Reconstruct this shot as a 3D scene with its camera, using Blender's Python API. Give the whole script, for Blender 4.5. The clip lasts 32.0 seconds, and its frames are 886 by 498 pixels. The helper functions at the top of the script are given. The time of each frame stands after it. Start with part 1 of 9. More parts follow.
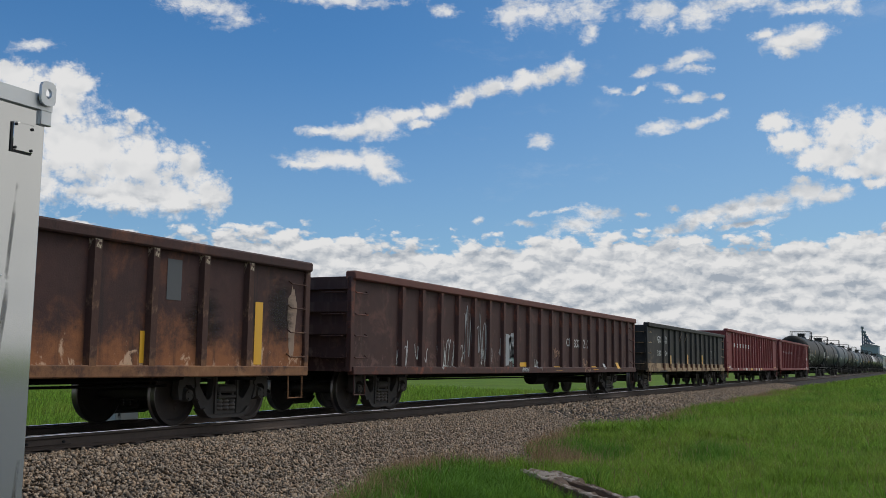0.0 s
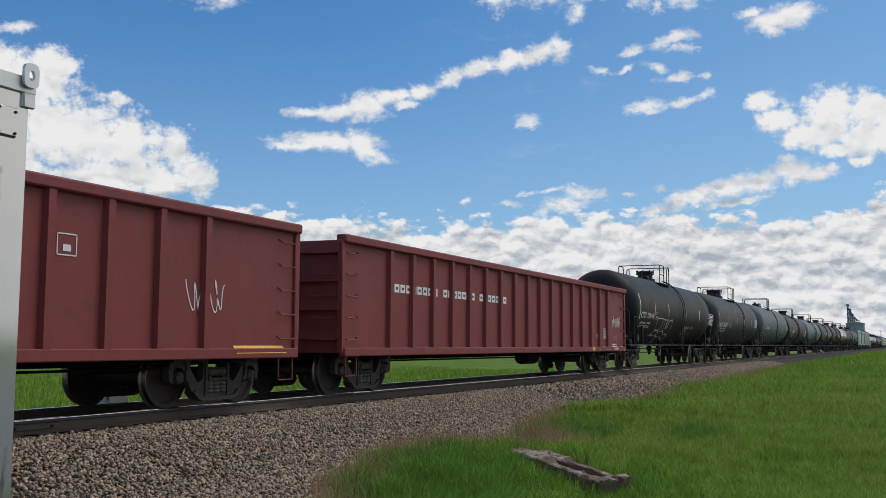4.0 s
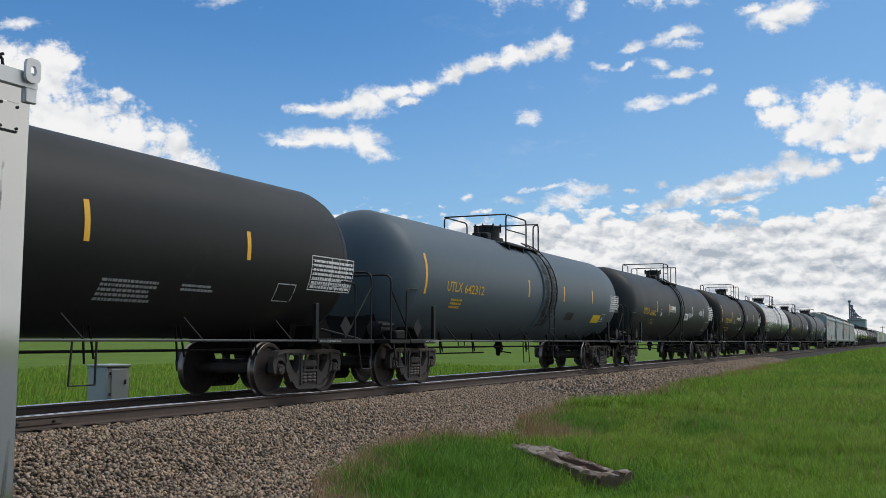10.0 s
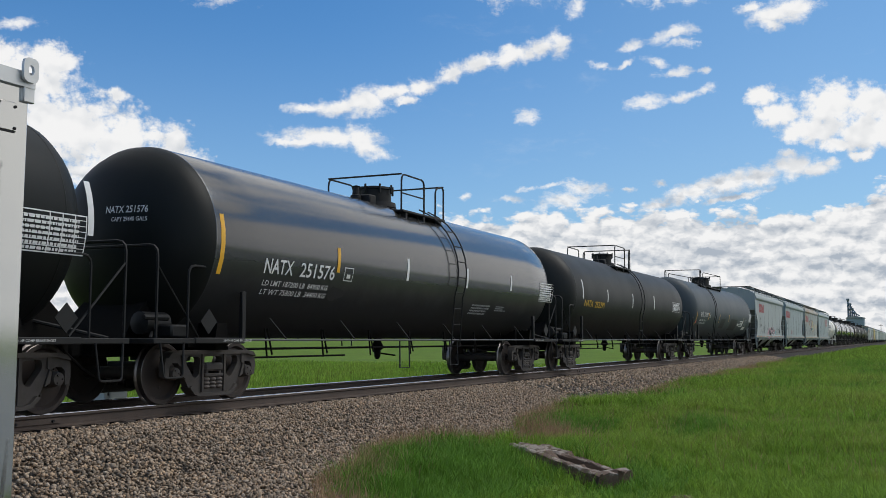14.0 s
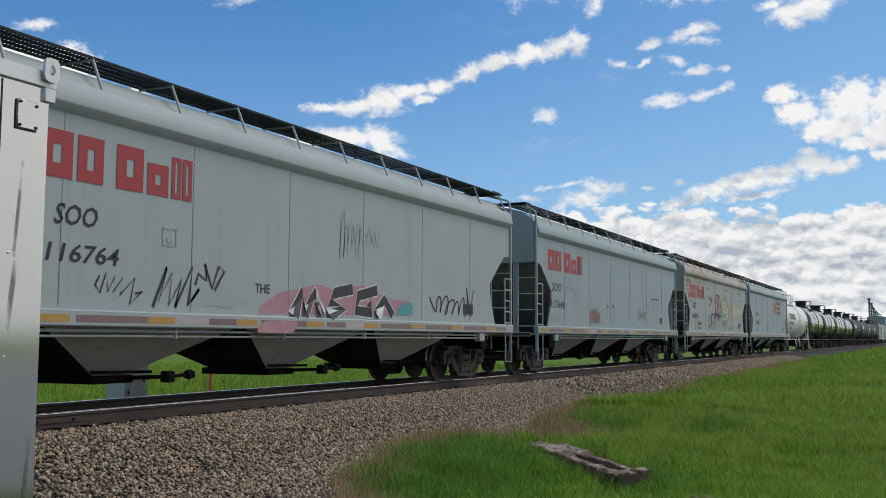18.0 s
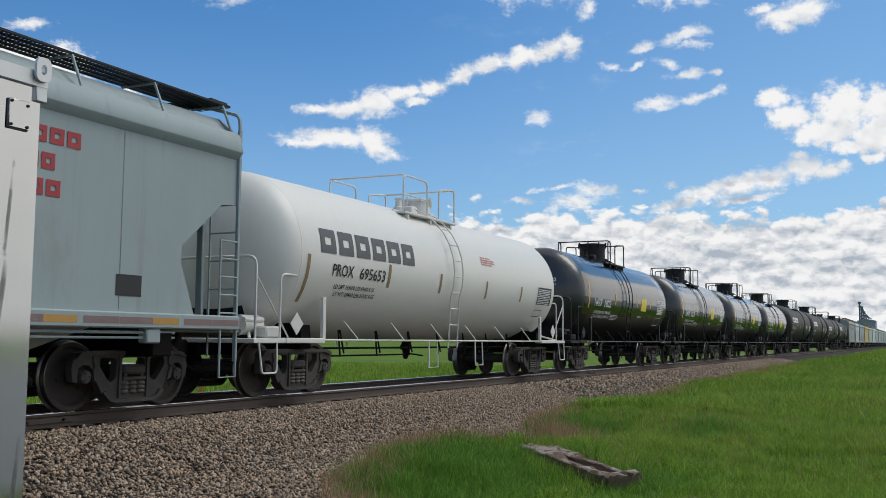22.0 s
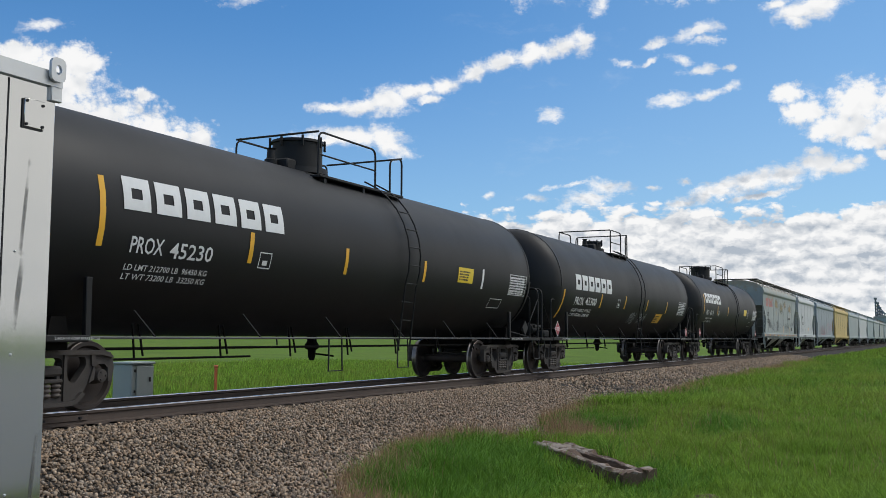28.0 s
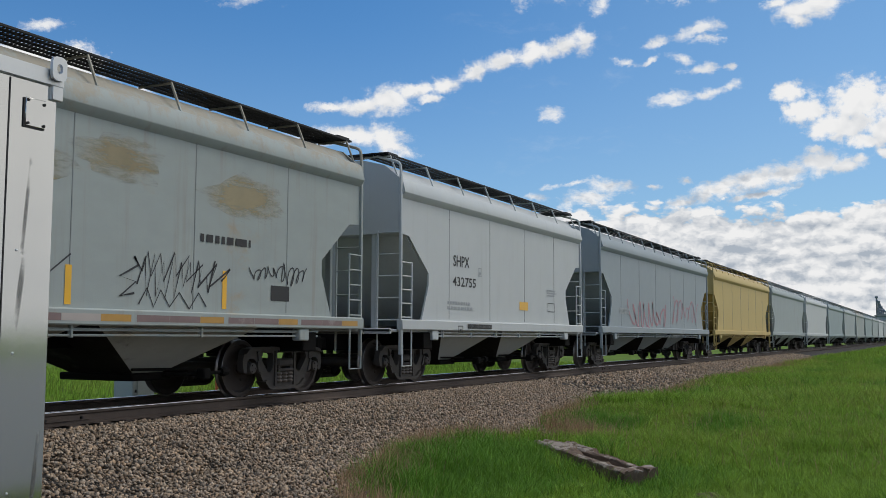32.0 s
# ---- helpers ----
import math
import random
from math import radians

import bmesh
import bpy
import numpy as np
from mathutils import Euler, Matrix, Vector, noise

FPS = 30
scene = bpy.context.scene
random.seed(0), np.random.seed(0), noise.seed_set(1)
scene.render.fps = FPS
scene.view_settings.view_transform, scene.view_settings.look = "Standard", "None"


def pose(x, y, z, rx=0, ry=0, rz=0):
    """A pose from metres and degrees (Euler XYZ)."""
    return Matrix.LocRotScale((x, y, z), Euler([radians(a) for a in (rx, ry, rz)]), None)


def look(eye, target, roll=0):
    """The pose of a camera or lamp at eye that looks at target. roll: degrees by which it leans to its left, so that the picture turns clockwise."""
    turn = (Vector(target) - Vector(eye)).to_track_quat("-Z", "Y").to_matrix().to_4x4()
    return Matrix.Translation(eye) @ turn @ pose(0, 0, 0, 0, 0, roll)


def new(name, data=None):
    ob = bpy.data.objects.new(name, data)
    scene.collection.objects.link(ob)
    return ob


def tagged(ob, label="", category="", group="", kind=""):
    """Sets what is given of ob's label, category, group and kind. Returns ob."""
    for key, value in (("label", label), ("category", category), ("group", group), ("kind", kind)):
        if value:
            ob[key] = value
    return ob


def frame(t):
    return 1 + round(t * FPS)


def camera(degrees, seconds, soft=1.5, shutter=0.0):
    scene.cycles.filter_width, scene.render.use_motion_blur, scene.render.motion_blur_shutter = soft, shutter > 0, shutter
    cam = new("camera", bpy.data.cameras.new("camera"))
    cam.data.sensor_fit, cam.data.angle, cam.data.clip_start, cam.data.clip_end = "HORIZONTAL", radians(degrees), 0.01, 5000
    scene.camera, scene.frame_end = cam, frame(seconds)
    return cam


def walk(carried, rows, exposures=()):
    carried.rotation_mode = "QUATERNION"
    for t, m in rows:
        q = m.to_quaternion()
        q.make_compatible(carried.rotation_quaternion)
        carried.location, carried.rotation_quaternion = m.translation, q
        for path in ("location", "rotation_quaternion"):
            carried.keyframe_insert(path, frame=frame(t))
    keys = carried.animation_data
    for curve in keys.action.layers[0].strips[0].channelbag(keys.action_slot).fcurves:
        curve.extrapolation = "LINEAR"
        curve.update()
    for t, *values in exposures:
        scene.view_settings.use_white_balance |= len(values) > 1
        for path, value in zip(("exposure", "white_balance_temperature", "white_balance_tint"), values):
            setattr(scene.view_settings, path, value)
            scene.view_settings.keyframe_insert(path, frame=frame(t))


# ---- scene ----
import itertools

from mathutils.geometry import tessellate_polygon

# ---- camera ----
RAIL_Y = 10.16            # near rail's centre line; the rail tops are z = 0, the track runs along x
TRACK_Y = 10.92           # centre line of the track
cam = camera(48.12, 32.0, soft=0.8)
walk(cam, [
    (0.0, pose(0.001, -0.000, 1.003, 96.49, -0.82, -64.37)),
    (0.5, pose(-0.000, -0.002, 1.003, 95.87, -0.63, -64.83)),
    (1.0, pose(-0.002, -0.003, 1.003, 95.60, -0.43, -65.14)),
    (1.5, pose(-0.002, -0.003, 1.002, 95.54, -0.49, -65.24)),
    (2.0, pose(-0.000, -0.002, 1.002, 95.55, -0.38, -65.04)),
    (2.5, pose(0.002, 0.001, 1.002, 95.48, -0.45, -64.83)),
    (3.0, pose(0.005, 0.004, 1.003, 95.44, -0.46, -64.70)),
    (3.5, pose(0.007, 0.007, 1.003, 95.42, -0.40, -64.87)),
    (5.5, pose(0.004, 0.005, 0.998, 95.37, -0.25, -65.25)),
    (6.0, pose(0.004, 0.004, 0.998, 95.36, -0.25, -65.32)),
    (6.5, pose(0.003, 0.003, 0.997, 95.35, -0.32, -65.24)),
    (7.0, pose(0.002, 0.002, 0.996, 95.31, -0.23, -65.08)),
    (7.5, pose(0.001, 0.001, 0.995, 95.29, -0.23, -64.95)),
    (8.0, pose(0.001, 0.001, 0.995, 95.23, -0.26, -64.90)),
    (8.5, pose(0.001, 0.002, 0.995, 95.24, -0.23, -64.90)),
    (9.0, pose(0.002, 0.003, 0.995, 95.24, -0.23, -64.91)),
    (9.5, pose(0.003, 0.004, 0.995, 95.21, -0.30, -64.95)),
    (10.0, pose(0.004, 0.004, 0.995, 95.19, -0.32, -64.95)),
    (10.5, pose(0.004, 0.004, 0.995, 95.21, -0.23, -64.95)),
    (11.0, pose(0.004, 0.004, 0.994, 95.17, -0.27, -64.96)),
    (11.5, pose(0.004, 0.004, 0.994, 95.14, -0.24, -64.98)),
    (12.0, pose(0.004, 0.004, 0.993, 95.17, -0.23, -64.99)),
    (12.5, pose(0.004, 0.004, 0.993, 95.15, -0.20, -64.99)),
    (13.0, pose(0.004, 0.003, 0.993, 95.15, -0.21, -64.99)),
    (13.5, pose(0.003, 0.003, 0.993, 95.15, -0.22, -65.03)),
    (14.0, pose(0.003, 0.003, 0.993, 95.14, -0.19, -65.02)),
    (14.5, pose(0.002, 0.002, 0.992, 95.15, -0.21, -65.03)),
    (16.5, pose(0.001, 0.000, 0.989, 95.16, -0.18, -64.77)),
    (17.0, pose(0.001, 0.001, 0.990, 95.14, -0.25, -64.53)),
    (17.5, pose(0.001, 0.001, 0.990, 95.15, -0.24, -64.27)),
    (18.0, pose(0.001, 0.002, 0.990, 95.09, -0.26, -63.98)),
    (18.5, pose(0.000, 0.002, 0.989, 95.09, -0.25, -63.72)),
    (19.0, pose(-0.000, 0.001, 0.989, 95.11, -0.28, -63.77)),
    (19.5, pose(-0.001, 0.000, 0.989, 95.14, -0.31, -63.94)),
    (20.0, pose(-0.002, -0.001, 0.988, 95.15, -0.36, -64.11)),
    (20.5, pose(-0.002, -0.001, 0.988, 95.19, -0.38, -64.24)),
    (21.0, pose(-0.002, -0.001, 0.988, 95.20, -0.47, -64.37)),
    (21.5, pose(-0.002, -0.002, 0.988, 95.22, -0.51, -64.42)),
    (22.0, pose(-0.002, -0.002, 0.988, 95.20, -0.48, -64.46)),
    (22.5, pose(-0.001, -0.002, 0.988, 95.25, -0.46, -64.34)),
    (23.0, pose(-0.001, -0.001, 0.988, 95.21, -0.33, -64.03)),
    (23.5, pose(-0.002, -0.001, 0.989, 95.17, -0.36, -63.71)),
    (24.0, pose(-0.003, -0.002, 0.988, 95.16, -0.24, -63.61)),
    (24.5, pose(-0.004, -0.002, 0.988, 95.13, -0.31, -63.63)),
    (25.0, pose(-0.004, -0.002, 0.987, 95.11, -0.26, -63.66)),
    (25.5, pose(-0.004, -0.002, 0.986, 95.10, -0.20, -63.72)),
    (27.5, pose(-0.004, -0.002, 0.984, 95.11, -0.25, -63.70)),
    (28.0, pose(-0.005, -0.003, 0.984, 95.07, -0.26, -63.67)),
    (28.5, pose(-0.006, -0.005, 0.983, 95.09, -0.21, -63.63)),
    (29.0, pose(-0.007, -0.006, 0.982, 95.08, -0.20, -63.62)),
    (29.5, pose(-0.008, -0.006, 0.981, 95.08, -0.18, -63.60)),
    (30.0, pose(-0.009, -0.006, 0.981, 95.07, -0.18, -63.60)),
    (30.5, pose(-0.009, -0.006, 0.981, 95.02, -0.28, -63.59)),
    (31.0, pose(-0.009, -0.005, 0.980, 95.04, -0.15, -63.57)),
    (31.5, pose(-0.009, -0.005, 0.980, 95.03, -0.16, -63.52)),
    (32.0, pose(-0.009, -0.005, 0.979, 95.03, -0.17, -63.61)),],
    exposures=[(0.0, -0.46), (0.5, -0.40), (1.5, -0.34), (3.0, -0.32), (6.0, -0.26), (7.0, -0.16), (10.0, -0.20), (25.0, -0.20), (27.5, -0.14), (29.5, -0.14), (31.0, -0.24), (32.0, -0.26)])

# ---- world, sun ----
world = bpy.data.worlds.new("sky")
scene.world = world
world.use_nodes = True
wt = world.node_tree
for n in list(wt.nodes):
    wt.nodes.remove(n)


class Net:
    """Short hand for node trees."""

    def __init__(self, tree):
        self.t = tree

    def add(self, kind):
        return self.t.nodes.new(kind)

    def put(self, sock, v):
        if isinstance(v, bpy.types.NodeSocket):
            self.t.links.new(v, sock)
        elif v is not None:
            sock.default_value = v

    def math(self, op, a, b=None, c=None, clamp=False):
        n = self.add("ShaderNodeMath")
        n.operation, n.use_clamp = op, clamp
        for s, v in zip(n.inputs, (a, b, c)):
            self.put(s, v)
        return n.outputs[0]

    def vec(self, op, a, b=None):
        n = self.add("ShaderNodeVectorMath")
        n.operation = op
        self.put(n.inputs[0], a)
        if b is not None:
            self.put(n.inputs[1], b)
        return n.outputs["Value"] if op in ("LENGTH", "DOT_PRODUCT", "DISTANCE") else n.outputs[0]

    def noise(self, vec, scale, detail=4.0, rough=0.55, dist=0.0, out=0):
        n = self.add("ShaderNodeTexNoise")
        self.put(n.inputs["Vector"], vec)
        n.inputs["Scale"].default_value, n.inputs["Detail"].default_value = scale, detail
        n.inputs["Roughness"].default_value, n.inputs["Distortion"].default_value = rough, dist
        return n.outputs[out]

    def puffs(self, vec, detail=3.0, rough=0.55):
        """Rounded heads, high in the middle of each cell."""
        n = self.add("ShaderNodeTexVoronoi")
        n.voronoi_dimensions, n.feature = "2D", "SMOOTH_F1"
        self.put(n.inputs["Vector"], vec)
        n.inputs["Scale"].default_value, n.inputs["Detail"].default_value, n.inputs["Roughness"].default_value = 1.0, detail, rough
        n.inputs["Smoothness"].default_value = 0.22
        return self.math("SUBTRACT", 1.0, n.outputs["Distance"])

    def ramp(self, v, a, b, lo=0.0, hi=1.0, smooth=True):
        n = self.add("ShaderNodeMapRange")
        n.interpolation_type = "SMOOTHSTEP" if smooth else "LINEAR"
        for s, x in zip(n.inputs, (v, a, b, lo, hi)):
            self.put(s, x)
        return n.outputs[0]

    def mix(self, f, a, b, blend="MIX"):
        n = self.add("ShaderNodeMix")
        n.data_type, n.blend_type = "RGBA", blend
        self.put(n.inputs[0], f)
        for s, v in ((n.inputs[6], a), (n.inputs[7], b)):
            self.put(s, (*v, 1) if isinstance(v, tuple) and len(v) == 3 else v)
        return n.outputs[2]

    def xyz(self, x, y, z=0.0):
        n = self.add("ShaderNodeCombineXYZ")
        for s, v in zip(n.inputs, (x, y, z)):
            self.put(s, v)
        return n.outputs[0]


SUN_EL, SUN_AZ = radians(54), radians(312)     # azimuth counted from +x towards +y: over the viewer's right shoulder
w = Net(wt)
sky = w.add("ShaderNodeTexSky")
sky.sky_type, sky.sun_disc, sky.sun_elevation, sky.sun_rotation = "NISHITA", False, SUN_EL, math.pi / 2 - SUN_AZ
sky.air_density, sky.dust_density, sky.ozone_density, sky.altitude = 1.0, 0.6, 2.5, 600
coord = w.add("ShaderNodeTexCoord").outputs["Generated"]
sep = w.add("ShaderNodeSeparateXYZ")
w.put(sep.inputs[0], w.vec("NORMALIZE", coord))
azim = w.math("MULTIPLY", w.math("ARCTAN2", sep.outputs[1], sep.outputs[0]), 180 / math.pi)
elev = w.math("MULTIPLY", w.math("ARCSINE", sep.outputs[2]), 180 / math.pi)
flat = w.xyz(azim, elev)
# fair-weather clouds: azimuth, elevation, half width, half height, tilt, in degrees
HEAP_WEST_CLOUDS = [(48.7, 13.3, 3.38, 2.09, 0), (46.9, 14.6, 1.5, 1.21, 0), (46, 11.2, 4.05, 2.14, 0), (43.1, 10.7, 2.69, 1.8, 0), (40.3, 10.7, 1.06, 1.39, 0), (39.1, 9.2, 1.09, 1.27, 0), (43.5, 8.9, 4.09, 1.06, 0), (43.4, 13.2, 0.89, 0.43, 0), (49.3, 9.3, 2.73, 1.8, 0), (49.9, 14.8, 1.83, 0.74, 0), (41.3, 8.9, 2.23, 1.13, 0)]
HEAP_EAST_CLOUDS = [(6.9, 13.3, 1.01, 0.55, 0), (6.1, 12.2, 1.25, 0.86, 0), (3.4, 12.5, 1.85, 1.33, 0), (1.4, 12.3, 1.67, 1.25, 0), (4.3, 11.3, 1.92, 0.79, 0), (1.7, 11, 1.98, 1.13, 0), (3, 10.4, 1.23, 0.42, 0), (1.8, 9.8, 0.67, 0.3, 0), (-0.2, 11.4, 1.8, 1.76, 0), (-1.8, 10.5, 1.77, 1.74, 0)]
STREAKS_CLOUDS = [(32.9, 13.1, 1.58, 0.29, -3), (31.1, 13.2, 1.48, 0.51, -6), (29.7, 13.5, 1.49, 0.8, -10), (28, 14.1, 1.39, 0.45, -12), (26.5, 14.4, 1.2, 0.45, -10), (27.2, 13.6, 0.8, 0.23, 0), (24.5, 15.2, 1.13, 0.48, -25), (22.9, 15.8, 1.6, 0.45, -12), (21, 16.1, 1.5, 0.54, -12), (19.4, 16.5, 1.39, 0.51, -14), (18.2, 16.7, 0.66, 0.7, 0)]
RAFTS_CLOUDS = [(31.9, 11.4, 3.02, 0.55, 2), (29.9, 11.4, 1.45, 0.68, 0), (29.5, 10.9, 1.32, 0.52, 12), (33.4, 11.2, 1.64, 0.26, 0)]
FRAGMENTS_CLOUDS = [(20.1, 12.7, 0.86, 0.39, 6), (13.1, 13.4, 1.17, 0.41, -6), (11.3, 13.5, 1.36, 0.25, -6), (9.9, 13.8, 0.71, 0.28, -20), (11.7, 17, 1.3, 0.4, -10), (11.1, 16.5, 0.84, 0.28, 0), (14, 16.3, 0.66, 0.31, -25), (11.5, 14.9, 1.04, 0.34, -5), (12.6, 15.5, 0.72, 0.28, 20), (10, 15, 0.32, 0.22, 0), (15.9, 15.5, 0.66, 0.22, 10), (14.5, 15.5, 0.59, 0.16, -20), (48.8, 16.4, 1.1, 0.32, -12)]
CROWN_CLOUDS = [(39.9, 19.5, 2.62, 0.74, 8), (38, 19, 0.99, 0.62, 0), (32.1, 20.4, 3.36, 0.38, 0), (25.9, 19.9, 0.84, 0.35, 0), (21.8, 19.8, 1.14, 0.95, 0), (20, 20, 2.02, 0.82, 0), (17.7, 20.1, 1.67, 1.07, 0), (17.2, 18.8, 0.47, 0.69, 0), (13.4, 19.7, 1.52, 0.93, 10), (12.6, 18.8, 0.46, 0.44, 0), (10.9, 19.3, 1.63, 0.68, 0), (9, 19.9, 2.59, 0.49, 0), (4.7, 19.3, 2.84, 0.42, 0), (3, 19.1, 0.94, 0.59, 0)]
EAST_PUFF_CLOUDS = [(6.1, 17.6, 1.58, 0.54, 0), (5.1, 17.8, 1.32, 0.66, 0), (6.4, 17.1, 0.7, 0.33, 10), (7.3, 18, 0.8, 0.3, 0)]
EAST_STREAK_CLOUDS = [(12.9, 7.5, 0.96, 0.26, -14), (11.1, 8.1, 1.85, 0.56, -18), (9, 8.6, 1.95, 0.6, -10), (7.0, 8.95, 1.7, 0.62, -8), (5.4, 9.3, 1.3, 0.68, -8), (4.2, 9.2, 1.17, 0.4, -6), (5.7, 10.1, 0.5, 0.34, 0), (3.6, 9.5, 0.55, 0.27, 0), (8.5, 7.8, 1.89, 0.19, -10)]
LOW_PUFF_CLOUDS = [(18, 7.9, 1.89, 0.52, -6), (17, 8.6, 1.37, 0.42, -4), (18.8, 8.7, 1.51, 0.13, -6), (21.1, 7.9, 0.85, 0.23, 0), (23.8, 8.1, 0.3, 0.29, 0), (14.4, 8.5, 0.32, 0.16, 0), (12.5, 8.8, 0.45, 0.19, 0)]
billow = w.noise(flat, 1.3, 12.0, 0.66, 0.15)
warp = w.vec("SUBTRACT", w.noise(flat, 0.75, 7.0, 0.64, 0.0, 1), (0.5, 0.5, 0.5))
bent = w.vec("ADD", flat, w.vec("MULTIPLY", warp, (1.5, 0.9, 0.0)))
combed = w.noise(w.vec("MULTIPLY", bent, (0.55, 1.6, 1.0)), 1.0, 12.0, 0.72, 0.3)


def nearest(clouds, grow, lift=0.0):
    """How far a direction lies from the middle of the nearest cloud, in units of that cloud's size."""
    best = None
    for a, e, rx, ry, tilt in clouds:
        m = w.add("ShaderNodeMapping")
        m.vector_type = "TEXTURE"
        if best is None:
            w.put(m.inputs["Vector"], bent)
        else:
            # leaning on the one before keeps the clouds worked out one after another
            step = w.add("ShaderNodeVectorMath")
            step.operation = "MULTIPLY_ADD"
            w.put(step.inputs[0], best)
            step.inputs[1].default_value = (1e-9, 1e-9, 1e-9)
            w.put(step.inputs[2], bent)
            w.put(m.inputs["Vector"], step.outputs[0])
        m.inputs["Location"].default_value = (a, e - lift, 0)
        m.inputs["Rotation"].default_value = (0, 0, radians(tilt))
        m.inputs["Scale"].default_value = (rx * grow, ry * grow, 1)
        r = w.vec("LENGTH", m.outputs[0])
        best = r if best is None else w.math("SMOOTH_MIN", best, r, 0.25)
    return best


billow_mid = w.math("SUBTRACT", billow, 0.5)
combed_mid = w.math("SUBTRACT", combed, 0.5)
knobs = w.math("SUBTRACT", w.puffs(w.vec("MULTIPLY", flat, (1.0, 1.25, 1.0)), 3.0, 0.6), 0.55)
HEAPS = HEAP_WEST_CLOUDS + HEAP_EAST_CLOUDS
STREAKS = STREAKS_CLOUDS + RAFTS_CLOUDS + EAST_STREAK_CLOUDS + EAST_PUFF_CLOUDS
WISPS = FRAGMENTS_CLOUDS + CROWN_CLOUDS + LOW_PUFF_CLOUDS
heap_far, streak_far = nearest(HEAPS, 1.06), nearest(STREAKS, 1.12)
ragged = w.math("MULTIPLY_ADD", billow_mid, 1.1, w.math("MULTIPLY_ADD", knobs, 0.38, 0.08))
heap = w.math("ADD", ragged, w.math("SUBTRACT", 1.08, heap_far))
streak = w.math("MULTIPLY_ADD", combed_mid, 1.3, w.math("MULTIPLY_ADD", ragged, 0.9, w.math("SUBTRACT", 1.16, streak_far)))
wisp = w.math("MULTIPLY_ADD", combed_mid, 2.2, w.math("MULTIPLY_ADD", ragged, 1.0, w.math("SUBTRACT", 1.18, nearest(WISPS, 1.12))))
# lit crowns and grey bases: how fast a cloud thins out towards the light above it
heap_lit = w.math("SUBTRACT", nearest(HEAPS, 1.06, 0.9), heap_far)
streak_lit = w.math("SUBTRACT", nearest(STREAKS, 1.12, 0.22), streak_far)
# thin veils high in the sky
veil = w.math("MULTIPLY", w.ramp(w.noise(w.vec("MULTIPLY", bent, (0.16, 0.42, 1.0)), 1.0, 9.0, 0.66, 0.3), 0.55, 0.85), w.ramp(elev, 5.0, 12.0, 0.0, 0.25))
veil = w.math("MULTIPLY", veil, w.ramp(azim, 34.0, 18.0))
# the bank along the horizon: heaped tops, grey flat bases
bank_in = (0.50, 0.95, 1.0)
curl = w.vec("ADD", flat, w.vec("MULTIPLY", w.vec("SUBTRACT", w.noise(flat, 0.9, 7.0, 0.6, 0.0, 1), (0.5, 0.5, 0.5)), (1.0, 0.6, 0.0)))
bank_puff = w.puffs(w.vec("MULTIPLY", curl, bank_in))
bank_up = w.puffs(w.vec("MULTIPLY", w.vec("ADD", curl, (0.10, 0.32, 0.0)), bank_in))
bank_wide = w.noise(w.vec("MULTIPLY", flat, (0.10, 0.55, 1.0)), 1.0, 4.0, 0.55)
behind = w.ramp(w.math("ABSOLUTE", w.math("ADD", azim, 36.0)), 40.0, 18.0, 0.0, 15.0)
bank_top = w.math("SUBTRACT", w.math("ADD", behind, 7.75), elev)
bank = w.math("MULTIPLY_ADD", w.math("SUBTRACT", bank_puff, 0.55), 1.5, w.math("MULTIPLY_ADD", w.math("SUBTRACT", bank_wide, 0.5), 2.4, w.math("MULTIPLY", bank_top, 1.15)))
# broken clouds over the rest of the sky
rest_noise = w.noise(w.vec("MULTIPLY", w.vec("NORMALIZE", coord), (1.0, 1.0, 1.9)), 3.0, 7.0, 0.6, 0.2)
away = w.math("MAXIMUM", w.ramp(elev, 21.0, 27.0), w.ramp(w.math("ABSOLUTE", w.math("SUBTRACT", azim, 24.0)), 28.0, 36.0))
rest = w.math("MULTIPLY_ADD", w.math("SUBTRACT", rest_noise, w.ramp(w.math("ABSOLUTE", azim), 95.0, 140.0, 0.455, 0.53)), 6.0, w.math("MULTIPLY_ADD", away, 3.0, -3.0))
density = w.math("MAXIMUM", w.math("MAXIMUM", heap, bank), rest)
cover = w.math("MAXIMUM", w.ramp(density, -0.10, 0.50), w.math("MAXIMUM", w.ramp(streak, -0.12, 0.80), w.math("MAXIMUM", w.ramp(wisp, -0.1, 1.1, 0.0, 0.92), veil)))
# light and shade inside the clouds
heap_in = (0.42, 0.50, 1.0)
relief = w.math("SUBTRACT", w.puffs(w.vec("MULTIPLY", curl, heap_in), 2.0, 0.5), w.puffs(w.vec("MULTIPLY", w.vec("ADD", curl, (0.2, 0.55, 0.0)), heap_in), 2.0, 0.5))
core = w.ramp(w.math("MINIMUM", heap_lit, streak_lit), -0.55, 0.05, 0.70, 1.0)
bank_relief = w.math("MULTIPLY", w.math("SUBTRACT", bank_puff, bank_up), w.ramp(elev, 10.0, 8.0))
body = w.math("MULTIPLY_ADD", relief, 0.55, w.math("MULTIPLY", bank_relief, 1.0))
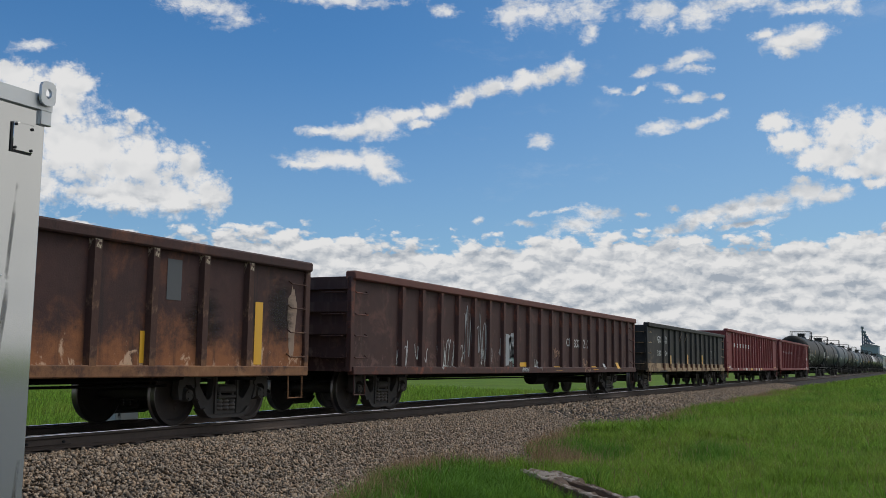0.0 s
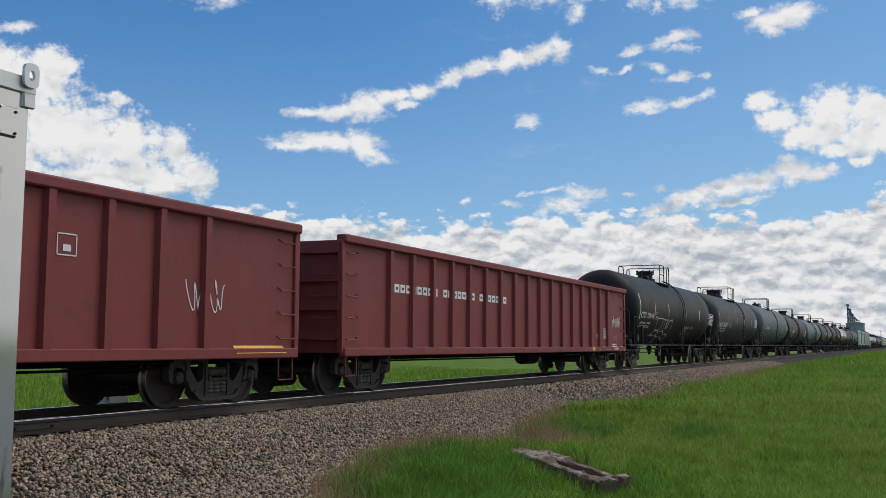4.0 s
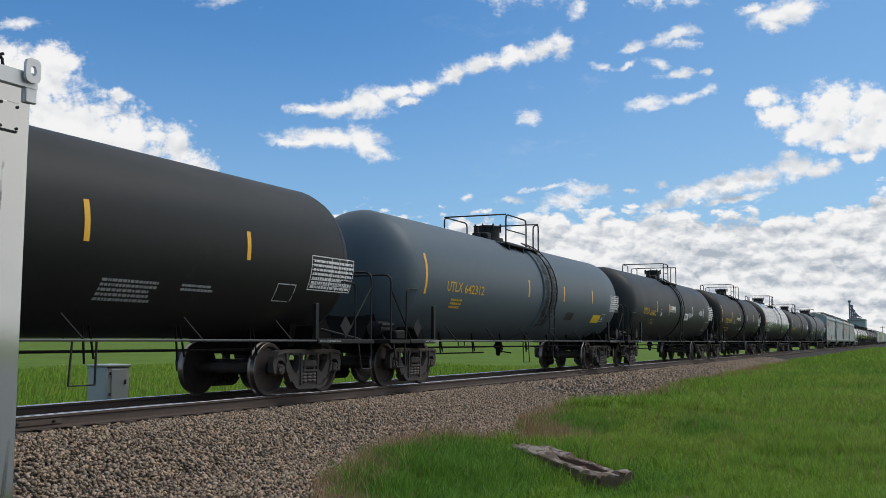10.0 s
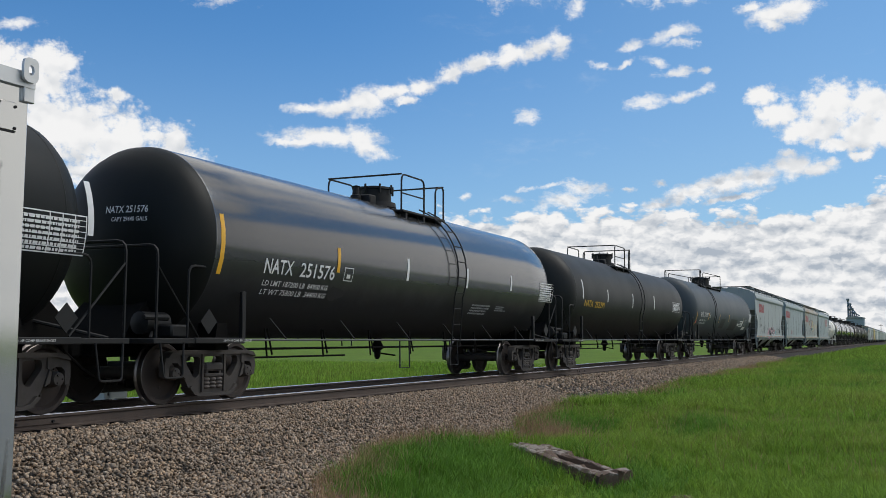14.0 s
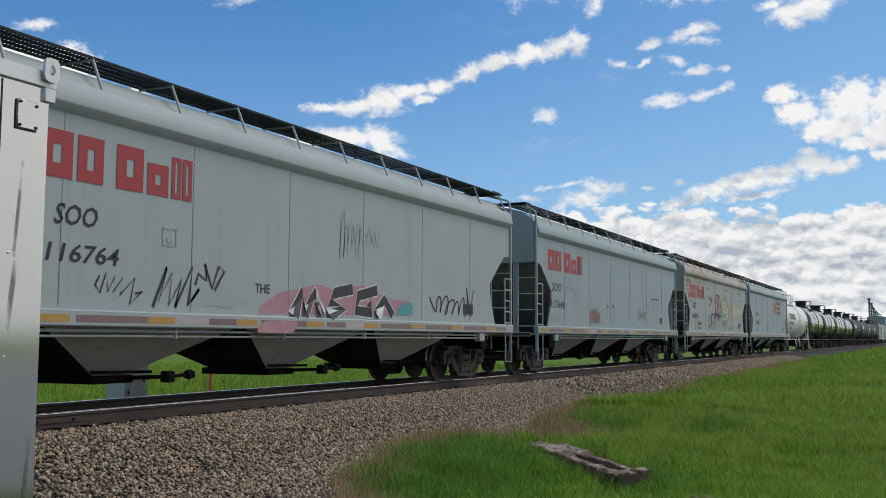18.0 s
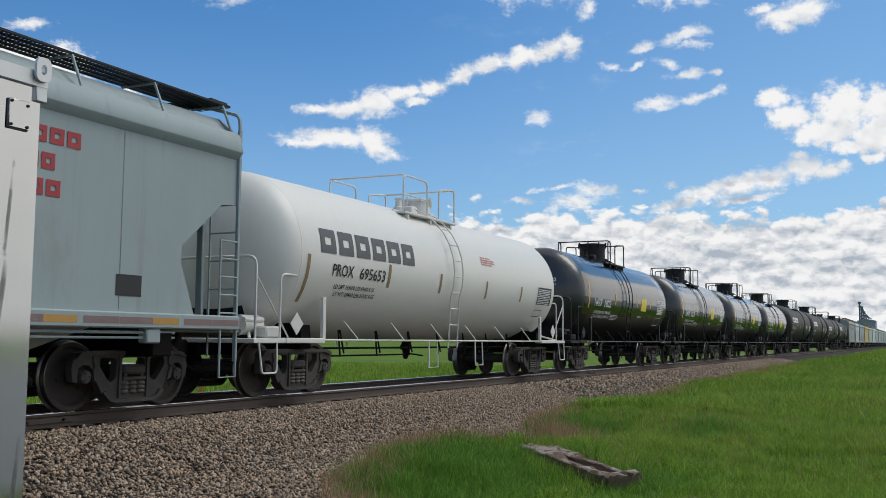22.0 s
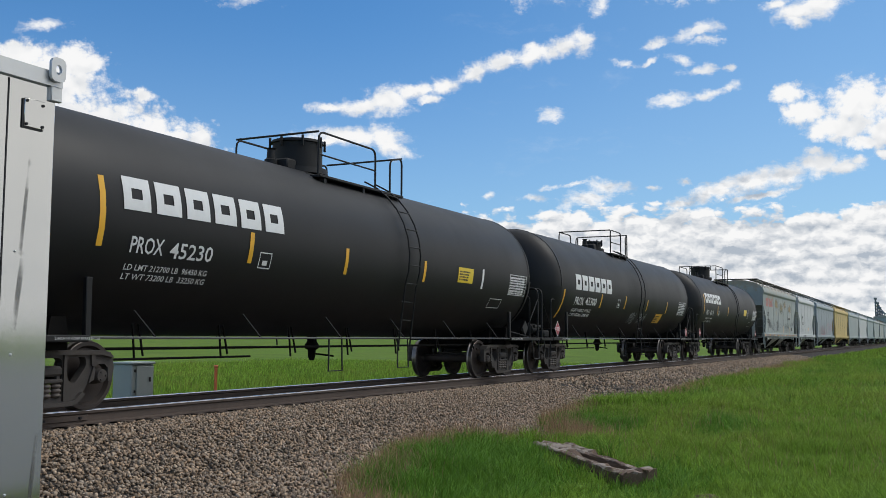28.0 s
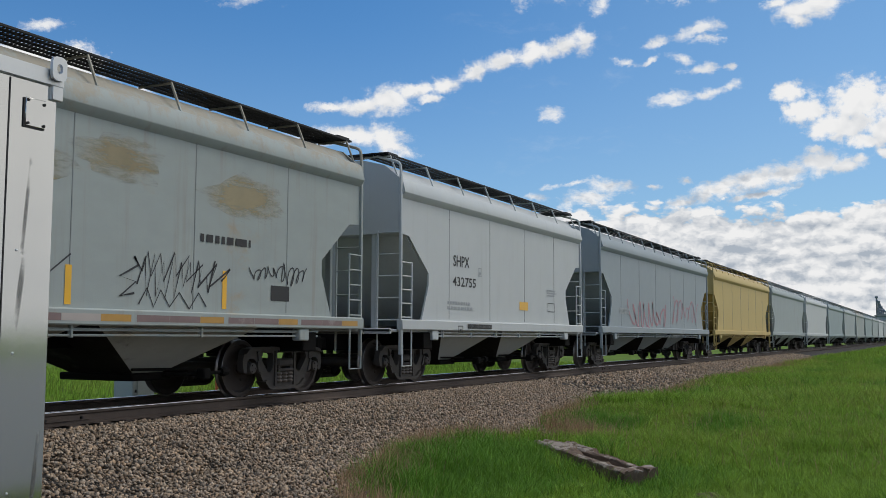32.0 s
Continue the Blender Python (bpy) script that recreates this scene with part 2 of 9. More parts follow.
# broad grey bases inside the bank
under_bank = w.ramp(w.noise(w.vec("MULTIPLY", curl, (0.16, 0.62, 1.0)), 1.0, 6.0, 0.6, 0.4), 0.49, 0.66, 0.0, 0.38)
thick = w.math("ADD", w.ramp(density, 0.6, 2.4, 0.0, 0.10), under_bank)
shade = w.math("SUBTRACT", w.math("ADD", w.math("MULTIPLY", body, 1.0), core), w.math("MULTIPLY", thick, w.ramp(elev, 7.8, 6.0)), clamp=True)
cloud_col = w.mix(shade, (0.46, 0.52, 0.60), (1.0, 1.0, 1.0))
clear = w.mix(1.0, sky.outputs[0], (0.400, 0.740, 0.975), "MULTIPLY")
SKY_STRENGTH = 0.15
cloud_lum = w.mix(1.0, cloud_col, (6.9, 6.9, 6.9), "MULTIPLY")
clear = w.mix(w.ramp(azim, 34.0, 2.0, 0.0, 0.18), clear, (3.4, 4.6, 4.9))
hazy = w.mix(w.ramp(elev, 0.0, 20.0, 0.34, 0.0), clear, (4.0, 4.6, 5.1))
final = w.mix(cover, hazy, cloud_lum)
bg = w.add("ShaderNodeBackground")
w.put(bg.inputs["Color"], final)
bg.inputs["Strength"].default_value = SKY_STRENGTH
w.put(w.add("ShaderNodeOutputWorld").inputs["Surface"], bg.outputs[0])

sun = new("sun", bpy.data.lights.new("sun", "SUN"))
sun.data.energy, sun.data.angle, sun.data.color = 1.9, radians(35), (1.0, 0.95, 0.87)
sun.matrix_world = look((math.cos(SUN_EL) * math.cos(SUN_AZ) * 50, math.cos(SUN_EL) * math.sin(SUN_AZ) * 50, math.sin(SUN_EL) * 50), (0, 0, 0))


# ---- materials ----
def paint(name, base, rough=0.5, metal=0.0, grain=0.12, grain_scale=6.0, dirt=None, dirt_amount=0.0, dirt_scale=0.8,
          stretch=(1, 1, 1), bump=0.15, bump_scale=40.0, per_object=0.0, island=0.0, coat=0.0, ragged=0.0, spec=0.5, bloom=None, runs=None, fade=False, dull=None, leaf=0.0, tints=None, flakes=None):
    """A weathered surface: base colour, grain, a second colour that comes through in stains, fine relief."""
    mat = bpy.data.materials.new(name)
    mat.use_nodes = True
    tree = mat.node_tree
    n = Net(tree)
    bsdf = tree.nodes["Principled BSDF"]
    vec = n.add("ShaderNodeTexCoord").outputs["Object"]
    wide = n.vec("MULTIPLY", vec, stretch)
    fine = n.noise(wide, grain_scale, 5.0, 0.6)
    big = n.noise(wide, grain_scale * 0.13, 4.0, 0.6)
    dark = tuple(c * (1 - grain * 1.6) for c in base)
    lite = tuple(min(1.0, c * (1 + grain * 1.2)) for c in base)
    col = n.mix(n.math("MULTIPLY_ADD", big, 0.5, n.math("MULTIPLY", fine, 0.5)), dark, lite)
    if dirt and dirt_amount:
        mask = n.ramp(n.noise(wide, dirt_scale, 8.0, 0.68, 0.3), 0.68 - 0.3 * dirt_amount, 0.78 - 0.18 * dirt_amount)
        col = n.mix(n.math("MULTIPLY", mask, min(1.0, 0.35 + dirt_amount)), col, dirt)
    if bloom:
        # a stain that creeps from one edge: from height z0 (full) to z1 (none)
        z0, z1, tone, amount = bloom
        hgt = n.add("ShaderNodeSeparateXYZ")
        n.put(hgt.inputs[0], vec)
        rag = n.math("MULTIPLY", n.math("SUBTRACT", n.noise(vec, 2.2, 10.0, 0.75), 0.5), 2.2)
        col = n.mix(n.math("MULTIPLY", n.ramp(n.math("ADD", hgt.outputs[2], rag), z1, z0), amount), col, tone)
    if runs:
        # streaks run down the sheet by rain
        tone, amount = runs
        lines = n.ramp(n.noise(n.vec("MULTIPLY", vec, (5.0, 5.0, 0.22)), 1.0, 6.0, 0.65), 0.52, 0.72)
        col = n.mix(n.math("MULTIPLY", lines, amount), col, tone)
    if flakes:
        # ragged scabs of another tone (peeled paint, the timbers' pale tops): densest at height z0, gone at z1
        z0, z1, tone, amount = flakes
        hgt = n.add("ShaderNodeSeparateXYZ")
        n.put(hgt.inputs[0], vec)
        scab = n.math("ADD", n.noise(n.vec("MULTIPLY", vec, (2.6, 2.6, 1.7)), 1.4, 9.0, 0.72, 0.6), n.ramp(hgt.outputs[2], z0, z1, 0.0, -0.30, False))
        col = n.mix(n.math("MULTIPLY", n.ramp(scab, 0.47, 0.53), amount), col, tone)
    if per_object:
        rnd = n.add("ShaderNodeObjectInfo").outputs["Random"]
        col = n.mix(per_object, col, n.mix(rnd, tuple(c * 0.35 for c in base), tuple(min(1, c * 1.7) for c in base)))
    if island:
        rnd = n.add("ShaderNodeNewGeometry").outputs["Random Per Island"]
        col = n.mix(island, col, n.mix(rnd, tuple(c * 0.3 for c in base), tuple(min(1, c * 1.8) for c in base)))
    if tints:
        # each piece leans to one of two tones
        own = n.add("ShaderNodeTexWhiteNoise")
        own.noise_dimensions = "1D"
        n.put(own.inputs["W"], n.math("MULTIPLY", n.add("ShaderNodeNewGeometry").outputs["Random Per Island"], 731.0))
        col = n.mix(0.75, col, n.mix(own.outputs["Value"], tints[0], tints[1]), "MULTIPLY")
    n.put(bsdf.inputs["Base Color"], col)
    n.put(bsdf.inputs["Roughness"], n.math("MULTIPLY_ADD", big, 0.16, max(0.02, rough - 0.08)))
    bsdf.inputs["Metallic"].default_value = metal
    bsdf.inputs["Specular IOR Level"].default_value = spec
    bsdf.inputs["Coat Weight"].default_value = coat
    bsdf.inputs["Coat Roughness"].default_value = 0.16
    if dull:
        # reflections are damped below height z1, fully below z0, to keep that part dark
        z0, z1 = dull
        hgt = n.add("ShaderNodeSeparateXYZ")
        n.put(hgt.inputs[0], vec)
        low_dull = n.ramp(n.math("ADD", hgt.outputs[2], n.math("MULTIPLY", n.math("SUBTRACT", big, 0.5), 0.5)), z1, z0)
        n.put(bsdf.inputs["Roughness"], n.math("MULTIPLY_ADD", low_dull, 0.4, n.math("MULTIPLY_ADD", big, 0.16, max(0.02, rough - 0.08))))
        n.put(bsdf.inputs["Coat Weight"], n.math("MULTIPLY", n.math("SUBTRACT", 1.0, low_dull), coat))
        n.put(bsdf.inputs["Specular IOR Level"], n.math("MULTIPLY", n.math("MULTIPLY_ADD", low_dull, -0.9, 1.0), spec))
    if bump:
        b = n.add("ShaderNodeBump")
        b.inputs["Strength"].default_value, b.inputs["Distance"].default_value = bump, 0.01
        n.put(b.inputs["Height"], n.noise(wide, bump_scale, 4.0, 0.6))
        n.put(bsdf.inputs["Normal"], b.outputs[0])
    if leaf:
        # light that comes through thin leaves
        thin = n.add("ShaderNodeBsdfTranslucent")
        n.put(thin.inputs["Color"], col)
        both = n.add("ShaderNodeMixShader")
        both.inputs[0].default_value = leaf
        n.put(both.inputs[1], bsdf.outputs[0])
        n.put(both.inputs[2], thin.outputs[0])
        n.put(tree.nodes["Material Output"].inputs["Surface"], both.outputs[0])
    if ragged:
        out = tree.nodes["Material Output"]
        if fade:
            # thins out softly towards its rim, in smears along the sheet
            rim = n.vec("LENGTH", n.vec("MULTIPLY", n.vec("SUBTRACT", n.add("ShaderNodeTexCoord").outputs["Generated"], (0.5, 0.5, 0.5)), (2.0, 0.0, 2.0)))
            smear = n.math("MULTIPLY", n.math("SUBTRACT", n.noise(n.vec("MULTIPLY", vec, (1.2, 1.0, 6.0)), 1.5, 8.0, 0.7), 0.5), 2.2)
            holes = n.ramp(n.math("ADD", rim, smear), 0.25, 1.10, 0.38, 1.0)
        else:
            holes = n.ramp(n.noise(vec, 3.5, 6.0, 0.7), 0.62 - ragged * 0.3, 0.40 - ragged * 0.1)
        ms = n.add("ShaderNodeMixShader")
        n.put(ms.inputs[0], holes)
        n.put(ms.inputs[1], bsdf.outputs[0])
        n.put(ms.inputs[2], n.add("ShaderNodeBsdfTransparent").outputs[0])
        n.put(out.inputs["Surface"], ms.outputs[0])
    return mat


RUST = (0.13, 0.055, 0.025)
M = {}
M["ballast"] = paint("ballast_stone", (0.285, 0.222, 0.165), 0.9, grain=0.3, grain_scale=18, island=0.85, bump=0.5, bump_scale=60, tints=((1.0, 0.84, 0.66), (0.92, 0.97, 1.0)))
M["gravel_lot"] = paint("pale_gravel", (0.185, 0.205, 0.205), 0.9, grain=0.3, grain_scale=9, bump=0.8)
# near black so that the gaps between the stones read as shade
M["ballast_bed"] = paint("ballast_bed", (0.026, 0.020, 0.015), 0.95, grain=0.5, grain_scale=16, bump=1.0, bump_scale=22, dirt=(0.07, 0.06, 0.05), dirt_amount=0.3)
M["grass"] = paint("grass_blades", (0.215, 0.345, 0.046), 0.6, grain=0.45, grain_scale=2.0, island=0.7, bump=0.0, spec=0.15, leaf=0.35,
                   dirt=(0.43, 0.39, 0.110), dirt_amount=0.72, dirt_scale=0.22)
M["grass_lush"] = paint("lush_grass_blades", (0.135, 0.275, 0.034), 0.6, grain=0.5, grain_scale=1.5, island=0.55, bump=0.0, spec=0.2, leaf=0.3,
                        dirt=(0.17, 0.30, 0.035), dirt_amount=0.6, dirt_scale=0.8)
M["grass_dry"] = paint("grass_seed_heads", (0.38, 0.245, 0.145), 0.7, grain=0.2, grain_scale=0.8, island=0.5, leaf=0.3, bump=0.0, spec=0.2)
M["field"] = paint("meadow_ground", (0.110, 0.185, 0.022), 0.9, grain=0.5, grain_scale=1.6, bump=1.0, bump_scale=9, dirt=(0.13, 0.16, 0.035), dirt_amount=0.35, dirt_scale=0.05, spec=0.1)
M["rail"] = paint("rail_side_rust", (0.095, 0.070, 0.056), 0.8, 0.1, 0.3, 9, bump=0.3)
M["rail_top"] = paint("rail_running_surface", (0.62, 0.62, 0.63), 0.22, 1.0, 0.1, 3, stretch=(0.05, 8, 8), bump=0.0)
M["tie"] = paint("tarred_wood", (0.055, 0.042, 0.034), 0.9, 0, 0.35, 5, stretch=(6, 0.6, 6), bump=0.6, per_object=0.4)
# pale towards the top: weathered grey plus the lit upper face, as colour
M["timber"] = paint("weathered_timber", (0.16, 0.105, 0.072), 0.9, 0, 0.7, 7, stretch=(0.35, 6, 6), dirt=(0.045, 0.024, 0.014), dirt_amount=0.8, dirt_scale=0.6, bump=0.9, bump_scale=12, flakes=(0.19, 0.04, (0.33, 0.285, 0.24), 0.85))
M["aluminium"] = paint("brushed_aluminium_sheet", (0.58, 0.58, 0.56), 0.085, 0.95, 0.05, 2.0, stretch=(4, 4, 0.15), bump=0.02, dirt=(0.16, 0.16, 0.15), dirt_amount=0.22, dirt_scale=1.5)
M["smear"] = paint("dark_grease_smear", (0.17, 0.17, 0.16), 0.5, 0.3, grain=0.3, bump=0, ragged=0.6, fade=True)
M["rail_grey"] = paint("glint_and_mark_grey", (0.10, 0.105, 0.11), 0.5, 0.3, bump=0)
M["alu_trim"] = paint("aluminium_trim", (0.62, 0.63, 0.62), 0.42, 0.7, 0.1, 4.0, bump=0.1)
M["gasket"] = paint("black_line", (0.02, 0.02, 0.02), 0.7)
M["cabinet"] = paint("grey_painted_cabinet", (0.42, 0.47, 0.46), 0.5, 0.2, 0.06, 3)
M["marker"] = paint("orange_marker_paint", (0.70, 0.20, 0.08), 0.6, dirt=(0.6, 0.45, 0.35), dirt_amount=0.2)
M["steel"] = paint("truck_cast_steel", (0.070, 0.062, 0.056), 0.75, 0.0, 0.35, 8, spec=0.3, dirt=(0.115, 0.092, 0.073), dirt_amount=0.35, dirt_scale=1.5, bump=0.35)
M["wheel"] = paint("wheel_steel", (0.042, 0.031, 0.026), 0.7, 0.0, 0.25, 6, dirt=(0.09, 0.06, 0.04), dirt_amount=0.3, bump=0.2)
M["spring"] = paint("spring_steel", (0.13, 0.11, 0.095), 0.6, 0.2, 0.3, 8, bump=0.2)
M["tread"] = paint("polished_tread", (0.22, 0.20, 0.19), 0.38, 1.0, 0.08, 5, bump=0)
M["black_iron"] = paint("black_ironwork", (0.010, 0.0105, 0.011), 0.6, 0.0, 0.2, 8, bump=0.1, spec=0.35)
M["under"] = paint("underframe_black", (0.007, 0.0065, 0.006), 0.85, 0.0, 0.3, 5, dirt=(0.025, 0.02, 0.016), dirt_amount=0.2, spec=0.1)
M["white_ink"] = paint("white_stencil_paint", (0.74, 0.75, 0.74), 0.55, grain=0.12, grain_scale=12, bump=0)
M["worn_white_ink"] = paint("worn_white_stencil_paint", (0.56, 0.57, 0.56), 0.6, grain=0.35, grain_scale=14, bump=0, ragged=0.5)
M["grey_ink"] = paint("faded_stencil_paint", (0.34, 0.36, 0.37), 0.6, grain=0.2, grain_scale=12, bump=0)
M["black_ink"] = paint("black_stencil_paint", (0.02, 0.02, 0.022), 0.6, grain=0.1, bump=0)
M["yellow_ink"] = paint("yellow_stencil_paint", (0.62, 0.38, 0.03), 0.55, grain=0.12, grain_scale=12, bump=0)
M["amber"] = paint("amber_reflector", (0.78, 0.42, 0.03), 0.35, grain=0.08, bump=0)
M["pale_amber"] = paint("weathered_reflector", (0.62, 0.50, 0.34), 0.4, grain=0.2, bump=0)
M["placard_yellow"] = paint("yellow_sign", (0.80, 0.58, 0.03), 0.4, grain=0.05, bump=0)
M["placard_red"] = paint("red_placard", (0.36, 0.045, 0.06), 0.5, grain=0.08, bump=0)
M["red_letter"] = paint("red_letter_paint", (0.34, 0.035, 0.04), 0.55, grain=0.15, grain_scale=5, bump=0)
M["pink_letter"] = paint("faded_red_letter_paint", (0.50, 0.20, 0.18), 0.6, grain=0.25, grain_scale=4, bump=0)
M["red_lamp"] = paint("red_lamp_lens", (0.75, 0.03, 0.05), 0.3, bump=0)
M["stripe_pink"] = paint("faded_reflector", (0.42, 0.37, 0.34), 0.5, bump=0)
M["belt_amber"] = paint("dull_amber_reflector", (0.45, 0.25, 0.06), 0.5, grain=0.25, bump=0)
M["stripe_red"] = paint("dull_red_reflector", (0.20, 0.135, 0.13), 0.4, grain=0.4, grain_scale=3, dirt=(0.33, 0.29, 0.27), dirt_amount=0.3, dirt_scale=2.0, bump=0)
M["concrete"] = paint("grey_concrete", (0.30, 0.31, 0.33), 0.9, grain=0.1)
M["far_blue"] = paint("far_sheet_steel", (0.30, 0.36, 0.43), 0.7, grain=0.1, bump=0)
# lifted towards pale blue: distance haze is put into the colour
M["far_dark"] = paint("far_hazed_steel", (0.17, 0.21, 0.27), 0.7, grain=0.1, bump=0)
M["far_trees"] = paint("far_treeline", (0.045, 0.085, 0.05), 0.95, grain=0.3, grain_scale=0.05, bump=0)
M["spray_black"] = paint("black_spray_paint", (0.03, 0.03, 0.035), 0.6, bump=0)
M["spray_pink"] = paint("mauve_spray_paint", (0.42, 0.22, 0.25), 0.6, grain=0.3, bump=0)
M["spray_teal"] = paint("teal_spray_paint", (0.08, 0.30, 0.32), 0.6, bump=0)
M["spray_peach"] = paint("peach_spray_paint", (0.42, 0.29, 0.23), 0.6, grain=0.3, bump=0)
M["spray_straw"] = paint("straw_spray_paint", (0.50, 0.42, 0.22), 0.7, grain=0.35, bump=0)
M["rust_patch"] = paint("rust_bleed", (0.44, 0.35, 0.19), 0.8, grain=0.4, grain_scale=3, ragged=0.35, fade=True)
M["pale_rust"] = paint("flaking_primer", (0.38, 0.27, 0.20), 0.85, grain=0.4, grain_scale=5, ragged=0.5)
M["peach_chalk"] = paint("peach_chalk_marks", (0.48, 0.30, 0.20), 0.8, bump=0)
M["spray_tan"] = paint("tan_spray_paint", (0.30, 0.225, 0.16), 0.7, grain=0.35, bump=0)
M["spray_cream"] = paint("cream_spray_paint", (0.47, 0.44, 0.29), 0.7, grain=0.4, bump=0)
M["rust_wash"] = paint("thin_rust_wash", (0.35, 0.24, 0.145), 0.85, grain=0.5, grain_scale=2.5, stretch=(0.6, 1, 3), bump=0, ragged=0.45)
M["spray_teal_pale"] = paint("pale_teal_spray_paint", (0.27, 0.37, 0.33), 0.7, grain=0.3, bump=0, ragged=0.4)
M["soot_stain"] = paint("soot_stain", (0.012, 0.012, 0.012), 0.7, bump=0, ragged=0.5, fade=True)
M["panel_seam"] = paint("dirty_panel_seam", (0.26, 0.28, 0.275), 0.7, grain=0.4, grain_scale=3, bump=0)
M["bronze"] = paint("dull_bronze_paint", (0.27, 0.19, 0.10), 0.6, bump=0)


# ---- mesh helpers ----
class Mesh:
    """Gathers vertices and faces of one part."""

    def __init__(self):
        self.v, self.f = [], []

    def add(self, verts, faces):
        k = len(self.v)
        self.v += [tuple(p) for p in verts]
        self.f += [tuple(i + k for i in q) for q in faces]
        return self

    def box(self, x0, x1, y0, y1, z0, z1, c=0.012):
        """A block with chamfered edges."""
        lo, hi = (x0, y0, z0), (x1, y1, z1)
        c = min(c, (x1 - x0) * 0.4, (y1 - y0) * 0.4, (z1 - z0) * 0.4)
        mid = [(a + b) / 2 for a, b in zip(lo, hi)]
        ids, verts, faces = {}, [], []
        for s in itertools.product((0, 1), repeat=3):
            for ax in range(3):
                p = [(hi if s[i] else lo)[i] for i in range(3)]
                for i in range(3):
                    if i != ax:
                        p[i] += -c if s[i] else c
                ids[s, ax] = len(verts)
                verts.append(p)

        def face(q):
            ps = [Vector(verts[i]) for i in q]
            nor = (ps[1] - ps[0]).cross(ps[2] - ps[0])
            mean = sum(ps, Vector()) / len(ps)
            faces.append(tuple(q) if nor.dot(mean - Vector(mid)) > 0 else tuple(reversed(q)))
        for ax in range(3):
            o = [i for i in range(3) if i != ax]
            for s in (0, 1):
                q = []
                for a, b in ((0, 0), (1, 0), (1, 1), (0, 1)):
                    k = [0, 0, 0]
                    k[ax], k[o[0]], k[o[1]] = s, a, b
                    q.append(ids[tuple(k), ax])
                face(q)
            for a, b in itertools.product((0, 1), repeat=2):
                k0, k1 = [0, 0, 0], [0, 0, 0]
                k0[o[0]] = k1[o[0]] = a
                k0[o[1]] = k1[o[1]] = b
                k1[ax] = 1
                face([ids[tuple(k0), o[0]], ids[tuple(k1), o[0]], ids[tuple(k1), o[1]], ids[tuple(k0), o[1]]])
        for s in itertools.product((0, 1), repeat=3):
            face([ids[s, 0], ids[s, 1], ids[s, 2]])
        return self.add(verts, faces)

    def prism(self, outline, y0, y1):
        """An outline in x and z, given counter-clockwise seen from -y, run from y0 to y1."""
        n = len(outline)
        verts = [(x, y0, z) for x, z in outline] + [(x, y1, z) for x, z in outline]
        faces = [tuple(range(n)), tuple(reversed(range(n, 2 * n)))]
        faces += [((i + 1) % n, i, i + n, (i + 1) % n + n) for i in range(n)]
        return self.add(verts, faces)

    def plate(self, outer, holes, y0, y1):
        """An outline in x and z with holes cut through it, run from y0 to y1."""
        loops = [list(outer)] + [list(h) for h in holes]
        flat_pts = [p for loop in loops for p in loop]
        n = len(flat_pts)
        tris = tessellate_polygon([[Vector((x, z, 0)) for x, z in loop] for loop in loops])
        faces = [tuple(t) for t in tris] + [tuple(i + n for i in reversed(t)) for t in tris]
        k = 0
        for loop in loops:
            m = len(loop)
            faces += [(k + (i + 1) % m, k + i, k + i + n, k + (i + 1) % m + n) for i in range(m)]
            k += m
        return self.add([(x, y0, z) for x, z in flat_pts] + [(x, y1, z) for x, z in flat_pts], faces)

    def run(self, outline, x0, x1):
        """An outline in y and z, given counter-clockwise seen from +x, run along x."""
        n = len(outline)
        verts = [(x0, y, z) for y, z in outline] + [(x1, y, z) for y, z in outline]
        faces = [tuple(reversed(range(n))), tuple(range(n, 2 * n))]
        faces += [(i, (i + 1) % n, (i + 1) % n + n, i + n) for i in range(n)]
        return self.add(verts, faces)

    def tube(self, pts, r, seg=6):
        """A round bar along a line of points."""
        pts = [Vector(p) for p in pts]
        rings = []
        side = None
        for i, p in enumerate(pts):
            d = (pts[min(i + 1, len(pts) - 1)] - pts[max(i - 1, 0)]).normalized()
            if side is None:
                side = d.orthogonal().normalized()
            side = (side - d * side.dot(d)).normalized()
            o = d.cross(side)
            rings.append([p + (side * math.cos(a) + o * math.sin(a)) * r for a in (2 * math.pi * k / seg for k in range(seg))])
        verts = [v for ring in rings for v in ring]
        faces = []
        for i in range(len(pts) - 1):
            for k in range(seg):
                a, b = i * seg + k, i * seg + (k + 1) % seg
                faces.append((a, b, b + seg, a + seg))
        faces += [tuple(reversed(range(seg))), tuple(range((len(pts) - 1) * seg, len(pts) * seg))]
        return self.add(verts, faces)

    def lathe(self, profile, axis="y", seg=24, centre=(0, 0, 0)):
        """A profile of (along the axis, radius), turned round the axis."""
        verts, faces = [], []
        for a, r in profile:
            for k in range(seg):
                t = 2 * math.pi * k / seg
                c, s = r * math.cos(t), r * math.sin(t)
                p = {"x": (a, c, s), "y": (s, a, c), "z": (c, s, a)}[axis]
                verts.append(tuple(u + v for u, v in zip(p, centre)))
        for i in range(len(profile) - 1):
            for k in range(seg):
                a, b = i * seg + k, i * seg + (k + 1) % seg
                faces.append((a, b, b + seg, a + seg))
        faces += [tuple(reversed(range(seg))), tuple(range((len(profile) - 1) * seg, len(profile) * seg))]
        return self.add(verts, faces)

    def build(self, name, mat, smooth=40):
        me = bpy.data.meshes.new(name)
        me.from_pydata([tuple(p) for p in self.v], [], self.f)
        bm = bmesh.new()
        bm.from_mesh(me)
        bmesh.ops.recalc_face_normals(bm, faces=bm.faces)
        bm.to_mesh(me)
        bm.free()
        for m in mat if isinstance(mat, (list, tuple)) else [mat]:
            me.materials.append(m)
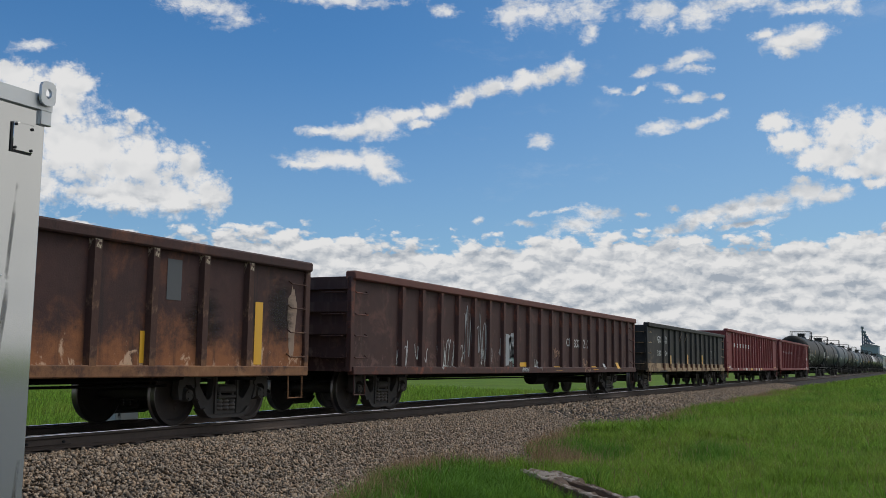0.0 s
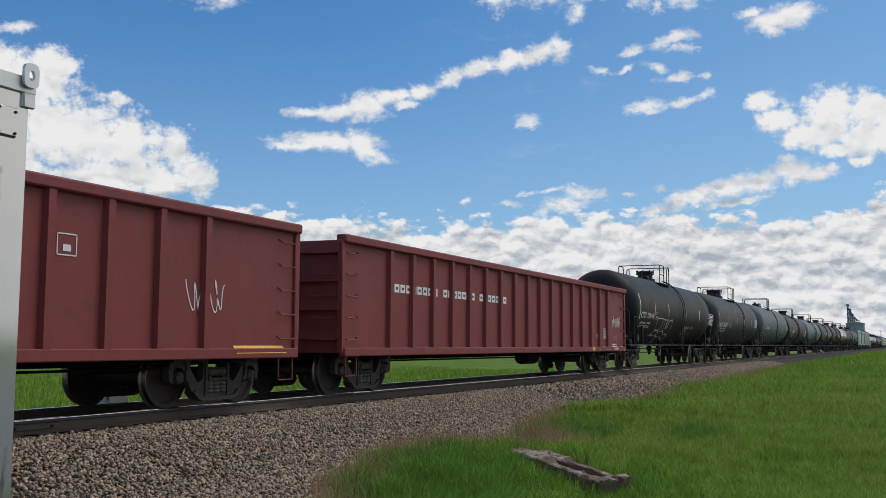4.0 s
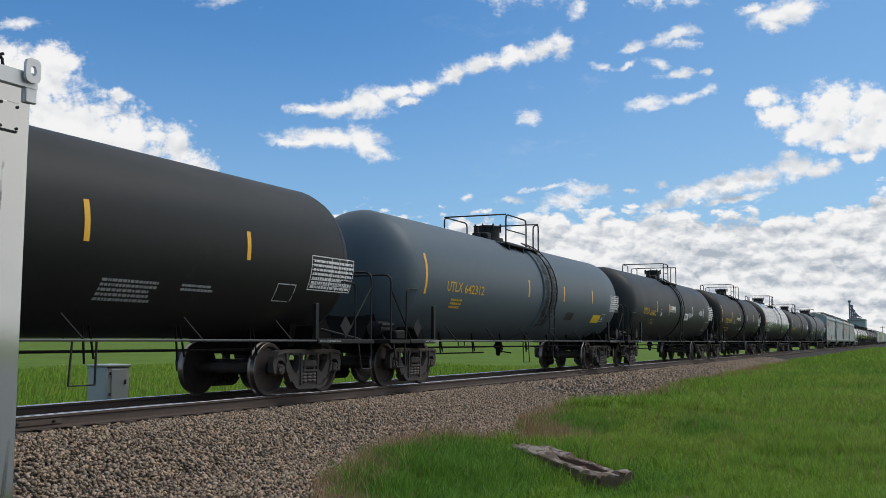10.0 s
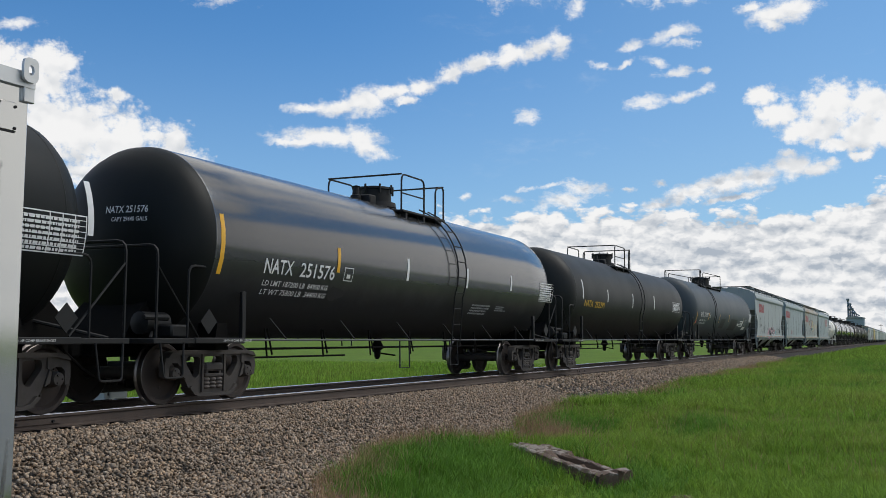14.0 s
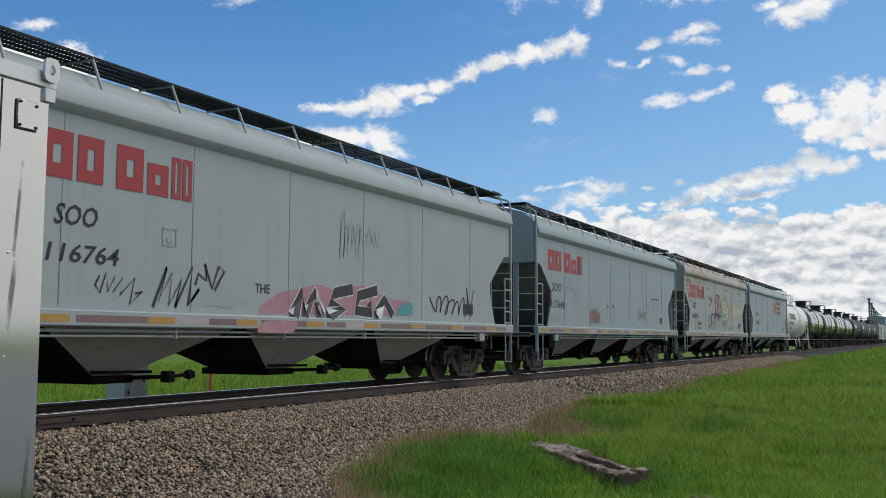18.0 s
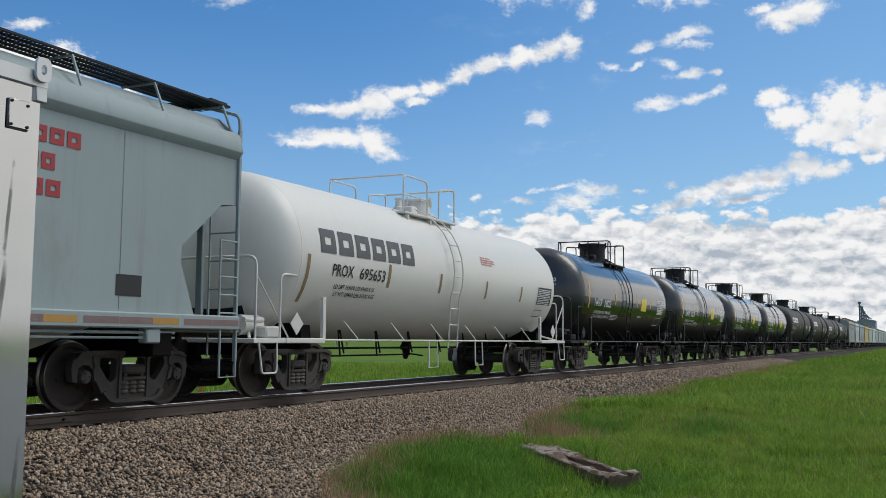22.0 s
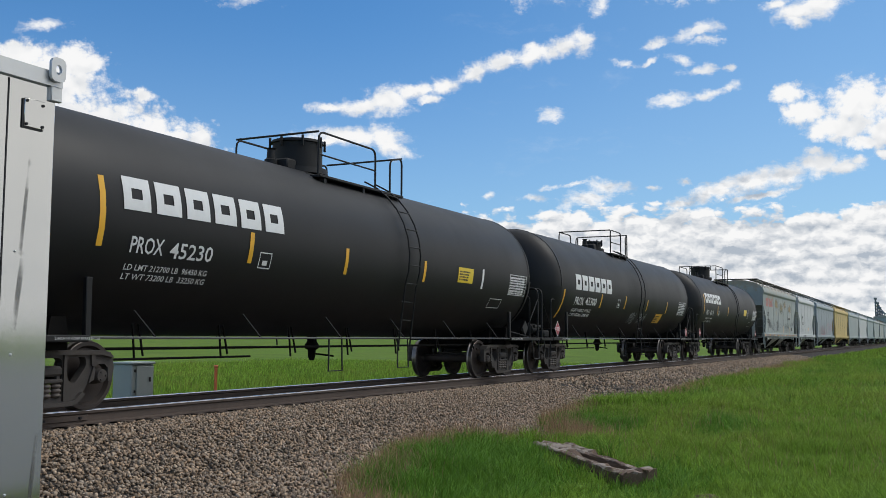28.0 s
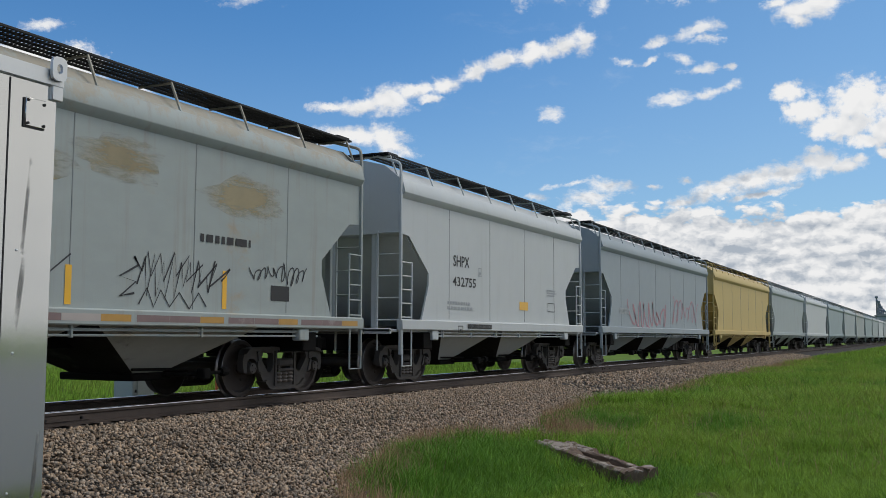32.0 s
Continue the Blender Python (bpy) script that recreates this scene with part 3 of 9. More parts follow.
        if smooth:
            me.polygons.foreach_set("use_smooth", [True] * len(me.polygons))
            me.set_sharp_from_angle(angle=radians(smooth))
        return me


def part(name, mesh, mat, parent, label="", smooth=40, m=None):
    """One mesh object under a thing or under a part."""
    data = mesh.build(name, mat, smooth) if isinstance(mesh, Mesh) else mesh
    ob = new(name, data)
    ob.parent = parent
    if m is not None:
        ob.matrix_basis = m
    return tagged(ob, label)


def structure(name, mesh, mat, smooth=40, label=""):
    ob = new(name, mesh.build(name, mat, smooth) if isinstance(mesh, Mesh) else mesh)
    return tagged(ob, label, kind="structure")


def root(name, label, category, group=""):
    ob = new(name)
    ob.empty_display_size = 0.3
    return tagged(ob, label, category, group)


def array_mesh(name, verts, faces, mat):
    """A large mesh from arrays; faces is an array with three or four columns."""
    me = bpy.data.meshes.new(name)
    n, k = faces.shape
    me.vertices.add(len(verts))
    me.vertices.foreach_set("co", np.asarray(verts, dtype=np.float32).ravel())
    me.loops.add(n * k)
    me.loops.foreach_set("vertex_index", faces.astype(np.int32).ravel())
    me.polygons.add(n)
    me.polygons.foreach_set("loop_start", np.arange(0, n * k, k, dtype=np.int32))
    me.polygons.foreach_set("loop_total", np.full(n, k, dtype=np.int32))
    me.update(calc_edges=True)
    me.materials.append(mat)
    return me


def rounded(pts, r=0.12):
    """Round the corners of a line of points."""
    pts = [Vector(p) for p in pts]
    out = [pts[0]]
    for a, b, c in zip(pts, pts[1:], pts[2:]):
        d0, d1 = (a - b), (c - b)
        k = min(r, d0.length * 0.45, d1.length * 0.45)
        p, q = b + d0.normalized() * k, b + d1.normalized() * k
        for t in (0, 0.33, 0.67, 1):
            out.append(p * (1 - t) ** 2 + b * 2 * t * (1 - t) + q * t * t)
    return out + [pts[-1]]


def smooth_step(a, b, x):
    t = np.clip((x - a) / (b - a), 0, 1)
    return t * t * (3 - 2 * t)


# ---- ground, ballast, track ----
EDGE_X = (-60, -5, 5.6, 6.6, 7.4, 8.9, 11, 12.4, 13.1, 13.6, 14.1, 14.7, 15.2, 16.2, 19.2, 22, 26.6, 33.7, 45, 64, 108, 3000)
EDGE_Y = (-2.7, -2.7, -2.7, 3.2, 4.6, 5.5, 6.15, 6.45, 6.25, 5.3, 4.8, 4.85, 5.6, 6.1, 6.65, 6.55, 6.45, 6.8, 7.1, 7.3, 7.3, 7.3)


def gravel_edge(x):
    """Where the gravel ends and the grass begins on the near side."""
    return np.interp(x, EDGE_X, EDGE_Y) + 0.12 * np.sin(x * 2.3) * np.exp(-np.abs(x) / 60)


def bed_height(x, y):
    z = -0.22 - 0.36 * smooth_step(9.2, 6.6, y) - 0.62 * smooth_step(12.7, 15.2, y)
    return z


def ground_height(x, y):
    roll = 0.05 * np.sin(x * 0.31 + y * 0.5) + 0.04 * np.sin(x * 0.9 - y * 0.7)
    calm = np.exp(-((y - TRACK_Y) / 4.5) ** 4)
    under = 0.22 * smooth_step(-0.1, 0.6, y - np.interp(x, EDGE_X, EDGE_Y)) * smooth_step(15.3, 14.7, y)
    return bed_height(x, y) - 0.05 * calm - under + roll * (1 - calm) * np.clip(60 / (np.hypot(x, y) + 1), 0, 1) + 2.2 * smooth_step(45.0, 220.0, y) * smooth_step(900.0, 300.0, x)


def grid(name, xs, ys, height, mat, keep=None):
    gx, gy = np.meshgrid(xs, ys, indexing="ij")
    gz = height(gx, gy)
    verts = np.stack([gx.ravel(), gy.ravel(), gz.ravel()], 1)
    i, j = np.meshgrid(np.arange(len(xs) - 1), np.arange(len(ys) - 1), indexing="ij")
    a = (i * len(ys) + j).ravel()
    faces = np.stack([a, a + len(ys), a + len(ys) + 1, a + 1], 1)
    me = array_mesh(name, verts, faces, mat)
    me.polygons.foreach_set("use_smooth", [True] * len(me.polygons))
    return me


far = np.array([60, 90, 140, 220, 350, 600, 1000, 1700, 2800, 4200])
xs = np.concatenate([-far[::-1], np.arange(-50, 60, 0.8), far])
ys = np.concatenate([-far[::-1], np.arange(-50, 60, 0.8), far])
structure("ground", grid("ground", xs, ys, ground_height, M["field"]), None, label="open green prairie meadow reaching to the horizon")

xs = np.concatenate([np.arange(-30, 60, 0.35), np.arange(60, 200, 4), np.arange(200, 1800, 50)])
rows_v = np.linspace(0, 1, 26)
gx = np.repeat(xs[:, None], len(rows_v), 1)
e0 = gravel_edge(gx) - 0.15
gy = e0 + (15.0 - e0) * rows_v[None, :]
rng = np.random.default_rng(3)
gz = bed_height(gx, gy) + 0.012 * rng.standard_normal(gx.shape)
gz[:, 0] -= 0.12
gz[:, -1] -= 0.08
i, j = np.meshgrid(np.arange(len(xs) - 1), np.arange(len(rows_v) - 1), indexing="ij")
a = (i * len(rows_v) + j).ravel()
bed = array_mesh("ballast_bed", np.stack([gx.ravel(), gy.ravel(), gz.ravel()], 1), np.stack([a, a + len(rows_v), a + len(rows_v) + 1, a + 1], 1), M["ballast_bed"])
structure("ballast_bed", bed, None, label="crushed-stone embankment under the railway track, near black for shaded gaps")


lot = lambda x, y: np.where(y < -2.0, ground_height(x, y), bed_height(x, y)) + 0.11
structure("gravel_lot", grid("gravel_lot", np.concatenate([np.linspace(-60, 5.4, 40), np.linspace(6, 240, 60)]), np.concatenate([np.linspace(-45, -2.6, 14), np.linspace(-2.0, -0.45, 5)]), lot, M["gravel_lot"]), None, label="grey gravel yard beside the hut")


def scatter_stones(name, count, x0, x1, size, seed, lift):
    """Broken stones strewn over the shoulder of the bed."""
    rg = np.random.default_rng(seed)
    x = x0 + (x1 - x0) * rg.random(count)
    lo = gravel_edge(x) - 0.25
    y = lo + (9.75 - lo) * rg.random(count)
    z = bed_height(x, y) + lift * rg.random(count)
    s = size * (0.55 + 0.8 * rg.random(count) ** 1.5)
    ico = np.array([(1, 0, 0.2), (-1, 0.1, 0), (0.1, 1, -0.1), (0, -1, 0.1), (0.1, 0.1, 0.75), (0, 0, -0.75), (0.6, 0.62, 0.4), (-0.62, -0.58, 0.42)])
    tri = np.array([(6, 4, 0), (6, 2, 4), (6, 0, 2), (7, 4, 1), (7, 3, 4), (7, 1, 3), (0, 4, 3), (2, 1, 4), (0, 3, 5), (3, 1, 5), (1, 2, 5), (2, 0, 5)])
    ang = rg.random((count, 3)) * 6.283
    c, sn = np.cos(ang), np.sin(ang)
    p = ico[None] * (0.7 + 0.6 * rg.random((count, 8, 1))) * s[:, None, None]
    px, py, pz = p[..., 0], p[..., 1], p[..., 2] * 0.8
    px, py = px * c[:, :1] - py * sn[:, :1], px * sn[:, :1] + py * c[:, :1]
    py, pz = py * c[:, 1:2] - pz * sn[:, 1:2], py * sn[:, 1:2] + pz * c[:, 1:2]
    v = np.stack([px + x[:, None], py + y[:, None], pz + z[:, None]], -1).reshape(-1, 3)
    f = (tri[None] + (np.arange(count) * 8)[:, None, None]).reshape(-1, 3)
    return tagged(new(name, array_mesh(name, v, f, M["ballast"])), "loose grey and tan crushed stones of the track shoulder", "gravel", kind="stuff")


scatter_stones("ballast_stones", 78000, 3.5, 24, 0.028, 5, 0.05)
scatter_stones("ballast_stones", 18000, 24, 75, 0.05, 6, 0.03)

RAIL_OUT = [(-0.07, -0.185), (0.07, -0.185), (0.07, -0.172), (0.014, -0.150), (0.010, -0.06), (0.036, -0.043), (0.037, -0.012), (0.028, -0.002),
            (-0.028, -0.002), (-0.037, -0.012), (-0.036, -0.043), (-0.010, -0.06), (-0.014, -0.150), (-0.07, -0.172)]
track = root("railway_track", "steel rails on dark timber ties", "track")
tagged(track, kind="structure")
for y in (RAIL_Y, RAIL_Y + 1.51):
    rail = part("rail", Mesh().run([(y + a, z) for a, z in RAIL_OUT], -80, 1800), M["rail"], track, "rust-brown rail")
    part("running_surface", Mesh().run([(y - 0.036, -0.012), (y + 0.036, -0.012), (y + 0.033, -0.003), (y + 0.024, 0.0008), (y - 0.024, 0.0008), (y - 0.033, -0.003)], -80, 1800), M["rail_top"], rail, "shining worn rail head")
    for bx in (9.4, 33.0):
        bar = part("joint_bar", Mesh().run([(y - 0.034, -0.13), (y - 0.016, -0.14), (y - 0.012, -0.06), (y - 0.028, -0.065)], bx - 0.45, bx + 0.45), M["rail"], rail)
        part("joint_bolt", Mesh().lathe([(y - 0.06, 0.018), (y - 0.028, 0.02)], "y", 6, (bx - 0.3, 0, -0.1)), M["black_iron"], rail)
        part("joint_bolt", Mesh().lathe([(y - 0.06, 0.018), (y - 0.028, 0.02)], "y", 6, (bx + 0.3, 0, -0.1)), M["black_iron"], rail)
tie_mesh = Mesh().box(-0.115, 0.115, TRACK_Y - 1.3, TRACK_Y + 1.3, -0.37, -0.192, 0.015).build("tie", M["tie"])
tie_far = Mesh()
for k in range(700):
    x = -8 + 0.5 * k
    if k < 220:
        part("tie", tie_mesh, None, track, m=pose(x, random.uniform(-0.04, 0.04), random.uniform(-0.004, 0.004), 0, 0, random.uniform(-0.6, 0.6)))
    else:
        tie_far.box(x - 0.115, x + 0.115, TRACK_Y - 1.3, TRACK_Y + 1.3, -0.37, -0.192, 0.015)
tagged(part("tie_row", tie_far, M["tie"], track), kind="stuff")
plate_mesh = Mesh().box(-0.1, 0.1, -0.17, 0.17, -0.194, -0.181, 0.004).build("tie_plate", M["rail"])
for k in range(120):
    part("tie_plate", plate_mesh, None, track, m=pose(-8 + 0.5 * k, RAIL_Y, 0))


# ---- grass ----
def blades(name, x, y, height, mat, seed, width=0.006, lean=0.35, label="", base=None):
    """Bent blades of grass at the given spots."""
    rg = np.random.default_rng(seed)
    n = len(x)
    z = (ground_height(x, y) if base is None else base) - 0.02
    h = height * (0.55 + 0.6 * rg.random(n))
    a = rg.random(n) * 6.283
    d = rg.random(n) * 6.283
    off = lean * h * (0.3 + rg.random(n))
    wx, wy = np.cos(a) * width, np.sin(a) * width
    ox, oy = np.cos(d) * off + 0.08 * h, np.sin(d) * off
    p0, p1 = np.stack([x - wx, y - wy, z], 1), np.stack([x + wx, y + wy, z], 1)
    p2 = np.stack([x + wx * 0.8 + ox * 0.35, y + wy * 0.8 + oy * 0.35, z + h * 0.6], 1)
    p3 = np.stack([x - wx * 0.8 + ox * 0.35, y - wy * 0.8 + oy * 0.35, z + h * 0.6], 1)
    p4 = np.stack([x + ox, y + oy, z + h * (1 - 0.25 * off / (h + 1e-6))], 1)
    v = np.stack([p0, p1, p2, p3, p4], 1).reshape(-1, 3)
    k = (np.arange(n) * 5)[:, None]
    f = np.concatenate([k + np.array([[0, 1, 2]]), k + np.array([[0, 2, 3]]), k + np.array([[3, 2, 4]])])
    return tagged(new(name, array_mesh(name, v, f, mat)), label, "grass", kind="stuff")


def meadow_spots(count, x0, x1, y0, y1, seed, edge=True, power=1.0):
    rg = np.random.default_rng(seed)
    x = x0 + (x1 - x0) * rg.random(count) ** power
    y = y0 + (y1 - y0) * rg.random(count)
    clump = np.sin(x * 2.1 + np.sin(y * 1.7) * 2) * np.sin(y * 2.6 + x * 0.6) + 0.6 * rg.random(count)
    ok = clump > -0.55
    if edge:
        ok &= y < gravel_edge(x) + 0.12 * rg.standard_normal(count)
    ok &= ~((x < 4.2) & (y > 3.0))
    # a bare gap where the old ties lie, and thin trodden grass before them
    along = (12.75 - x) * 0.742 + (4.72 - y) * 0.671
    across = (x - 12.75) * 0.671 - (y - 4.72) * 0.742
    ok &= ~((along > -0.25) & (along < 2.75) & (np.abs(across) < 0.27))
    ok &= ~((along > -0.1) & (along < 2.9) & (across < 0) & (across > -0.75) & (rg.random(count) < 0.55))
    return x[ok], y[ok]


x, y = meadow_spots(310000, 6.4, 22, -0.5, 7.4, 11)
low = np.exp(-((x - 10.6) / 1.8) ** 2 - ((y - 3.0) / 1.0) ** 2)
tall = 0.26 + 0.05 * np.sin(x * 0.8 + y) + 0.05 * np.sin(x * 3.1 + 1.7 * np.sin(y * 2.2)) * np.sin(y * 3.7 + x) - 0.08 * low
tall = np.clip(tall * (0.85 + 0.3 * np.sin(x * 5.1 + 2 * np.sin(y * 4.3)) * np.sin(y * 6.7 + x)), 0.08, 0.5)
# trodden low before the old ties
along = (12.75 - x) * 0.742 + (4.72 - y) * 0.671
across = (x - 12.75) * 0.671 - (y - 4.72) * 0.742
tall = tall * np.where((along > -0.5) & (along < 2.9) & (across < 0.1) & (across > -1.3), 0.55 + 0.25 * np.clip(-across, 0, 1), 1.0)
# the rank clump between the gravel and the ties
clump = (np.exp(-((x - 10.6) / 2.3) ** 4 - ((y - 5.0) / 1.5) ** 4) + np.exp(-((x - 16.2) / 1.2) ** 4 - ((y - 5.3) / 0.9) ** 4)) > 0.25 + 0.5 * np.random.default_rng(4).random(len(x))
clump |= np.sin(x * 0.62 + 2.0 * np.sin(y * 0.9)) * np.sin(y * 1.3 + 0.4 * x) + 0.35 * np.random.default_rng(5).standard_normal(len(x)) > 0.80
blades("grass", x[~clump], y[~clump], tall[~clump], M["grass"], 21, 0.0036, 0.75, label="tall bright green meadow grass beside the gravel")
blades("rank_grass", x[clump], y[clump], tall[clump] * 1.25, M["grass_lush"], 27, 0.0042, 0.65, label="rank dark green grass clump at the gravel's edge")
x, y = meadow_spots(150000, 20, 75, -0.6, 8.6, 12, power=1.5)
blades("grass", x, y, 0.36 + 0.1 * np.sin(x * 0.5 + y * 0.7), M["grass"], 22, 0.0085, 0.7, label="tall bright green meadow grass along the line")
x, y = meadow_spots(26000, 20, 75, 0.5, 7.8, 15, power=1.3)
tuss = np.sin(x * 0.42 + 2.2 * np.sin(y * 0.8)) * np.sin(y * 1.1 + 0.3 * x) + 0.3 * np.random.default_rng(6).standard_normal(len(x)) > 0.35
blades("rank_grass", x[tuss], y[tuss], np.full(int(tuss.sum()), 0.46), M["grass_lush"], 28, 0.010, 0.6, label="darker rank tussocks in the meadow")
x, y = meadow_spots(30000, 70, 260, -1.5, 8.6, 13, power=1.6)
blades("grass", x, y, 0.45, M["grass"], 23, 0.035, label="green meadow grass farther along the line")
x, y = meadow_spots(90000, 8, 60, 14.2, 42, 14, edge=False, power=1.3)
blades("grass", x, y, 0.36, M["grass"], 24, 0.014, label="green meadow grass behind the track")
# dry seed heads along the gravel's edge
rg = np.random.default_rng(31)
x = 6.8 + 62 * rg.random(30000) ** 1.6
y = gravel_edge(x) - np.abs(rg.standard_normal(30000)) * 0.34 + 0.12
thin = (x > 9.0) | (rg.random(30000) < 0.3)
x, y = x[thin], y[thin]
blades("dry_grass", x, y, 0.44 - 0.20 * rg.random(len(x)), M["grass_dry"], 25, 0.0032, 0.35, label="reddish dry seed stalks along the gravel")
rg = np.random.default_rng(32)
x = 12 + 50 * rg.random(9000)
y = -0.4 + 7.4 * rg.random(9000)
inside = y < gravel_edge(x)
x, y = x[inside], y[inside]
blades("dry_grass", x, y, np.full(len(x), 0.36), M["grass_dry"], 26, 0.0028, 0.4, label="scattered pale seed stalks in the meadow")


# ---- timbers in the grass ----
def old_timber(p0, p1, wide, high, seed, label):
    """A split, weathered tie: a plank-grained block with cracks and a rotted top edge."""
    rg = random.Random(seed)
    p0, p1 = Vector(p0), Vector(p1)
    length = (p1 - p0).length
    n, k = 26, 7
    verts, faces = [], []
    for i in range(n + 1):
        for s, (fy, fz) in enumerate(((-1, 0), (-1, 0.9), (-0.82, 1), (-0.35, 1), (-0.28, 0.99), (0.25, 1), (0.85, 1), (1, 0))):
            rot = 0.0
            if s == 4:
                rot = -0.05 * abs(math.sin(i * 0.7 + seed))
            if s >= 5 and s < 7 and 0.35 < i / n < 0.9:
                rot = -0.07 * rg.random() - 0.02
            verts.append((length * i / n + (rg.uniform(-0.05, 0.05) if i in (0, n) else 0), wide / 2 * fy + rg.uniform(-0.008, 0.008),
                          high * fz + rot + rg.uniform(-0.012, 0.012)))
    for i in range(n):
        for s in range(7):
            a = i * 8 + s
            faces.append((a, a + 8, a + 9, a + 1))
    faces += [tuple(range(8)), tuple(reversed(range(n * 8, n * 8 + 8)))]
    ob = new("timber", Mesh().add(verts, faces).build("timber", M["timber"], 30))
    d = p1 - p0
    ob.matrix_world = Matrix.Translation(p0) @ Matrix.Rotation(math.atan2(d.y, d.x), 4, "Z") @ Matrix.Rotation(-math.asin(d.z / length), 4, "Y")
    return tagged(ob, label, "timber", "discarded timbers")


old_timber((12.78, 4.84, -0.60), (10.42, 2.92, -0.62), 0.25, 0.19, 1, "weathered grey-brown railway tie lying in the grass")
old_timber((12.95, 4.60, -0.61), (10.86, 2.84, -0.63), 0.22, 0.18, 2, "split grey railway tie lying against another")
rg = np.random.default_rng(52)
u, v = rg.random(900), 0.15 + 0.3 * rg.random(900)
blades("grass", 12.78 - 2.36 * u - 0.63 * v, 4.84 - 1.92 * u + 0.776 * v, 0.13 + 0.11 * rg.random(900), M["grass"], 53, 0.0036, 0.5, label="thin grass standing against the old ties")
old_timber((9.5, 1.98, -0.60), (9.1, 1.66, -0.60), 0.2, 0.13, 3, "short broken end of a grey timber in the grass")


# ---- signal hut ----
def signal_hut():
    x1, y0, z1 = 3.243, 3.6, 2.14
    hut = root("signal_hut", "bare aluminium trackside equipment hut with lifting lugs", "hut")
    part("body", Mesh().box(-0.3, x1, y0, y0 + 1.7, -0.62, z1, 0.012), M["aluminium"], hut, "brushed aluminium sheet walls")
    part("roof", Mesh().run([(y0 - 0.02, z1 - 0.02), (y0 + 1.72, z1 - 0.02), (y0 + 1.72, z1 + 0.06), (y0 + 0.85, z1 + 0.1), (y0 - 0.02, z1 + 0.05)], -0.33, x1 + 0.012), M["alu_trim"], hut, "low aluminium roof cap")
    for y in (y0 - 0.012, y0 + 1.7):
        part("corner_trim", Mesh().box(x1 - 0.05, x1 + 0.014, y - 0.005, y + 0.018, z1 - 0.087, z1 + 0.02, 0.004), M["alu_trim"], hut)
        eye = Mesh()
        ly = y - 0.022 if y < y0 + 0.5 else y + 0.034
        # plate with a round hole
        n = 20
        cx, cz = x1 - 0.034, z1 + 0.056
        inner = [(cx + 0.017 * math.cos(2 * math.pi * k / n), cz + 0.024 * math.sin(2 * math.pi * k / n)) for k in range(n)]
        outer = []
        for k in range(n):
            c, s = math.cos(2 * math.pi * k / n), math.sin(2 * math.pi * k / n)
            q = 1 / max(abs(c) / 0.042, abs(s) / 0.056, (abs(c) + abs(s)) / 0.082)
            outer.append((cx + c * q, cz + s * q))
        vs = [(px, ly + dy, pz) for dy in (-0.008, 0.008) for ring in (inner, outer) for px, pz in ring]
        fs = []
        for k in range(n):
            k2 = (k + 1) % n
            fs += [(k, k2, n + k2, n + k), (2 * n + k2, 2 * n + k, 3 * n + k, 3 * n + k2), (k2, k, 2 * n + k, 2 * n + k2), (n + k, n + k2, 3 * n + k2, 3 * n + k)]
        eye.add(vs, fs)
        part("lifting_lug", eye, M["alu_trim"], hut, "grey steel lifting lug with a round eye", smooth=30)
    part("wall_seam", Mesh().box(x1 - 0.272, x1 - 0.266, y0 - 0.004, y0 + 0.004, -0.6, z1 - 0.03, 0.001), M["gasket"], hut)
    px, pz = x1 - 0.188, z1 - 0.231
    plate = part("cover_plate", Mesh().box(px, px + 0.112, y0 - 0.010, y0 - 0.001, pz, pz + 0.13, 0.003), M["aluminium"], hut, "small bolted cover plate")
    # black sheet shifted left and down, in the shape of the plate's shadow
    part("gasket", Mesh().box(px - 0.008, px + 0.108, y0 - 0.006, y0 - 0.001, pz - 0.007, pz + 0.126, 0.001), M["gasket"], plate)
    for bx, bz in ((0.012, 0.012), (0.100, 0.012), (0.012, 0.118), (0.100, 0.110)):
        part("bolt", Mesh().lathe([(y0 - 0.016, 0.004), (y0 - 0.015, 0.007), (y0 - 0.009, 0.0075)], "y", 8, (px + bx, 0, pz + bz)), M["black_iron"], plate)
    for bz in (-0.25, 0.3, 0.9, 1.35):
        part("rivet", Mesh().lathe([(y0 - 0.006, 0.002), (y0 - 0.004, 0.005), (y0, 0.006)], "y", 8, (x1 - 0.2, 0, bz)), M["alu_trim"], hut)
    for sx, sz, sw, sh in ((x1 - 0.145, 1.28, 0.016, 0.50), (x1 - 0.165, 1.0, 0.025, 0.36), (x1 - 0.05, 0.15, 0.02, 0.4)):
        part("grease_smear", Mesh().add([(sx - 0.04, y0 - 0.0025, sz), (sx + sw - 0.04, y0 - 0.0025, sz), (sx + sw, y0 - 0.0025, sz + sh), (sx, y0 - 0.0025, sz + sh)], [(0, 1, 2, 3)]), M["smear"], hut, "dark smear down the sheet", smooth=0)
    part("base_skid", Mesh().box(-0.25, x1 - 0.05, y0 + 0.05, y0 + 1.65, -0.75, -0.6), M["concrete"], hut)
    return hut


signal_hut()


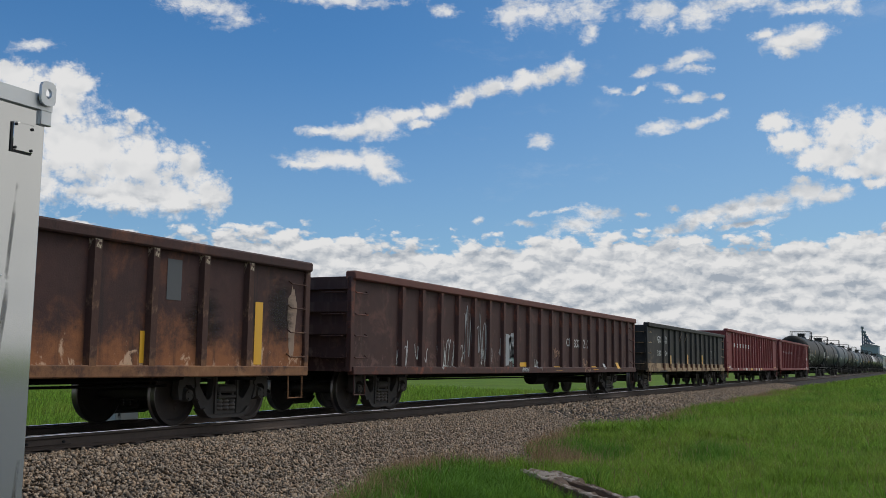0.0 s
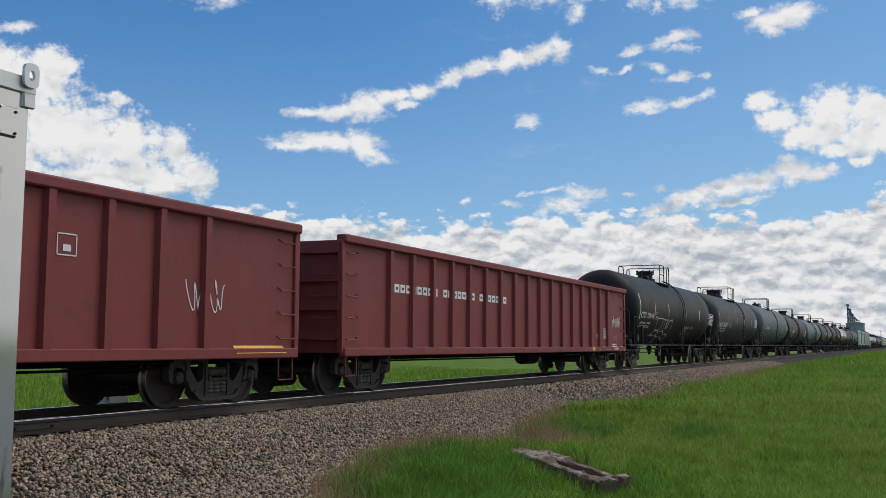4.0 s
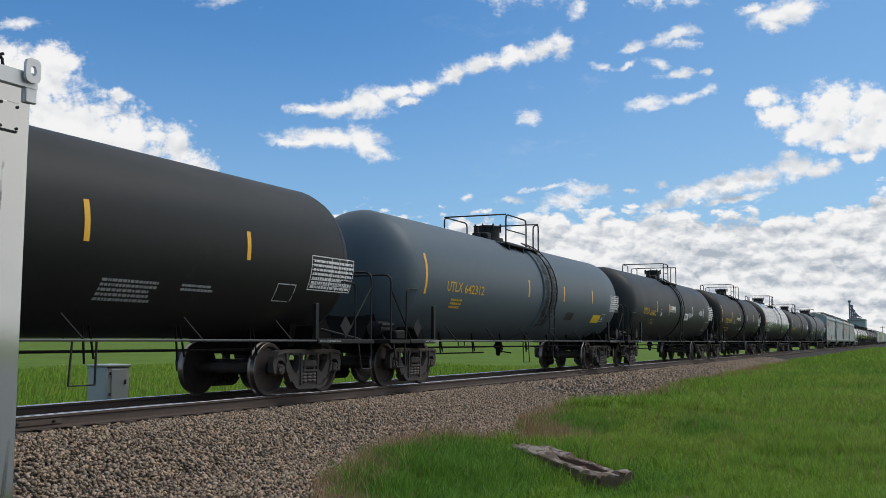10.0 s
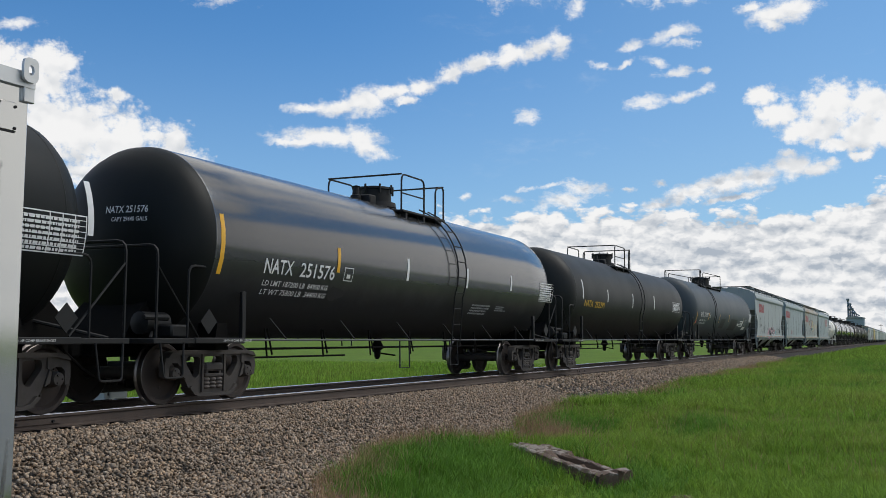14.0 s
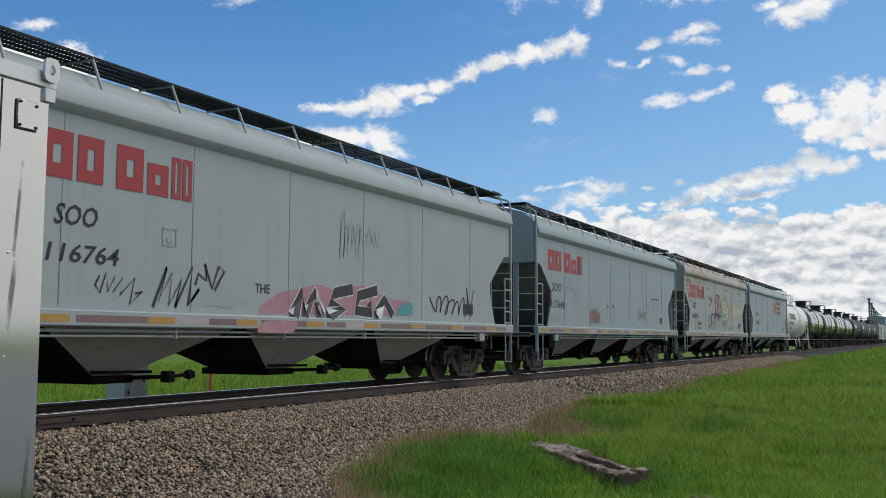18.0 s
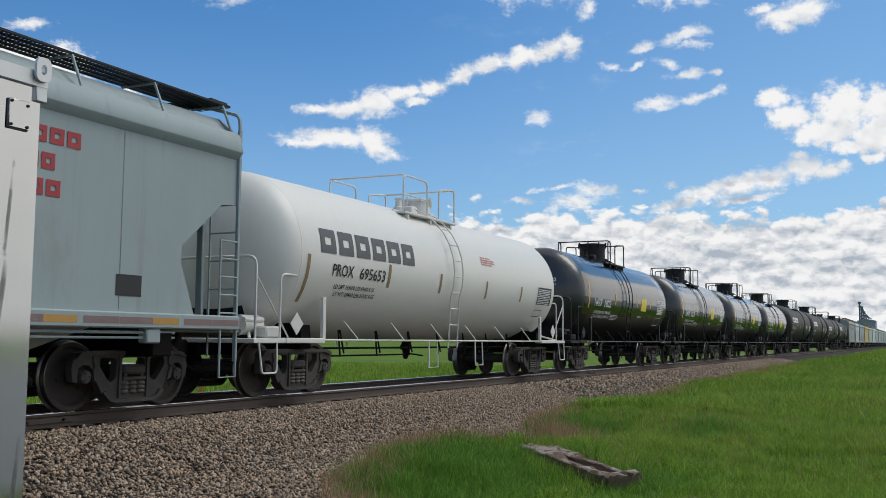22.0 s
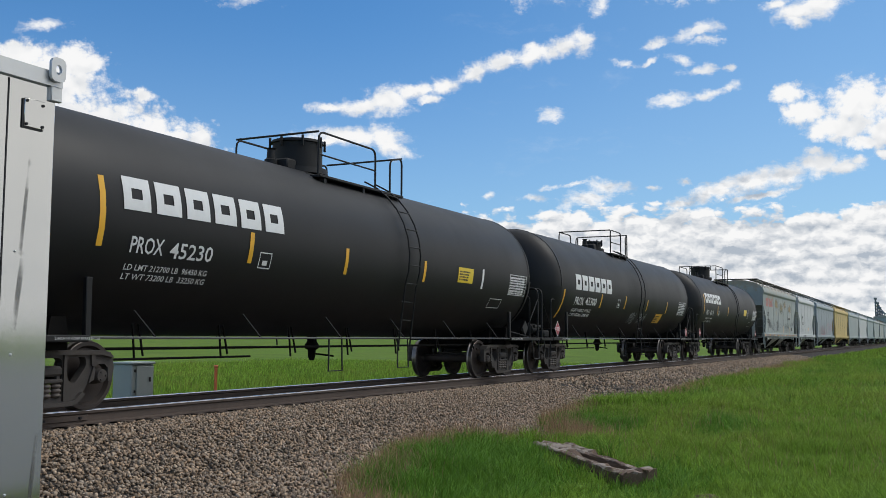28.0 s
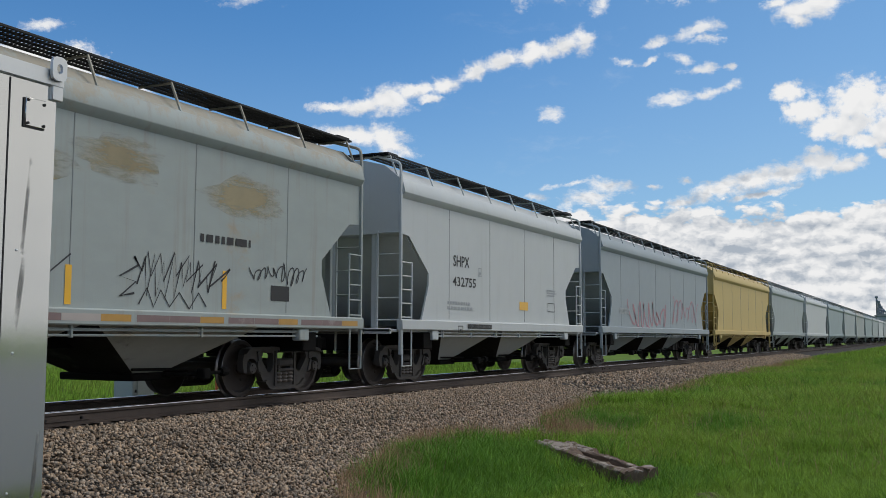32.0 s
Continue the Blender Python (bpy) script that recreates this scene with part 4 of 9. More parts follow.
def relay_cabinet():
    c = root("relay_cabinet", "grey painted trackside relay cabinet behind the track", "cabinet")
    part("body", Mesh().box(14.69, 15.30, 14.0, 14.5, -0.85, 0.42, 0.02), M["cabinet"], c)
    part("lid", Mesh().box(14.67, 15.32, 13.97, 14.53, 0.42, 0.47, 0.015), M["cabinet"], c)
    door = part("door", Mesh().box(14.80, 15.27, 13.975, 14.0, -0.75, 0.38, 0.008), M["cabinet"], c)
    part("handle", Mesh().box(15.13, 15.17, 13.94, 13.975, 0.08, 0.17, 0.01), M["steel"], door)
    for z in (-0.1, 0.3):
        part("hinge", Mesh().box(14.745, 14.775, 13.965, 14.0, z - 0.03, z + 0.03, 0.008), M["steel"], c)


relay_cabinet()
post = root("marker_post", "thin orange marker post in the grass behind the track", "post")
part("stake", Mesh().box(17.55, 17.64, 14.3, 14.33, -0.95, 0.30, 0.008), M["marker"], post)
part("cap", Mesh().box(17.54, 17.65, 14.29, 14.34, 0.28, 0.34, 0.01), M["marker"], post)


# ---- distance ----
def grain_elevator():
    e = root("grain_elevator", "distant blue-grey grain elevator with a tall headhouse and legs", "grain elevator")
    bx, g = 1130.0, -0.9
    part("silo_block", Mesh().box(bx, bx + 30, 40.2, 57.6, g, g + 24, 0.4), M["far_blue"], e)
    part("roof", Mesh().run([(39.8, g + 24), (58.0, g + 24), (58.0, g + 25), (49, g + 27), (39.8, g + 25)], bx - 1, bx + 31), M["concrete"], e)
    for y, top in ((55.6, 43.0), (53.6, 38.0), (51.6, 33.0), (49.6, 29.0)):
        leg = part("leg", Mesh().box(bx + 4, bx + 6, y - 0.8, y + 0.8, g + 20, g + top, 0.2), M["far_dark"], e)
        part("leg_head", Mesh().box(bx + 3, bx + 7, y - 1.5, y + 1.5, g + top, g + top + 2.2, 0.3), M["far_dark"], leg)
    for k in range(5):
        z = g + 26 + 3.0 * k
        part("tower_brace", Mesh().tube([(bx + 5, 55.6, z), (bx + 5, 53.2 - 0.6 * (4 - k), z + 2.0)], 0.35), M["far_dark"], e)
        part("platform", Mesh().box(bx + 2.5, bx + 8, 52.4 - 1.0 * (4 - k), 56.6, z + 1.8, z + 2.2, 0.1), M["far_dark"], e)
    for k in range(3):
        part("spout", Mesh().tube([(bx + 4, 55.0 - 2 * k, g + 41 - 5 * k), (bx + 4, 47.0 - 1.5 * k, g + 27)], 0.5), M["far_dark"], e)


grain_elevator()
trees = Mesh()
rg = random.Random(8)
for k in range(260):
    ang = radians(rg.uniform(-4, 62))
    d = rg.uniform(1500, 1900)
    x, y, h, wd = d * math.cos(ang), d * math.sin(ang), rg.uniform(3, 9), rg.uniform(6, 26)
    n = 9
    top = [(-wd + 2 * wd * i / n, h * (0.45 + 0.55 * rg.random()) * math.sin(math.pi * (i + 0.3) / (n + 0.6))) for i in range(n + 1)]
    trees.add([(x + a * math.sin(ang) + dd, y - a * math.cos(ang), -1 + b) for dd in (0, 6) for a, b in top] +
              [(x + a * math.sin(ang) + dd, y - a * math.cos(ang), -2) for dd in (0, 6) for a, b in top],
              [(i, i + 1, i + 1 + 2 * (n + 1), i + 2 * (n + 1)) for i in range(n)] + [(i, i + n + 1, i + n + 2, i + 1) for i in range(n)] +
              [(i + n + 1, i + 3 * (n + 1), i + 1 + 3 * (n + 1), i + n + 2) for i in range(n)])
tagged(new("treeline", trees.build("treeline", M["far_trees"], 0)), "low dark line of shelterbelt trees on the far horizon", "trees", kind="stuff")
for k in range(1):
    pole = root("utility_pole", "thin wooden utility pole far across the prairie", "pole")
    x, y = 560, 12.0
    part("shaft", Mesh().lathe([(-1.0, 0.16), (9.0, 0.11)], "z", 8, (x, y, 0)), M["tie"], pole)
    part("crossarm", Mesh().box(x - 0.06, x + 0.06, y - 1.1, y + 1.1, 8.2, 8.35, 0.02), M["tie"], pole)


# ---- rolling stock: shared pieces ----
def truck_meshes():
    out = {}
    # cast side frame: straight deep top member, teardrop windows, bolster opening, two pedestal jaws
    def window(cx, pts):
        loop = rounded([(cx * x, 0, z) for x, z in pts + pts[:2]], 0.07)[1:-1]
        return [(p.x, p.z) for p in loop][:-1]
    half = [(0.0, 0.10), (0.34, 0.10), (0.46, 0.13), (0.58, 0.24), (0.66, 0.36), (0.745, 0.40), (0.77, 0.56), (0.83, 0.61), (0.95, 0.61), (1.01, 0.56), (1.02, 0.38), (1.09, 0.40), (1.12, 0.56), (1.09, 0.68), (1.0, 0.765), (0.84, 0.79), (0.5, 0.80), (0.0, 0.80)]
    outer = half + [(-x, z) for x, z in reversed(half[1:-1])]
    holes = [window(s, [(0.31, 0.70), (0.62, 0.71), (0.64, 0.60), (0.44, 0.36), (0.33, 0.42)]) for s in (-1, 1)]
    holes.append(window(1, [(-0.235, 0.21), (0.235, 0.21), (0.235, 0.70), (-0.235, 0.70)]))
    sf = Mesh().plate(outer, holes, -0.055, 0.06)
    # raised rims of the casting
    sf.prism([(-1.08, 0.69), (-0.84, 0.735), (0.84, 0.735), (1.08, 0.69), (1.0, 0.768), (0.84, 0.793), (-0.84, 0.793), (-1.0, 0.768)], -0.10, 0.09)
    sf.prism([(-0.35, 0.095), (0.35, 0.095), (0.47, 0.125), (0.59, 0.235), (0.53, 0.26), (0.43, 0.17), (0.34, 0.145), (-0.34, 0.145), (-0.43, 0.17), (-0.53, 0.26), (-0.59, 0.235), (-0.47, 0.125)], -0.105, 0.09)
    for s in (-1, 1):
        for rim in ([(0.245, 0.16), (0.29, 0.16), (0.29, 0.74), (0.245, 0.74)], [(0.70, 0.60), (0.74, 0.58), (0.77, 0.72), (0.70, 0.74)], [(0.66, 0.37), (0.745, 0.41), (0.77, 0.55), (0.735, 0.58)]):
            o = [(s * x, z) for x, z in rim]
            sf.prism(o if s > 0 else o[::-1], -0.085, 0.06)
    out["side_frame"] = sf.build("side_frame", M["steel"], 35)
    sp = Mesh()
    for x in (-0.155, 0.0, 0.155):
        prof = [(0.205 + 0.0145 * k, (0.050, 0.068, 0.074, 0.068)[k % 4]) for k in range(13)]
        sp.lathe(prof, "z", 12, (x, -0.035, 0))
    out["spring_nest"] = sp.build("spring_nest", M["spring"], 50)
    bo = Mesh().box(-0.22, 0.22, -1.10, 1.10, 0.47, 0.60, 0.03)
    for s in (-1, 1):
        bo.box(-0.225, 0.225, min(s * 0.9, s * 1.10), max(s * 0.9, s * 1.10), 0.385, 0.44, 0.015).box(-0.19, -0.13, min(s * 0.9, s * 1.08), max(s * 0.9, s * 1.08), 0.43, 0.56, 0.01).box(0.13, 0.19, min(s * 0.9, s * 1.08), max(s * 0.9, s * 1.08), 0.43, 0.56, 0.01)
        bo.box(-0.2, 0.2, min(s * 0.9, s * 1.09), max(s * 0.9, s * 1.09), 0.545, 0.585, 0.01)
    bo.box(-0.16, 0.16, -0.5, 0.5, 0.62, 0.78, 0.02)
    out["truck"] = bo.build("truck", M["steel"], 35)
    ws = Mesh()
    half = [(-0.665, 0.10), (-0.70, 0.13), (-0.725, 0.34), (-0.69, 0.39), (-0.685, 0.465), (-0.70, 0.486), (-0.715, 0.485), (-0.738, 0.461), (-0.815, 0.4565), (-0.82, 0.45), (-0.82, 0.395), (-0.765, 0.365), (-0.775, 0.15), (-0.80, 0.115), (-0.80, 0.06)]
    for s in (1, -1):
        ws.lathe([(s * a, r) for a, r in half], "y", 32)
    ws.lathe([(-1.08, 0.075), (-0.8, 0.08), (-0.66, 0.095), (0.66, 0.095), (0.8, 0.08), (1.08, 0.075)], "y", 14)
    for k in range(2):
        ws.box(-0.05 + 0.2 * k, 0.0 + 0.2 * k, -0.79, -0.74, 0.22 - 0.35 * k, 0.27 - 0.35 * k, 0.01)
    me = ws.build("wheelset", [M["wheel"], M["tread"]], 35)
    for p in me.polygons:
        r = math.hypot(p.center.x, p.center.z)
        if r > 0.438 and 0.69 < abs(p.center.y) < 0.818:
            p.material_index = 1
    out["wheelset"] = me
    bc = Mesh().lathe([(-0.09, 0.05), (-0.085, 0.085), (-0.02, 0.10), (0.08, 0.115), (0.12, 0.10)], "y", 14)
    for k in range(3):
        a = 2 * math.pi * k / 3
        bc.lathe([(-0.105, 0.014), (-0.085, 0.016)], "y", 6, (0.055 * math.cos(a), 0, 0.055 * math.sin(a)))
    out["bearing"] = bc.build("bearing", M["steel"], 35)
    br = Mesh().box(-0.4, 0.4, -0.62, 0.62, 0.36, 0.46, 0.02)
    out["brake_beam"] = br.build("brake_beam", M["under"], 35)
    return out


TRUCK = truck_meshes()
WHEELSETS = []      # (wheelset object, its car's position in the train, offset along the car)


def truck(car, at, u):
    t = part("truck", TRUCK["truck"], None, car, m=pose(at, 0, 0))
    for s in (-1, 1):
        part("side_frame", TRUCK["side_frame"], None, t, m=pose(0, 1.0 * s, 0))
        part("spring_nest", TRUCK["spring_nest"], None, t, m=pose(0, 1.0 * s, 0))
        for d in (-0.889, 0.889):
            part("bearing", TRUCK["bearing"], None, t, m=pose(d, 1.0 * s, 0.457, 0, 0, 0 if s < 0 else 180))
    for d in (-0.889, 0.889):
        wset = part("wheelset", TRUCK["wheelset"], None, t, m=pose(d, 0, 0.457))
        WHEELSETS.append((wset, u, at + d))
    part("brake_beam", TRUCK["brake_beam"], None, t)
    return t


COUPLER = Mesh().box(-0.55, 0.10, -0.09, 0.09, 0.72, 0.95, 0.03).box(0.06, 0.30, -0.14, 0.10, 0.68, 0.98, 0.05)
COUPLER.tube([(-0.3, -0.32, 0.85), (0.1, -0.34, 0.55), (0.38, -0.30, 0.42)], 0.022)
COUPLER = COUPLER.build("coupler", M["under"], 40)


def couplers(car, half):
    for s in (-1, 1):
        part("coupler", COUPLER, None, car, m=pose(s * half, 0, 0, 0, 0, 0 if s > 0 else 180))


FONT_CACHE = {}


def glyphs(text, width, height):
    """The outline of a line of stencilled text as points (x, z), from 0, 0, scaled to a width and a letter height."""
    if text not in FONT_CACHE:
        cu = bpy.data.curves.new("lettering", "FONT")
        cu.body, cu.resolution_u, cu.size, cu.offset = text, 2, 1.0, 0.012
        ob = bpy.data.objects.new("lettering", cu)
        scene.collection.objects.link(ob)
        dg = bpy.context.evaluated_depsgraph_get()
        me = bpy.data.meshes.new_from_object(ob.evaluated_get(dg))
        vs = [tuple(v.co) for v in me.vertices]
        fs = [tuple(p.vertices) for p in me.polygons]
        bpy.data.objects.remove(ob)
        bpy.data.curves.remove(cu)
        bpy.data.meshes.remove(me)
        x0, x1 = min(v[0] for v in vs), max(v[0] for v in vs)
        y0, y1 = min(v[1] for v in vs), max(v[1] for v in vs)
        FONT_CACHE[text] = ([((v[0] - x0) / (x1 - x0), (v[1] - y0) / (y1 - y0)) for v in vs], fs)
    vs, fs = FONT_CACHE[text]
    return [(a * width, b * height) for a, b in vs], fs


class Skin:
    """A car's near side: sets flat marks on it, bent round where it is a barrel."""

    def __init__(self, car, half_width, radius=None, centre=0.0, sill=0.0):
        self.car, self.hw, self.r, self.zc, self.sill = car, half_width, radius, centre, sill

    def at(self, x, z, off):
        if self.r is None:
            return (x, -self.hw - off - (0.091 if z < self.sill and off < 0.08 else 0.0), z)
        s = max(-0.999, min(0.999, (z - self.zc) / self.r))
        a = math.asin(s)
        return (x, -(self.r + off) * math.cos(a), self.zc + (self.r + off) * s)

    def text(self, body, x, z, width, height, mat, slant=0.0):
        vs, fs = glyphs(body, width, height)
        me = Mesh().add([self.at(x + a + slant * b, z + b, 0.012 if self.r else 0.005) for a, b in vs], fs)
        return part("lettering", me, mat, self.car, smooth=0)

    def strips(self, spots, mat):
        """Upright reflective strips: place along the car, lower end, length."""
        for x, z, h in spots:
            self.quad("reflector", x, z, 0.10, h, mat, label="upright reflective strip")

    def quad(self, name, x, z, width, height, mat, off=0.006, slant=0.0, label="", n=4):
        n = n if self.r else 1
        vs = []
        for k in range(n + 1):
            zz = z + height * k / n
            vs += [self.at(x + slant * height * k / n, zz, off), self.at(x + width + slant * height * k / n, zz, off)]
        return part(name, Mesh().add(vs, [(2 * k, 2 * k + 1, 2 * k + 3, 2 * k + 2) for k in range(n)]), mat, self.car, label, smooth=60)

    def bars(self, x, z, width, height, rows, mat, seed=1, fill=0.8, name="lettering"):
        """Lines of small print as broken bars."""
        rg = random.Random(seed)
        me = Mesh()
        h = height / (rows * 1.7)
        for k in range(rows):
            zz = z + height - (k + 1) * h * 1.7
            xx = x
            end = x + width * (0.97 if rows >= 7 else min(1.0, fill * rg.uniform(0.75, 1.2)))
            while xx < end:
                ww = min(rg.uniform(0.5, 2.6) * h, max(end - xx, 0.4 * h))
                me.add([self.at(xx, zz, 0.007), self.at(xx + ww, zz, 0.007), self.at(xx + ww, zz + h, 0.007), self.at(xx, zz + h, 0.007)], [(0, 1, 2, 3)])
                xx += ww + h * 0.45
        return tagged(part(name, me, mat, self.car, smooth=0), kind="stuff")

    def frame_mark(self, x, z, width, height, mat, bar=0.016, name="plate_mark"):
        me = Mesh()
        n = 6 if self.r else 1
        lines = [(0, 0, width, bar), (0, height - bar, width, bar)]
        uprights = [0, width - bar]
        if width > 0.9:
            # a ruled table
            lines += [(0, height * q, width, bar * 0.6) for q in (0.16, 0.30, 0.44, 0.58, 0.72, 0.86)]
            uprights += [width * q for q in (0.46, 0.64, 0.82)]
        for a, b, c, d in lines:
            me.add([self.at(x + a, z + b, 0.007), self.at(x + a + c, z + b, 0.007), self.at(x + a + c, z + b + d, 0.007), self.at(x + a, z + b + d, 0.007)], [(0, 1, 2, 3)])
        for a in uprights:
            vs = []
            for i in range(n + 1):
                vs += [self.at(x + a, z + height * i / n, 0.007), self.at(x + a + bar, z + height * i / n, 0.007)]
            me.add(vs, [(2 * i, 2 * i + 1, 2 * i + 3, 2 * i + 2) for i in range(n)])
        if width < 0.45:
            me.add([self.at(x + width * p, z + height * q, 0.007) for p, q in ((0.3, 0.2), (0.7, 0.2), (0.7, 0.5), (0.3, 0.5))], [(0, 1, 2, 3)])
        return part(name, me, mat, self.car, smooth=0)

    def blocks(self, x, z, width, height, count, mat, skip=(), label="painted company lettering", shapes=None):
        """A company's name as plain hollow blocks, one a letter."""
        step = width / count
        for k in range(count):
            if k in skip:
                continue
            x0, w0 = x + step * k, step * 0.82
            h0 = height
            if shapes:
                tot = sum(p for p, q in shapes)
                x0 = x + width * sum(p for p, q in shapes[:k]) / tot
                w0, h0 = width * shapes[k][0] / tot * 0.86, height * shapes[k][1]
            b = min(w0 * 0.36, h0 * 0.34)
            n, me = 5, Mesh()
            for a, c0, c, d in ((0, 0, w0, b), (0, h0 - b, w0, b), (0, b, b, h0 - 2 * b), (w0 - b, b, b, h0 - 2 * b)):
                vs = []
                for i in range(n + 1):
                    zz = z + c0 + d * i / n
                    vs += [self.at(x0 + a, zz, 0.008), self.at(x0 + a + c, zz, 0.008)]
                me.add(vs, [(2 * i, 2 * i + 1, 2 * i + 3, 2 * i + 2) for i in range(n)])
            part("company_mark", me, mat, self.car, label, smooth=0)

    def stroke(self, pts, wide, mat, name="graffiti", off=0.007):
        """A sprayed line as a flat ribbon through points (x, z)."""
        me = Mesh()
        vs = []
        if self.r:
            fine = [pts[0]]
            for p, q in zip(pts, pts[1:]):
                n = max(1, int(math.hypot(q[0] - p[0], q[1] - p[1]) / 0.07))
                fine += [(p[0] + (q[0] - p[0]) * i / n, p[1] + (q[1] - p[1]) * i / n) for i in range(1, n + 1)]
            pts = fine
        for i, p in enumerate(pts):
            q0, q1 = pts[max(0, i - 1)], pts[min(len(pts) - 1, i + 1)]
            dx, dz = q1[0] - q0[0], q1[1] - q0[1]
            k = math.hypot(dx, dz) or 1
            nx, nz = -dz / k * wide / 2, dx / k * wide / 2
            vs += [self.at(p[0] + nx, p[1] + nz, off), self.at(p[0] - nx, p[1] - nz, off)]
        me.add(vs, [(2 * i, 2 * i + 1, 2 * i + 3, 2 * i + 2) for i in range(len(pts) - 1)])
        return part(name, me, mat, self.car, "hand-sprayed line", smooth=0)

    def shape(self, pts, mat, off=0.005, edge=None, wide=0.03):
        """A sprayed area inside a closed line of points, softly rounded, with a drawn edge if one is given."""
        loop = rounded([(x, 0, z) for x, z in pts + pts[:2]], 0.12)[1:-1]
        loop = [(p.x, p.z) for p in loop][:-1]
        tris = tessellate_polygon([[Vector((x, z, 0)) for x, z in loop]])
        ob = part("graffiti", Mesh().add([self.at(x, z, off) for x, z in loop], [tuple(t) for t in tris]), mat, self.car, "sprayed colour patch", smooth=0)
        if edge:
            self.stroke(loop + loop[:1], wide, edge, off=off + 0.001)
        return ob

    def scrawl(self, x, z, width, height, mat, seed, wide=0.03, turns=14):
        rg = random.Random(seed)
        pts = []
        m = 12
        amps = [rg.uniform(0.35, 1.0) for _ in range(turns + 2)]
        mids = [rg.uniform(-0.12, 0.12) for _ in range(turns + 2)]
        loop = [rg.uniform(0.2, 1.1) * rg.choice((-1, 1, 1)) for _ in range(turns + 2)]
        for k in range(turns * m + 1):
            i, f = divmod(k, m)
            f /= m
            amp = amps[i] * (1 - f) + amps[i + 1] * f
            mid = mids[i] * (1 - f) + mids[i + 1] * f
            swing = loop[i] * (1 - f) + loop[i + 1] * f
            ph = 2 * math.pi * f
            pts.append((x + width * (k / m + 0.55 * swing * math.sin(ph + 0.8)) / turns, z + height * (0.5 + 0.5 * amp * math.cos(ph) + mid)))
        return self.stroke(pts, wide, mat)

    def blob(self, x, z, width, height, mat, seed, name="paint_patch", off=0.004, label=""):
        """An uneven painted or rusted patch."""
        rg = random.Random(seed)
        n, rings = 22, 6 if self.r else 2
        ph = [rg.uniform(0, 6.28) for _ in range(4)]
        pts = [self.at(x + width / 2, z + height / 2, off)]
        for i in range(1, rings + 1):
            for k in range(n):
                a = 2 * math.pi * k / n
                q = (0.82 + 0.1 * math.sin(3 * a + ph[0]) + 0.08 * math.sin(5 * a + ph[1]) + 0.06 * math.sin(9 * a + ph[2])) * i / rings
                pts.append(self.at(x + width / 2 * (1 + q * math.cos(a)), z + height / 2 * (1 + q * math.sin(a)), off))
        faces = [(0, 1 + k, 1 + (k + 1) % n) for k in range(n)]
        for i in range(rings - 1):
            b = 1 + i * n
            faces += [(b + k, b + n + k, b + n + (k + 1) % n, b + (k + 1) % n) for k in range(n)]
        return part(name, Mesh().add(pts, faces), mat, self.car, label, smooth=60)


TRAIN = []          # (car, its place in the train)
GROUP = "cars of the freight train"


